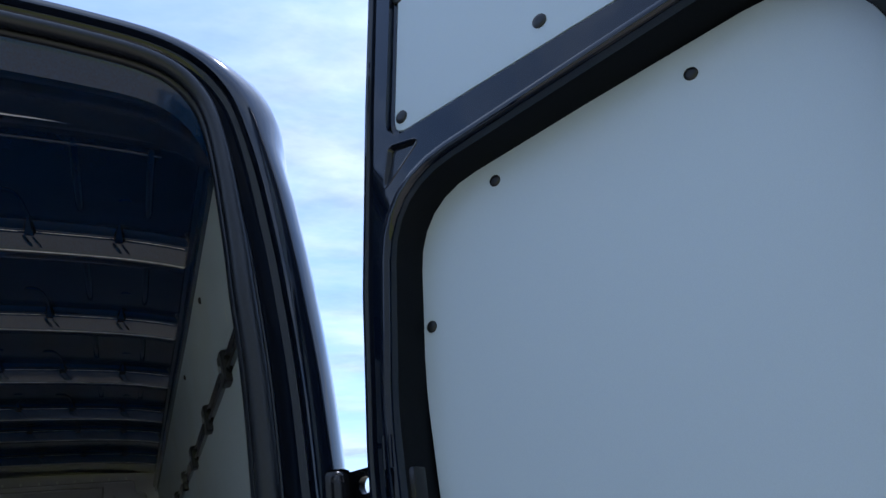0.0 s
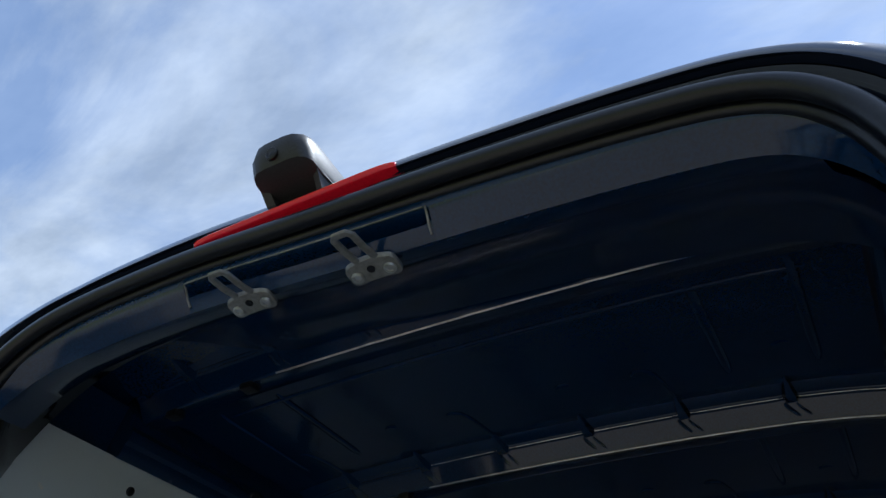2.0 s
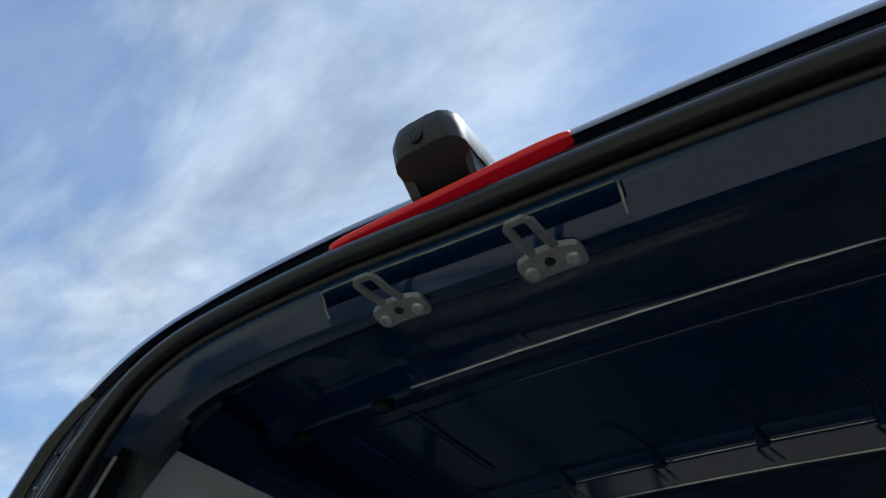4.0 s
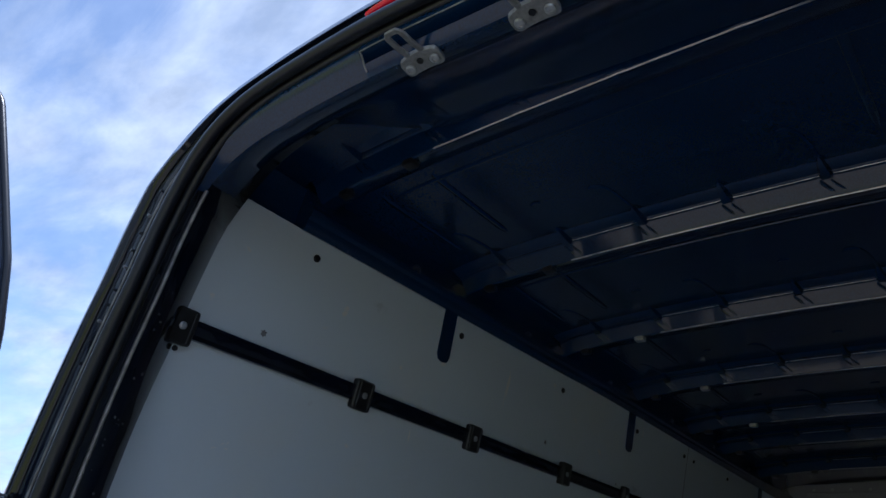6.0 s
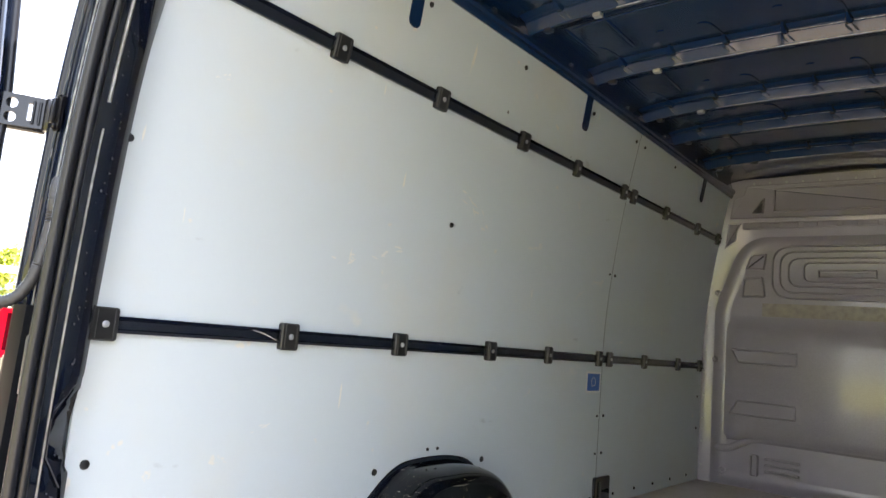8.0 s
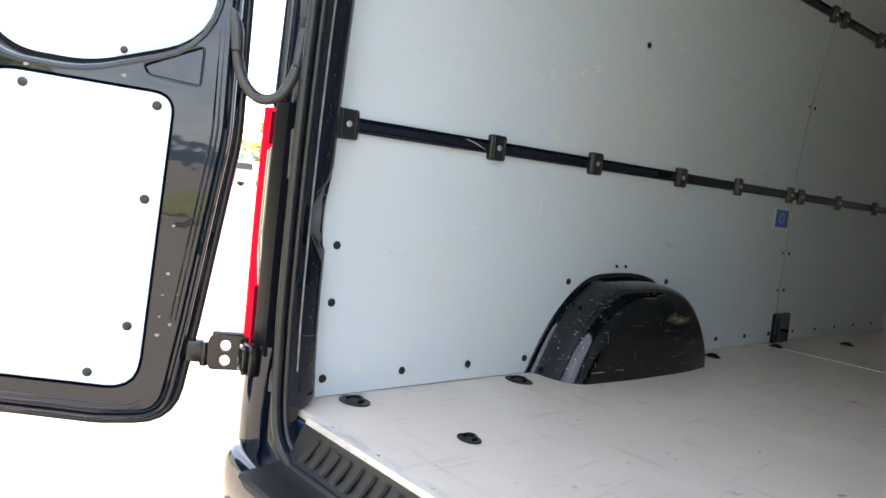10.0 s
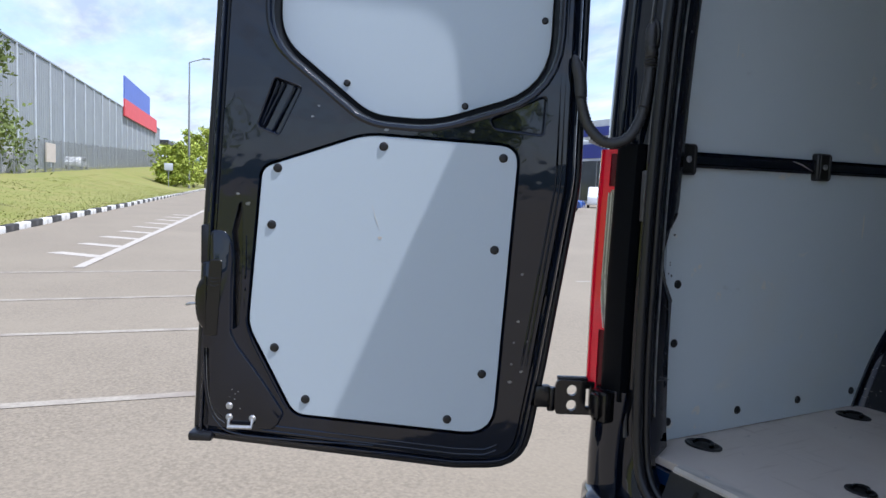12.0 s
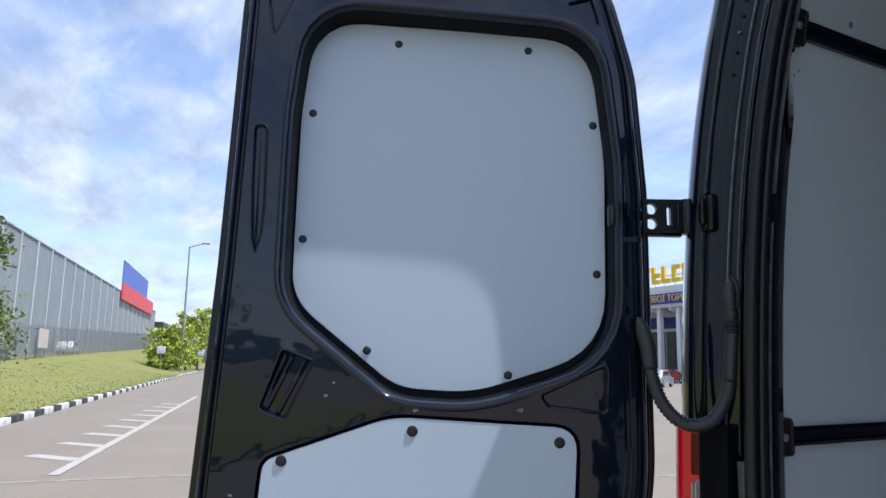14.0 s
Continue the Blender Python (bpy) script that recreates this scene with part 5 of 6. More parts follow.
for sx in (-1, 1):
    bm = bmesh.new()
    loft(bm, [[Vector((-0.004 + sx * a, y, z)) for a, y in ((w0, y0), (w0 - 0.012, y0 + 0.006), (w0 - 0.016, 0.12), (w0, 0.12))] for z, w0, y0 in ((2.517, 0.044, 0.010), (2.535, 0.047, -0.006), (2.560, 0.050, -0.030))], True, True)
    part("housing_leg", bm, CAMGREY, brake)
bm = new_box((-0.046, 0.022, 2.515), (0.038, 0.06, 2.560), 0.004)
part("housing_back", bm, STEEL, brake, "grey recessed panel under the camera")
bm = bmesh.new()
disc(bm, (-0.006, -0.0600, 2.571), (0, -0.97, -0.2), [(0.0105, -0.002), (0.0105, 0.0025), (0.0085, 0.0035), (0.0070, 0.0015), (0.001, 0.003)], 20)
part("camera_lens", bm, RUBBER, house, "small round camera lens")


def striker(x):
    s = thing("door_striker", "grey steel door striker loop bolted to the header", "striker", "door strikers")
    z = 2.430 if x < 0 else 2.416
    bm = bmesh.new()
    plate(bm, rounded([(-0.037, -0.010, 0.012), (-0.011, -0.017, 0.008), (0.011, -0.017, 0.008), (0.037, -0.010, 0.012), (0.037, 0.020, 0.014), (0.013, 0.017, 0.02), (-0.013, 0.017, 0.02), (-0.037, 0.020, 0.014)], 5), lambda u, v, w: Vector((x + u, 0.050 + v - 0.2 * w, z - 0.006 - 0.15 * v + w)), 0.006, 0.001)
    part("striker_plate", bm, DARKZINC, s)
    bm = bmesh.new()
    tube(bm, [Vector(p) for p in ((x - 0.013, 0.040, z), (x - 0.013, 0.012, z - 0.004), (x - 0.013, -0.012, z - 0.004), (x - 0.008, -0.018, z - 0.004), (x + 0.008, -0.018, z - 0.004), (x + 0.013, -0.012, z - 0.004), (x + 0.013, 0.012, z - 0.004), (x + 0.013, 0.040, z))], 0.0056, 8, squash=0.6)
    part("striker_loop", bm, DARKZINC, s)
    for dx in (-0.024, 0.024):
        bm = bmesh.new()
        disc(bm, (x + dx, 0.055, z - 0.007), (0, -0.15, -1), [(0.0085, 0), (0.0085, 0.002), (0.0075, 0.0035), (0.004, 0.0042), (0.0036, 0.002), (0.001, 0.002)], 14)
        part("bolt", bm, STEEL, s, "grey steel bolt head")
    bm = bmesh.new()
    disc(bm, (x, 0.048, z - 0.0065), (0, -0.15, -1), [(0.0055, 0), (0.0055, 0.0012), (0.0040, 0.0012), (0.001, 0.0004)], 12)
    part("centre_hole", bm, RUBBER, s, "small dark hole")
    return s


striker(-0.098)
striker(0.104)

# inner header: bright-edged lip with a raised pressing round the strikers
bm = bmesh.new()


def rim_part(d, y, lo=2.36):
    return [v for v, p in zip(rim_ring(d, y), RIM) if p.y > lo]


def rim_deep(d, y, lo=2.36):
    return [v for v, p in zip(squared(d, y, 0.8), RIM) if p.y > lo]


loft(bm, [rim_part(sided(0.014, 0.014, -0.052), 0.044), rim_part(sided(0.036, 0.034, -0.050), 0.070), rim_part(sided(0.060, 0.058, -0.010), 0.120), rim_deep(sided(0.075, 0.07, 0.055), 0.20), rim_deep(sided(0.085, 0.08, 0.085), 0.29), rim_deep(sided(0.09, 0.085, 0.10), 0.36)], False)
part("inner_header", bm, PRIMER, van, "gloss dark blue inner roof header")


def header_span(x0, x1):
    """Places along the top of the opening between x0 and x1, as (index, fraction) into RIM."""
    out = []
    for i in range(len(RIM)):
        a, b = RIM[i], RIM[(i + 1) % len(RIM)]
        if min(a.y, b.y) < 2.1:
            continue
        if x0 <= a.x <= x1:
            out.append((i, 0.0))
        cuts = sorted((c - a.x) / (b.x - a.x) for c in (x0, x1) if (a.x - c) * (b.x - c) < 0)
        out += [(i, f) for f in cuts]
    return out


def header_ring(span, d, y):
    ring = rim_ring(d, y)
    return [ring[i].lerp(ring[(i + 1) % len(ring)], f) for i, f in span]


def lip_ring(span, drop, y):
    return header_ring(span, sided(0.004 - 0.19 * min(0.0, drop), 0.004 - 0.19 * min(0.0, drop), drop), y)


FACE = ((0.001, 0.010), (-0.010, 0.012), (-0.020, 0.0150), (-0.0215, 0.0158), (-0.0250, 0.0185), (-0.030, 0.0225), (-0.034, 0.0265), (-0.041, 0.0335), (-0.047, 0.039), (-0.0522, 0.0442))
RECESS = ((0.001, 0.010), (-0.010, 0.011), (-0.0215, 0.0125), (-0.0235, 0.0135), (-0.0240, 0.050), (-0.0335, 0.052), (-0.0345, 0.0285), (-0.039, 0.0265), (-0.046, 0.0345), (-0.0522, 0.0442))
for x0, x1, line in ((-0.8, -0.208, FACE), (-0.200, 0.196, RECESS), (0.204, 0.8, FACE)):
    span = header_span(x0, x1)
    bm = bmesh.new()
    loft(bm, [lip_ring(span, d, y) for d, y in line], False)
    part("header_lip", bm, PRIMER, van, "gloss front lip of the roof header", angle=48)
for xa, xb in ((-0.208, -0.200), (0.204, 0.196)):
    def end_at(x):
        i, f = min(((i, (x - RIM[i].x) / (RIM[(i + 1) % len(RIM)].x - RIM[i].x)) for i in range(len(RIM)) if (RIM[i].x - x) * (RIM[(i + 1) % len(RIM)].x - x) <= 0 and RIM[i].y > 2.1), key=lambda q: abs(q[1]))
        return [(i, f)]
    bm = bmesh.new()
    loft(bm, [[lip_ring(end_at(xa), d, y)[0] for d, y in FACE], [lip_ring(end_at(xb), d, y)[0] for d, y in RECESS]], False)
    part("slot_end", bm, PRIMER, van, "folded end of the striker recess", angle=20)
    bm = bmesh.new()
    tube(bm, [lip_ring(end_at((xa + xb) / 2), d, y - 0.001)[0] for d, y in ((-0.020, 0.0145), (-0.026, 0.020), (-0.032, 0.0245), (-0.040, 0.030), (-0.047, 0.0375))], 0.0017, 8)
    part("slot_fold", bm, DULLEDGE, van, "bright folded edge of the recess")
bm = bmesh.new()
tube(bm, lip_ring(header_span(-0.202, 0.198), -0.0228, 0.0122), 0.0012, 6)
part("slot_edge", bm, DULLEDGE, van, "pale line on the upper edge of the recess")

# tail lights and bumper
def tail_light(side):
    lamp_ob = thing("tail_light", "tall red and clear tail light on the van corner", "tail light", "tail lights")

    def corner(z):
        return (-0.975 if side < 0 else 0.895) + (-side) * 0.05 * max(0.0, (z - 1.0)) ** 1.3

    def slab(z0, z1, prof):
        bm = bmesh.new()
        loft(bm, [[Vector((corner(z) - side * a, b, z)) for a, b in prof] for z in [z0 + (z1 - z0) * k / 8 for k in range(9)]], True, True)
        return bm

    outer = ((-0.018, 0.20), (-0.025, 0.08), (-0.024, 0.012), (-0.013, -0.014), (0.002, -0.0235), (0.008, -0.0235), (0.014, -0.021), (0.030, -0.0155), (0.046, -0.010), (0.046, 0.20))

    def face(a):
        return -0.021 + 0.344 * (a - 0.014)

    lens = part("red_lens", slab(0.752, 1.335, outer), REDLENS, lamp_ob, "glossy red lens")
    bm = bmesh.new()
    rings = []
    for k in range(25):
        f = k / 24
        z = 0.895 + 0.345 * f
        wide = 0.0185 * min(1.0, f / 0.30) ** 0.7 * min(1.0, (1 - f) / 0.05 + 0.25) ** 0.5
        a = 0.0455 - wide
        rings.append([Vector((corner(z) - side * p, q, z)) for p, q in ((a, face(a) - 0.0005), (a + 0.004 * min(1, wide / 0.01), face(a) - 0.0018), (0.0452, -0.0125), (0.0456, -0.008), (0.0456, 0.0), (0.020, 0.0))])
    loft(bm, rings, True, True)
    part("clear_lens", bm, CLEARLENS, lens, "clear ribbed reversing lens")
    for k in range(5):
        bm = bmesh.new()
        line = []
        for j in range(15):
            f = j / 14
            z = 0.905 + 0.03 * k * (k < 4) + (0.328 - 0.03 * k * (k < 4)) * f
            a = 0.0445 - 0.0036 * (4 - k) * min(1.0, (f + 0.05) / 0.30) ** 0.7
            line.append(Vector((corner(z) - side * a, face(a) - 0.0022, z)))
        tube(bm, line, 0.0011, 6)
        part("lens_rib", bm, ALU if k % 2 == 0 else EDGEGREY, lens)
    bm = slab(0.758, 0.90, ((0.028, face(0.028) - 0.0005), (0.032, face(0.032) - 0.0015), (0.0452, -0.0115), (0.0456, 0.0), (0.028, 0.0)))
    part("dark_facet", bm, REDDARK, lens, "dark red lower lens facet")
    bm = slab(1.248, 1.325, ((0.028, face(0.028) - 0.0005), (0.032, face(0.032) - 0.0015), (0.0452, -0.0115), (0.0456, 0.0), (0.028, 0.0)))
    part("dark_facet", bm, REDDARK, lens, "dark red upper lens facet")
    part("lamp_housing", slab(0.742, 1.345, ((0.046, 0.1), (0.046, -0.0150), (0.050, -0.0175), (0.060, -0.0190), (0.115, -0.0185), (0.118, 0.004), (0.06, 0.1))), MATTBLACK, lamp_ob, "black lamp housing flange")


tail_light(-1)
tail_light(1)

bm = bmesh.new()
half = [(CX - 1.00, 1.2), (CX - 1.00, 0.30), (CX - 0.975, 0.06), (CX - 0.90, -0.045), (CX - 0.74, -0.095), (CX, -0.12)]
line = [Vector((x, y)) for x, y in half] + [Vector((2 * CX - x, y)) for x, y in reversed(half[:-1])]
line = spline(line, 10)
prof = [(0.10, 0.505), (0.05, 0.518), (0.02, 0.52), (0.0, 0.50), (-0.004, 0.44), (0.0, 0.40), (0.012, 0.36), (0.006, 0.28), (0.03, 0.16), (0.10, 0.15)]
rings = []
for i, p in enumerate(line):
    t = (line[min(i + 1, len(line) - 1)] - line[max(i - 1, 0)]).normalized()
    inw = Vector((-t.y, t.x))
    rings.append([Vector((p.x + inw.x * a, p.y + inw.y * a, z)) for a, z in prof])
loft(bm, rings, True, True)
part("rear_bumper", bm, PAINT, van, "black rear bumper", angle=65)
for side in (-1, 1):
    plan = spline([(-0.992, 0.40), (-0.995, 0.08), (-0.982, 0.012), (-0.948, -0.026), (-0.90, -0.030), (-0.868, -0.016), (-0.862, 0.0), (-0.868, 0.03)], 8)
    bm = bmesh.new()
    loft(bm, [[Vector((CX + -side * (p.x - CX) + side * inw, p.y + inw * 0.5, z)) if side > 0 else Vector((p.x + inw, p.y + inw * 0.5, z)) for p in plan] for z, inw in ((0.40, 0.030), (0.455, 0.012), (0.50, 0.0), (0.60, 0.0), (0.70, 0.004), (0.765, 0.012))], False)
    part("corner_panel", bm, PAINT, van, "glossy black rear corner panel", angle=70)
for side in (-1, 1):
    bm = bmesh.new()
    loft(bm, [[Vector((CX + side * x, y - 0.008, z)) for z, y in ((0.30, yy), (0.345, yy - 0.004), (0.345, yy + 0.02), (0.30, yy + 0.02))] for x, yy in ((0.972, 0.03), (0.935, -0.025), (0.86, -0.062), (0.78, -0.084))], True, True)
    part("reflector", bm, REDLENS, van, "red bumper reflector")
# ribbed tread on the sill
bm = bmesh.new()
loft(bm, [[Vector((x, y, z)) for y, z in ((-0.118, 0.512), (-0.112, 0.52), (-0.05, 0.526), (-0.02, 0.531), (0.012, 0.556), (0.030, 0.600), (0.034, 0.612), (0.05, 0.612), (0.06, 0.50), (-0.1, 0.48))] for x in (-0.74, 0.66)], True, True)
part("sill_tread", bm, PLASTIC, van, "black ribbed plastic sill tread")
for i in range(30):
    x = -0.70 + 0.044 * i
    bm = bmesh.new()
    loft(bm, [[Vector((x + dx + (y + 0.02) * 0.6, y, z)) for dx, y, z in ((0, 0.0, 0.548), (0, 0.027, 0.597), (0.020, 0.027, 0.597), (0.020, 0.0, 0.548))], [Vector((x + dx + (y + 0.02) * 0.6, y - 0.004, z + 0.004)) for dx, y, z in ((0.003, 0.0, 0.548), (0.003, 0.026, 0.597), (0.017, 0.026, 0.597), (0.017, 0.0, 0.548))]], True, True)
    part("tread_rib", bm, PLASTIC, van)

# road wheels that carry the van
for side in (-1, 1):
    for y in (1.34, 5.05):
        xo = CX + side * 0.93
        bm = bmesh.new()
        disc(bm, (xo - side * 0.23, y, GZ + 0.335), (side, 0, 0), [(0.20, 0.0), (0.31, 0.0), (0.335, 0.03), (0.335, 0.20), (0.31, 0.23), (0.21, 0.225), (0.205, 0.19)], 32)
        wheel = part("wheel", bm, RUBBER, van, "black road tyre")
        bm = bmesh.new()
        disc(bm, (xo - side * 0.23, y, GZ + 0.335), (side, 0, 0), [(0.204, 0.19), (0.19, 0.205), (0.10, 0.185), (0.06, 0.20), (0.001, 0.20)], 24)
        part("rim", bm, STEEL, wheel)

# studs along the painted channels beside the opening
for k in range(26):
    z = 1.42 + 0.036 * k
    i = min(range(len(RIM)), key=lambda j: (RIM[j].x > CX) * 9 + abs(RIM[j].y - z))
    q = offset_line(RIM, 0.088)[i]
    if 1.98 < q.y < 2.42:
        bm = bmesh.new()
        disc(bm, (q.x, 0.001, q.y), (0, -1, 0), [(0.0032, -0.004), (0.0032, 0.0015), (0.002, 0.003), (0.001, 0.003)], 8)
        part("stud", bm, DULLEDGE if k % 3 == 0 else PAINT, van)

# ---- stickers and small fittings on the wall ----
SIGNBLUE = material("blue_sticker", (0.03, 0.13, 0.46), 0.4, grain=300, vary=0.1)
WHITE = material("white_plastic", (0.75, 0.76, 0.76), 0.45, grain=200, vary=0.05)
sticker = thing("sticker", "small blue square sticker with white border on the wall board", "sticker")
bm = new_box((-0.8722, 2.517, 1.172), (-0.8705, 2.672, 1.274))
part("sticker_paper", bm, WHITE, sticker)
bm = new_box((-0.8705, 2.530, 1.182), (-0.8698, 2.659, 1.264))
blue = part("sticker_print", bm, SIGNBLUE, sticker)
bm = bmesh.new()
tube(bm, [Vector((-0.8695, 2.592 + 0.022 * math.cos(t), 1.225 + 0.022 * math.sin(t))) for t in (2 * math.pi * k / 16 for k in range(16))], 0.0012, 4, closed=True, up=(1, 0, 0))
part("sticker_ring", bm, WHITE, blue)
bm = bmesh.new()
plate(bm, rounded([(2.655, 0.6205, 0.004), (2.822, 0.6205, 0.004), (2.816, 0.768, 0.012), (2.650, 0.766, 0.012)], 3), lambda u, v, w: Vector((-0.857 - w, u, v)), 0.0155, 0.004)
socket = tagged(part("socket_box", bm, PAINT), "black plastic box low on the wall at the board joint", "socket box")
bm = new_box((-0.858, 2.685, 0.64), (-0.851, 2.705, 0.745), 0.002)
part("socket_flap", bm, PLASTIC, socket)

# outer wall sheets behind the linings, closing the load space
for side in (-1, 1):
    bm = bmesh.new()
    loft(bm, [[Vector((wall_x(side, y, z, -0.035), y, z)) for z in (0.55, 1.0, 1.4, 1.7, 2.0, 2.3, 2.5, 2.56)] for y in (0.20, 0.5, 1.0, 1.5, 2.0, 3.0, Y_END + 0.05)], False)
    part("inner_wall", bm, PRIMER, van)
bm = new_box((-0.95, Y_END + 0.06, 0.3), (0.87, Y_END + 0.08, 2.62))
part("cab_wall", bm, PRIMER, van)

# ---- ground ----
bm = bmesh.new()
n = 24
lim = [-900, -300, -120, -60, -40, -30, -24, -20, -16, -12, -9, -6, -4, -2, 0, 2, 4, 8, 14, 24, 40, 80, 200, 900]
grid = [[bm.verts.new((x, y, GZ)) for y in lim] for x in lim]
for i in range(len(lim) - 1):
    for k in range(len(lim) - 1):
        bm.faces.new((grid[i][k], grid[i + 1][k], grid[i + 1][k + 1], grid[i][k + 1]))
tagged(part("ground", bm, ASPHALT, smooth=False), "pale worn asphalt parking lot", "ground", kind="structure")

U, V = Vector((-0.975, 0.2215, 0)), Vector((-0.2215, -0.975, 0))


def site(a, b, z=0.0):
    """A place along (a) and beside (b) the road."""
    return U * a + V * b + Vector((0, 0, GZ + z))


def stripe(p, q, width, name="road_marking", label="worn faded parking line on the asphalt", mat=None, up=0.004):
    p, q = Vector(p), Vector(q)
    d = (q - p).normalized()
    s = Vector((-d.y, d.x, 0)) * width / 2
    bm = bmesh.new()
    steps = max(2, int((q - p).length / 0.5))
    loft(bm, [[p.lerp(q, i / steps) + s * (1 + 0.08 * random.uniform(-1, 1)), p.lerp(q, i / steps) - s * (1 + 0.08 * random.uniform(-1, 1))] for i in range(steps + 1)], False)
    for v in bm.verts:
        v.co.z = GZ + up
    return tagged(part(name, bm, mat or FADED, smooth=False), label, "road marking", "parking lines", "structure")


EYE = Vector((0.296, -1.175, 0))


def flat_at(x, y):
    """A ground place that was worked out for z = 0, brought down to the real ground."""
    return EYE + (Vector((x, y, 0)) - EYE) * ((1.301 - GZ) / 1.301)


for x0, y0, x1, y1 in ((-3.64, 0.9, -4.35, -4.5), (-5.50, 1.1, -6.3, -4.5), (-7.32, 1.2, -7.95, -5.0), (-9.6, 0.6, -10.1, -4.0), (-3.0, 5.6, -2.2, 10.5), (-5.2, 5.4, -4.4, 10.2), (-7.4, 5.2, -6.6, 10.0)):
    stripe(flat_at(x0, y0), flat_at(x1, y1), 0.10)
stripe((-11.0, -0.93, 0), (-32.5, 4.64, 0), 0.15, label="white edge line of the hatched island", mat=WHITEPAINT, up=0.008)
for k in range(9):
    p = Vector((-12.55 - 1.76 * k, -0.58 + 0.475 * k, 0))
    q = p + Vector((-0.84, -0.66, 0))
    stripe(p, q, 0.30, label="white hatching bar of the painted island", mat=WHITEPAINT)

# kerb of alternating black and white blocks
KERBW = material("white_kerb_paint", (0.70, 0.69, 0.65), 0.7, grain=20, vary=0.12, stains=(0.4, 0.38, 0.34), stain_scale=3)
KERBB = material("black_kerb_paint", (0.035, 0.034, 0.033), 0.7, grain=20, vary=0.2, stains=(0.12, 0.115, 0.11), stain_scale=3)
kerb = thing("kerb", "kerb of black and white painted concrete blocks", "kerb", kind="structure")
turn = math.atan2(U.y, U.x)
meshes = []
for mat in (KERBW, KERBB):
    ob = part("kerb_block", new_box((0, -0.09, -0.05), (0.985, 0.09, 0.16), 0.02), mat, kerb)
    meshes.append(ob.data)
    ob.matrix_basis = Matrix.Translation(site(0 if mat is KERBW else 1, 6.2)) @ pose(0, 0, 0, 0, 0, math.degrees(turn))
for k in range(2, 120):
    ob = new("kerb_block", meshes[k % 2])
    ob.parent = kerb
    ob.matrix_basis = Matrix.Translation(site(k, 6.2)) @ pose(0, 0, random.uniform(-0.012, 0.012), 0, 0, math.degrees(turn) + random.uniform(-0.6, 0.6))

# grass bank
GRASS = material("dry_spring_grass", (0.185, 0.200, 0.040), 0.95, grain=14, vary=0.3, stains=(0.255, 0.225, 0.075), stain_scale=0.5, bump=0.6, stain_at=(0.4, 0.7))


def bank_z(a, b):
    f = min(1.0, max(0.0, (b - 6.4) / 11.0))
    f = f * f * (3 - 2 * f)
    return 0.10 + f * (0.85 + max(0.0, a - 50) * 0.026) + 0.12 * noise.noise(Vector((a * 0.3, b * 0.5, 0))) * f


bm = bmesh.new()
la = [2.0 * k for k in range(-10, 120)]
lb = [6.3, 6.6, 7.2, 8, 9, 10, 11.5, 13, 14.5, 16, 17.5, 19, 24, 40, 90]
grid = [[bm.verts.new(site(a, b, bank_z(a, b))) for b in lb] for a in la]
for i in range(len(la) - 1):
    for k in range(len(lb) - 1):
        bm.faces.new((grid[i][k], grid[i + 1][k], grid[i + 1][k + 1], grid[i][k + 1]))
tagged(part("grass_bank", bm, GRASS), "yellow-green grass bank behind the kerb", "grass", kind="structure")
bm = bmesh.new()
BLADE = material("grass_blades", (0.20, 0.22, 0.05), 0.9, grain=3, vary=0.3)
for k in range(12000):
    a, b = random.uniform(8, 75), 6.4 + 8.5 * random.random() ** 1.6
    z, h, w = bank_z(a, b), random.uniform(0.03, 0.07), random.uniform(0.02, 0.05)
    o = site(a, b, z - 0.02)
    t = random.uniform(0, math.pi)
    d = Vector((math.cos(t), math.sin(t), 0)) * w
    bm.faces.new([bm.verts.new(p) for p in (o - d, o + d, o + Vector((random.uniform(-0.05, 0.05), random.uniform(-0.05, 0.05), h)))])
tagged(part("grass_tufts", bm, BLADE, smooth=False), "loose tufts of spring grass on the bank", "grass", kind="stuff")

# warehouse
CLAD = material("grey_cladding", (0.275, 0.295, 0.305), 0.6, 0.1, grain=0.5, vary=0.06, stains=(0.31, 0.33, 0.34), stain_scale=0.06)
CLADLIGHT = material("pale_cladding_strip", (0.50, 0.53, 0.56), 0.5, grain=1.0, vary=0.05)
BLUEBOARD = material("blue_banner", (0.11, 0.17, 0.50), 0.6, grain=1, vary=0.05)
REDBOARD = material("red_banner", (0.66, 0.08, 0.09), 0.6, grain=1, vary=0.05)
DARK = material("dark_metal", (0.05, 0.05, 0.055), 0.5, grain=5, vary=0.1)


def slab(name, a0, a1, b0, b1, z0, z1, mat, parent=None, label="", bevel=0.0):
    bm = new_box((0, 0, 0), (1, 1, 1))
    for v in bm.verts:
        v.co = site(a0 + (a1 - a0) * v.co.x, b0 + (b1 - b0) * v.co.y, z0 + (z1 - z0) * v.co.z)
    return part(name, bm, mat, parent, label, smooth=False)


hall = thing("warehouse", "long grey clad warehouse with a blue and red banner", "warehouse")
bm = bmesh.new()
rings = []
step = 0.75
for k in range(int(215 / step)):
    a = -20 + k * step
    for da, db in ((0, 0), (0.40, 0), (0.46, 0.04), (0.69, 0.04)):
        rings.append([site(a + da, 22 + db, 0.2), site(a + da, 22 + db, 13.6)])
rings.append([site(195, 22, 0.2), site(195, 22, 13.6)])
rings.append([site(195, 60, 0.2), site(195, 60, 13.6)])
loft(bm, rings, False)
part("wall", bm, CLAD, hall, "grey ribbed cladding", smooth=False)
slab("roof", -20, 195, 21.9, 60, 13.6, 13.75, CLAD, hall)
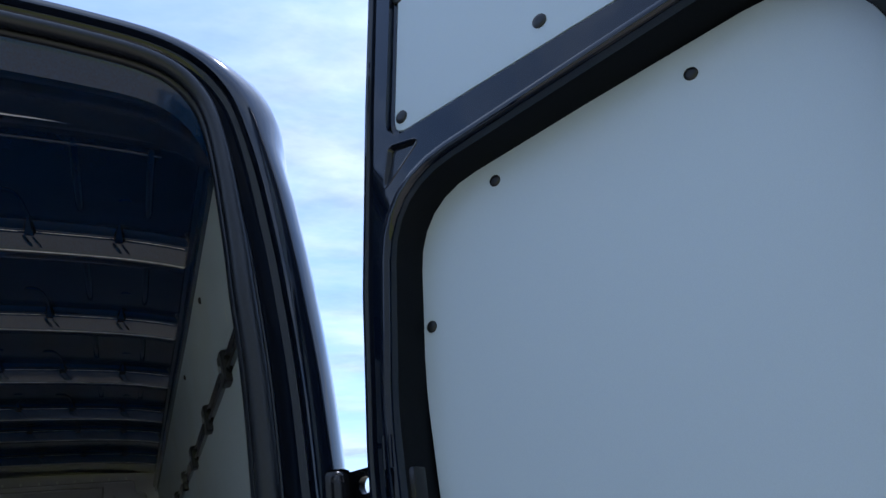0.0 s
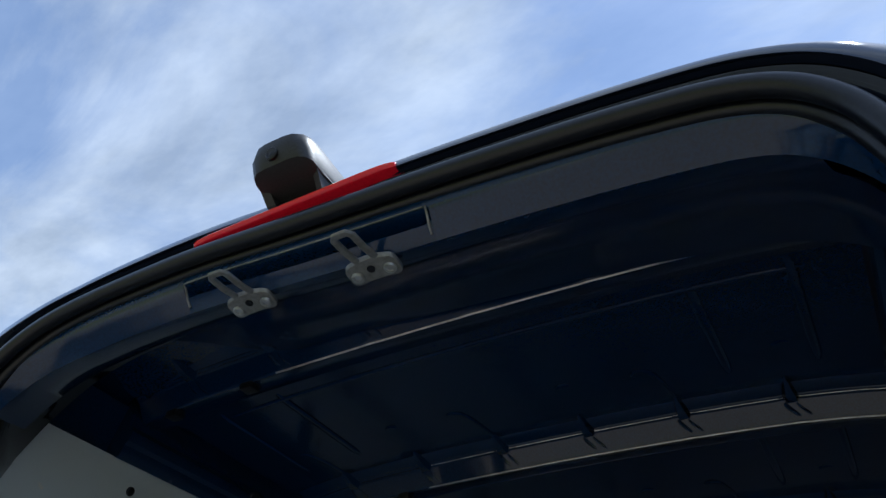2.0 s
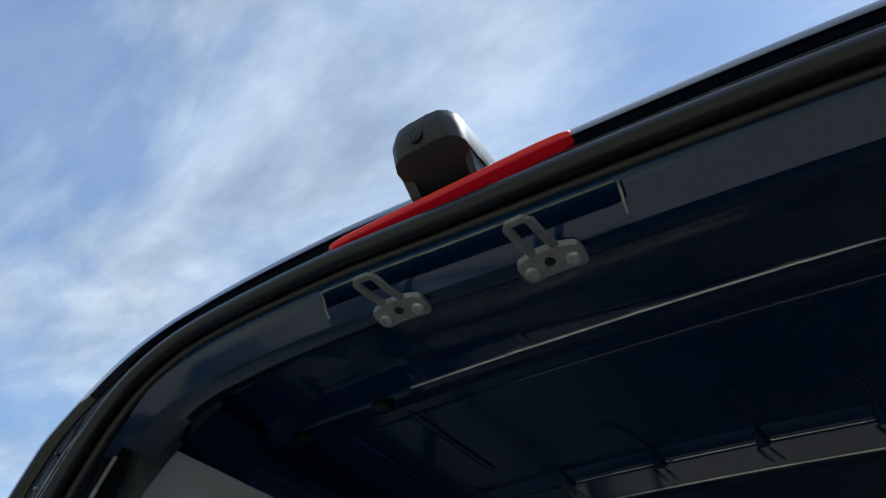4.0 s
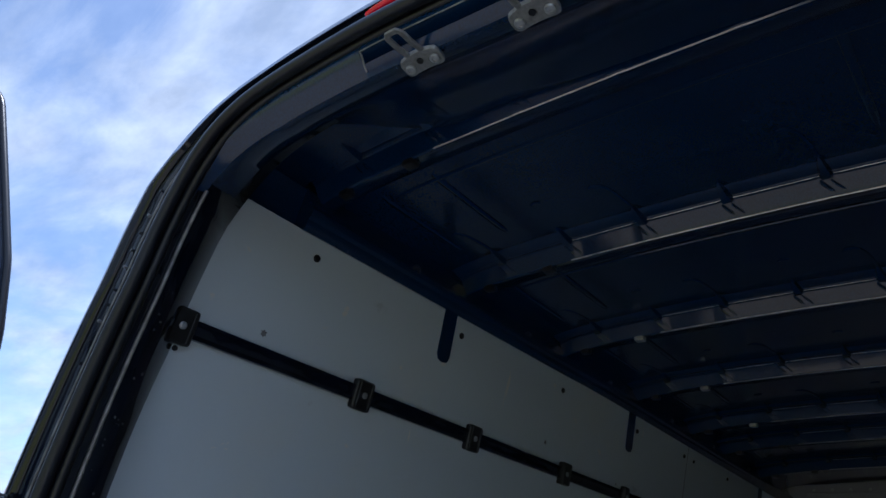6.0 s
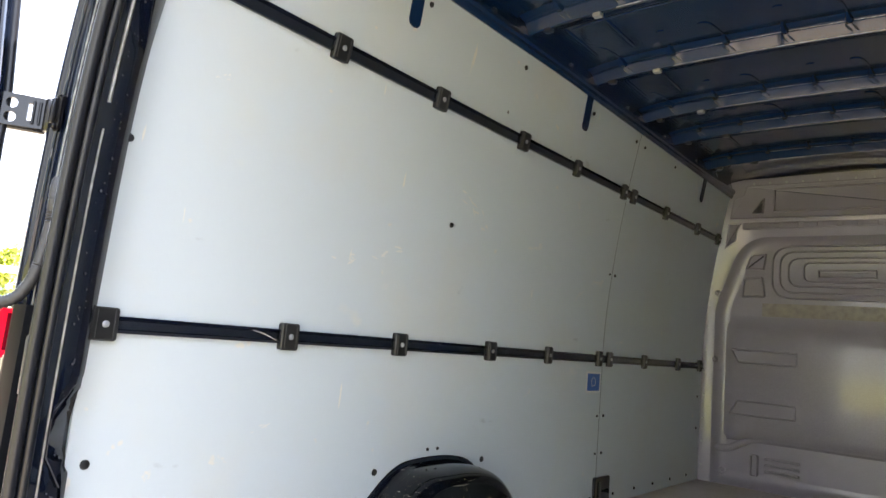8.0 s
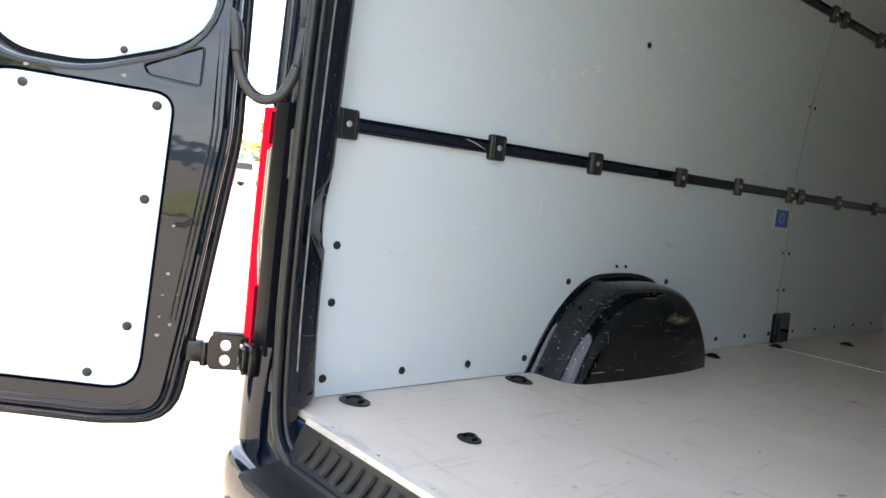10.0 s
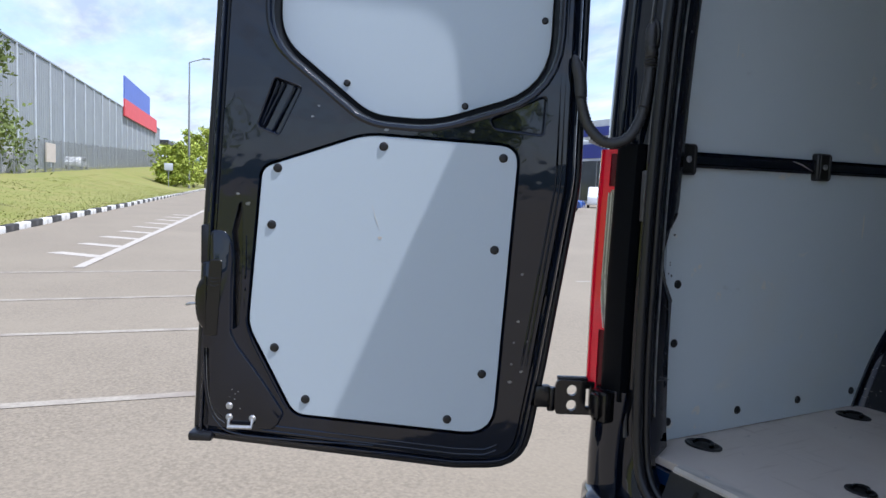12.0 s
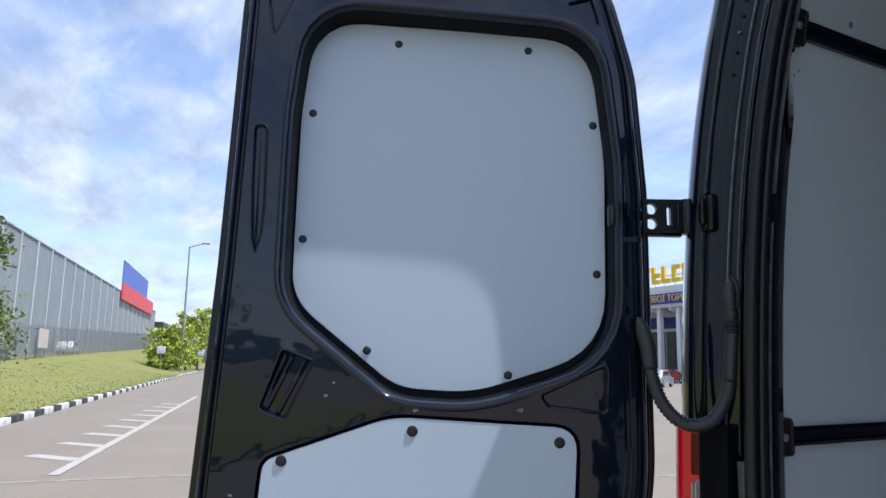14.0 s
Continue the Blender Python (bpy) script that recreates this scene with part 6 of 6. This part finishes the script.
for k in range(33):
    slab("wall_strip", -8 + 6 * k, -7.72 + 6 * k + 0.12 * (k % 2), 21.86, 21.98, 0.3, 13.58, CLADLIGHT, hall, "pale vertical strip")
slab("banner_blue", 137, 172, 21.6, 21.8, 15.1, 19.1, BLUEBOARD, hall, "blue half of the banner")
slab("banner_red", 137, 184, 21.5, 21.8, 12.1, 15.1, REDBOARD, hall, "red half of the banner")
slab("canopy_roof", 196, 212, 20, 30, 10.2, 11.2, DARK, hall, "dark canopy roof")
for a in (204, 211):
    slab("canopy_post", a, a + 0.4, 20.4, 20.8, 3.5, 10.2, CLADLIGHT, hall)

# fence along the bank top
fence = thing("mesh_fence", "grey wire mesh fence on posts in front of the warehouse", "fence")
WIRE = material("grey_wire", (0.33, 0.34, 0.35), 0.5, 0.5, grain=20, vary=0.1)
for k in range(52):
    a = 8 + 3.0 * k
    z = bank_z(a, 18.4)
    slab("post", a, a + 0.08, 18.36, 18.44, z, z + 3.0, WIRE, fence)
    bm = bmesh.new()
    for j in range(22):
        aa = a + 3.0 * j / 22
        box(bm, (0, 0, 0), (1, 1, 1))
        for v in list(bm.verts)[-8:]:
            v.co = site(aa + 0.014 * v.co.x, 18.40 + 0.014 * v.co.y, z + 0.05 + 2.85 * v.co.z)
    for j in range(9):
        box(bm, (0, 0, 0), (1, 1, 1))
        for v in list(bm.verts)[-8:]:
            v.co = site(a + 3.0 * v.co.x, 18.40 + 0.014 * v.co.y, z + 0.1 + 0.34 * j + 0.016 * v.co.z)
    part("mesh_panel", bm, WIRE, fence, smooth=False)

# things behind the fence
CONCRETE = material("pale_concrete", (0.36, 0.36, 0.35), 0.8, grain=8, vary=0.12, stains=(0.24, 0.24, 0.23), stain_scale=1.2)
for a, r in ((56.0, 1.0), (60.5, 1.05), (65.5, 1.1)):
    bm = bmesh.new()
    c = site(a, 19.7, bank_z(a, 19.7) + r)
    ring = [[c + V * w + (U * math.cos(t) + Vector((0, 0, 1)) * math.sin(t)) * rr for t in (2 * math.pi * k / 28 for k in range(28))] for w, rr in ((-1.0, r * 0.82), (-1.0, r), (1.2, r), (1.2, r * 0.82))]
    loft(bm, ring, True, False, True)
    tagged(part("concrete_pipe", bm, CONCRETE), "large pale concrete pipe section lying behind the fence", "pipe", "concrete pipes")
sign = thing("notice_board", "pale beige notice board on posts by the fence", "notice board")
z = bank_z(71.5, 18.0)
slab("board", 70, 73.2, 18.0, 18.1, z + 0.9, z + 2.6, material("beige_board", (0.55, 0.48, 0.42), 0.7, grain=4, vary=0.08), sign)
for a in (70.3, 72.8):
    slab("post", a, a + 0.1, 18.1, 18.2, z, z + 2.6, WIRE, sign)

# street lamp
pole = thing("street_lamp", "tall grey street lamp with a single arm", "street lamp")
bm = bmesh.new()
tube(bm, [site(93, 7.7, 0), site(93, 7.7, 8), site(93, 7.7, 15.6)], [0.15, 0.12, 0.09], 10)
part("mast", bm, WIRE, pole)
bm = bmesh.new()
tube(bm, spline([site(93, 7.7, 15.5), site(93, 7.45, 15.65), site(93, 6.7, 15.9), site(93, 6.1, 16.1)], 4), 0.07, 8)
part("arm", bm, WIRE, pole)
slab("lamp_head", 92.8, 93.2, 5.3, 6.2, 16.05, 16.2, WIRE, pole)


# ---- trees ----
BARK = material("grey_brown_bark", (0.12, 0.10, 0.08), 0.9, grain=18, vary=0.4, bump=0.6, stretch=(1, 1, 0.3))
LEAF = material("fresh_green_leaves", (0.29, 0.36, 0.04), 0.6, grain=1.3, vary=0.4, stains=(0.40, 0.43, 0.07), stain_scale=2.0, stain_at=(0.4, 0.7))
LEAFDARK = material("birch_leaves", (0.13, 0.17, 0.04), 0.6, grain=1.3, vary=0.35, stains=(0.17, 0.21, 0.06), stain_scale=2.0, stain_at=(0.45, 0.7))


def tree(base, height, spread, leaves, leaf, mat, label, seed, low=0.25, droop=0.0):
    rnd = random.Random(seed)
    t = thing("tree", label, "tree", "roadside trees")
    bm = bmesh.new()
    base = Vector(base)
    top = base + Vector((rnd.uniform(-0.3, 0.3), rnd.uniform(-0.3, 0.3), height * 0.92))
    r0 = 0.018 * height
    trunk = [base.lerp(top, k / 6) + Vector((rnd.uniform(-0.1, 0.1), rnd.uniform(-0.1, 0.1), 0)) * (k > 0) for k in range(7)]
    tube(bm, trunk, [r0 * (1 - 0.85 * k / 6) for k in range(7)], 8)
    tips = []
    for k in range(22):
        f = low + (1 - low) * (k + rnd.random()) / 22
        o = base.lerp(top, f)
        ang = rnd.uniform(0, 2 * math.pi)
        reach = spread * (0.35 + 0.65 * math.sin(math.pi * min(1, (f - low) / (1 - low) * 0.75 + 0.2))) * rnd.uniform(0.6, 1.05)
        d = Vector((math.cos(ang), math.sin(ang), 0.55 - droop))
        mid = o + d * reach * 0.5 + Vector((0, 0, 0.12 * reach))
        end = o + d * reach + Vector((0, 0, -droop * reach * 0.4))
        tube(bm, [o, mid, end], [r0 * 0.32 * (1.1 - f), r0 * 0.2 * (1.1 - f), 0.01], 5)
        tips += [(o.lerp(mid, 0.7), reach), (mid, reach), (mid.lerp(end, 0.5), reach), (end, reach)]
    part("trunk", bm, BARK, t)
    bm = bmesh.new()
    for k in range(leaves):
        c, reach = rnd.choice(tips)
        g = Vector((rnd.gauss(0, 1), rnd.gauss(0, 1), rnd.gauss(0, 0.8) - droop * abs(rnd.gauss(0, 1.6)))) * reach * 0.19
        p = c + g
        a = Vector((rnd.gauss(0, 1), rnd.gauss(0, 1), rnd.gauss(0, 1))).normalized()
        b = a.cross(Vector((rnd.gauss(0, 1), rnd.gauss(0, 1), rnd.gauss(0, 1)))).normalized()
        s = leaf * rnd.uniform(0.6, 1.3)
        bm.faces.new([bm.verts.new(q) for q in (p - a * s, p + b * s * 0.45, p + a * s, p - b * s * 0.45)])
    part("crown", bm, mat, t, smooth=False)
    return t


def polar(bearing, dist, z=0.0):
    t = radians(bearing)
    return Vector((0.2 + dist * math.sin(t), -1.15 + dist * math.cos(t), GZ + z))


tree(polar(-95.8, 26.0, 0.5), 5.9, 2.3, 10000, 0.10, LEAFDARK, "birch with drooping light branches on the grass bank", 3, 0.2, 0.5)
for k, (bear, dist, h, sp) in enumerate(((-82.3, 92, 5.6, 2.4), (-81.6, 98, 5.4, 2.4), (-80.9, 104, 8.2, 2.6), (-80.1, 112, 9.4, 3.0), (-79.2, 120, 8.0, 3.2), (-82.9, 90, 3.6, 1.7), (-78.2, 128, 9.0, 3.4))):
    tree(polar(bear, dist, 0.0), h, sp, 1900, 0.27, LEAF, "bushy bright green young tree beside the road", 20 + k, 0.08, 0.05)
for k, (bear, dist) in enumerate(((-59.5, 78), (-63.0, 74), (-66.5, 80), (-70, 76))):
    tree(polar(bear, dist), 6.5, 2.6, 1800, 0.28, LEAF, "green tree at the edge of the parking lot", 50 + k, 0.2, 0.0)
for k in range(7):
    tree(polar(52 + 21 * k + 4 * math.sin(2.1 * k), 44 + 5 * math.sin(1.7 * k)), 7.5 + 1.5 * math.sin(k * 1.3), 3.4, 1500, 0.38, LEAF, "green tree at the far edge of the parking lot", 80 + k, 0.15, 0.0)
for k, bear in enumerate((-82.7, -79.9)):
    post = thing("road_sign", "small pale road sign on a thin post", "road sign", "road signs")
    o = polar(bear, 84 + 20 * k)
    bm = bmesh.new()
    tube(bm, [o, o + Vector((0, 0, 3.0))], 0.04, 8)
    part("post", bm, WIRE, post)
    bm = new_box((o.x - 0.02, o.y - 0.45, o.z + 2.2), (o.x + 0.06, o.y + 0.45, o.z + 3.0), 0.01)
    part("sign_plate", bm, CLADLIGHT, post)

# far wooded hill line, with distance haze mixed into its blue-green colour
HILL = material("haze_tinted_far_woods", (0.09, 0.14, 0.16), 0.95, grain=0.02, vary=0.2)
bm = bmesh.new()
rings = []
for k in range(0, 121):
    t = radians(-140 + 280 * k / 120)
    h = 20 + 7 * noise.noise(Vector((k * 0.21, 0, 0))) + 2.5 * noise.noise(Vector((k * 1.3, 4, 0)))
    rings.append([Vector((760 * math.sin(t), 760 * math.cos(t), GZ - 1)), Vector((770 * math.sin(t), 770 * math.cos(t), GZ + h))])
loft(bm, rings, False)
tagged(part("backdrop_hills", bm, HILL), "haze-tinted blue-green wooded hills far away", "hills", kind="structure")

# ---- store across the lot, seen between van and door ----
YELLOW = material("yellow_sign_letters", (0.80, 0.55, 0.03), 0.5, grain=3, vary=0.06)
STOREBLUE = material("deep_blue_fascia", (0.02, 0.035, 0.26), 0.5, grain=1, vary=0.06)
STOREWHITE = material("white_store_cladding", (0.66, 0.68, 0.70), 0.5, grain=1, vary=0.05)
GLASS = material("dark_shop_glass", (0.05, 0.06, 0.07), 0.08, grain=1, vary=0.1)
store = thing("store_building", "white and blue store building with yellow sign blocks", "store")
S0 = polar(-44.95, 88)
SD = Vector((math.sin(radians(92)), math.cos(radians(92)), 0))
SN = Vector((-SD.y, SD.x, 0))


def store_slab(name, s0, s1, n0, n1, z0, z1, mat, label="", parent=None):
    bm = new_box((0, 0, 0), (1, 1, 1))
    for v in bm.verts:
        v.co = S0 + SD * (s0 + (s1 - s0) * v.co.x) + SN * (n0 + (n1 - n0) * v.co.y) + Vector((0, 0, z0 + (z1 - z0) * v.co.z))
    return part(name, bm, mat, parent or store, label, smooth=False)


store_slab("wall", -30, 26, 7, 30, 0, 9.2, STOREWHITE)
store_slab("blue_band", -30, 26, 6.8, 7, 6.6, 8.7, STOREBLUE, "deep blue wall band")
store_slab("shop_window", -28, 24, 6.75, 7, 0.3, 6.2, GLASS)
for k in range(14):
    store_slab("window_mullion", -27 + 3.7 * k, -26.85 + 3.7 * k, 6.7, 6.75, 0.3, 6.2, WIRE)
store_slab("canopy", -14, 13, -0.2, 6.8, 8.55, 8.95, STOREWHITE, "white entrance canopy")
for k in range(9):
    bm = bmesh.new()
    o = S0 + SD * (-13 + 3.2 * k)
    loft(bm, [[o + SD * w + SN * n + Vector((0, 0, z)) for n, z in ((-0.2, 8.55), (-0.2, 8.2), (2.5, 7.6), (6.7, 8.2), (6.7, 8.55))] for w in (0, 0.18)], True, True)
    part("canopy_girder", bm, STOREWHITE, store, smooth=False)
fascia = store_slab("fascia", -13.5, 12.5, -0.6, -0.3, 8.92, 10.1, STOREBLUE, "blue sign fascia")
store_slab("parapet", -13.5, 12.5, -0.3, 0.1, 9.0, 11.0, STOREWHITE, "white parapet behind the sign")
# the lettering on the fascia, and large sign shapes on struts above it
words = bpy.data.curves.new("lettering", "FONT")
words.body, words.size, words.extrude = "ТОВОЇ ТОРГІ", 1.08, 0.03
words.align_x, words.align_y = "LEFT", "CENTER"
flat_words = new("flat_lettering", words)
bpy.context.view_layer.update()
lettering = new("lettering", bpy.data.meshes.new_from_object(flat_words))
bpy.data.objects.remove(flat_words)
lettering.data.materials.clear()
lettering.data.materials.append(YELLOW)
lettering.parent = fascia
lettering["label"] = "yellow lettering on the blue fascia"
lettering.matrix_basis = Matrix.Translation(S0 + SD * -0.6 + SN * -0.64 + Vector((0, 0, 9.48))) @ Matrix((SD, Vector((0, 0, 1)), -SN)).transposed().to_4x4()
for k in range(5):
    s = -0.9 + 1.62 * k
    frame_top = 13.28
    rail = store_slab("sign_block", s, s + 0.52, -0.55, -0.25, 11.3, frame_top, YELLOW, "large plain yellow sign shape")
    store_slab("sign_bar", s + 0.52, s + 1.36, -0.55, -0.25, frame_top - 0.5 - 0.75 * (k % 3), frame_top - 0.75 * (k % 3), YELLOW, "", rail)
    if k % 2:
        store_slab("sign_bar", s + 0.52, s + 1.30, -0.55, -0.25, 11.3, 11.75, YELLOW, "", rail)
    store_slab("sign_strut", s + 0.2, s + 0.3, -0.2, -0.1, 11.0, 13.1, STOREWHITE)
store_slab("sign_rail", -1.1, 7.4, -0.24, -0.14, 12.1, 12.22, STOREWHITE)
for s in (-9.0, -4.2, 0.4, 3.45, 8.2):
    store_slab("column", s, s + 0.55, 0.4, 0.95, 0, 8.55, STOREWHITE, "white canopy column")


port = thing("carport", "long pale carport roof on thin posts across the lot", "carport")
PALE = material("pale_carport_sheet", (0.50, 0.50, 0.47), 0.5, grain=2, vary=0.08)
for k in range(6):
    p, q = polar(-57.0 - 3.2 * k, 62), polar(-60.2 - 3.2 * k, 62)
    bm = bmesh.new()
    back = (p + q).normalized() * 5
    loft(bm, [[a + Vector((0, 0, 3.75)), a + back + Vector((0, 0, 4.3)), a + back + Vector((0, 0, 4.5)), a + Vector((0, 0, 3.95))] for a in (p, q)], True, True)
    part("roof_sheet", bm, PALE, port)
    bm = bmesh.new()
    tube(bm, [p, p + Vector((0, 0, 3.8))], 0.09, 8)
    part("post", bm, WIRE, port)


def parked_car(at, heading, paint, label, tall=False):
    car = thing("parked_car", label, "car", "parked cars", m=Matrix.Translation(at) @ pose(0, 0, 0, 0, 0, heading))
    L, W, H = (4.9, 1.95, 2.0) if tall else (4.3, 1.75, 1.45)
    side = [(-L / 2, 0.35, 0.1), (-L / 2, 0.85, 0.15), (-L * 0.44, H * 0.66, 0.2), (-L * 0.36, H, 0.25), (L * 0.10, H, 0.3), (L * 0.26, H * 0.64, 0.3), (L * 0.48, H * 0.55, 0.2), (L / 2, 0.5, 0.1), (L / 2, 0.3, 0.1)]
    line = rounded(side, 3)
    bm = bmesh.new()
    loft(bm, [[Vector((p.x * k, w, 0.3 + (p.y - 0.3) * q)) for p in line] for w, k, q in ((-W / 2, 0.97, 0.92), (-W / 2 + 0.12, 1, 1), (W / 2 - 0.12, 1, 1), (W / 2, 0.97, 0.92))], True, True)
    part("body", bm, paint, car)
    for s in (-1, 1):
        bm = new_box((-L * 0.33, s * (W / 2 - 0.01) - 0.012, H * 0.66), (L * 0.16, s * (W / 2 - 0.01) + 0.012, H * 0.90), 0.01)
        part("window", bm, GLASS, car)
        for x in (-L * 0.31, L * 0.31):
            bm = bmesh.new()
            disc(bm, (x, s * (W / 2 - 0.16), 0.31), (0, s, 0), [(0.30, 0), (0.31, 0.03), (0.31, 0.16), (0.27, 0.18), (0.16, 0.17)], 18)
            wheel = part("wheel", bm, RUBBER, car)
            bm = bmesh.new()
            disc(bm, (x, s * (W / 2 - 0.16), 0.31), (0, s, 0), [(0.19, 0.176), (0.18, 0.186), (0.05, 0.18)], 14)
            part("rim", bm, STEEL, wheel)
    return car


CARWHITE = material("white_car_paint", (0.72, 0.73, 0.74), 0.25, grain=5, vary=0.03, coat=0.5)
CARRED = material("dark_red_car_paint", (0.30, 0.015, 0.02), 0.25, grain=5, vary=0.05, coat=0.5)
CARBLUE = material("blue_car_paint", (0.03, 0.08, 0.28), 0.25, grain=5, vary=0.05, coat=0.5)
CARSILVER = material("silver_car_paint", (0.42, 0.44, 0.45), 0.25, 0.3, grain=5, vary=0.04, coat=0.5)
parked_car(polar(-49.2, 70), -41, CARWHITE, "white panel van parked across the lot", True)
parked_car(polar(-43.7, 82), 30, CARRED, "dark red car parked near the store")
parked_car(polar(-44.7, 64), 120, CARSILVER, "silver car parked near the store")
parked_car(polar(-64.5, 58), 30, CARSILVER, "silver van under the carport", True)
parked_car(polar(-60.5, 58), 30, CARWHITE, "white van under the carport", True)
parked_car(polar(-52.6, 52), 40, CARBLUE, "blue car parked across the lot")
parked_car(site(93, 20.3, bank_z(93, 20.3) - 0.03), 167, CARWHITE, "white car parked behind the mesh fence")
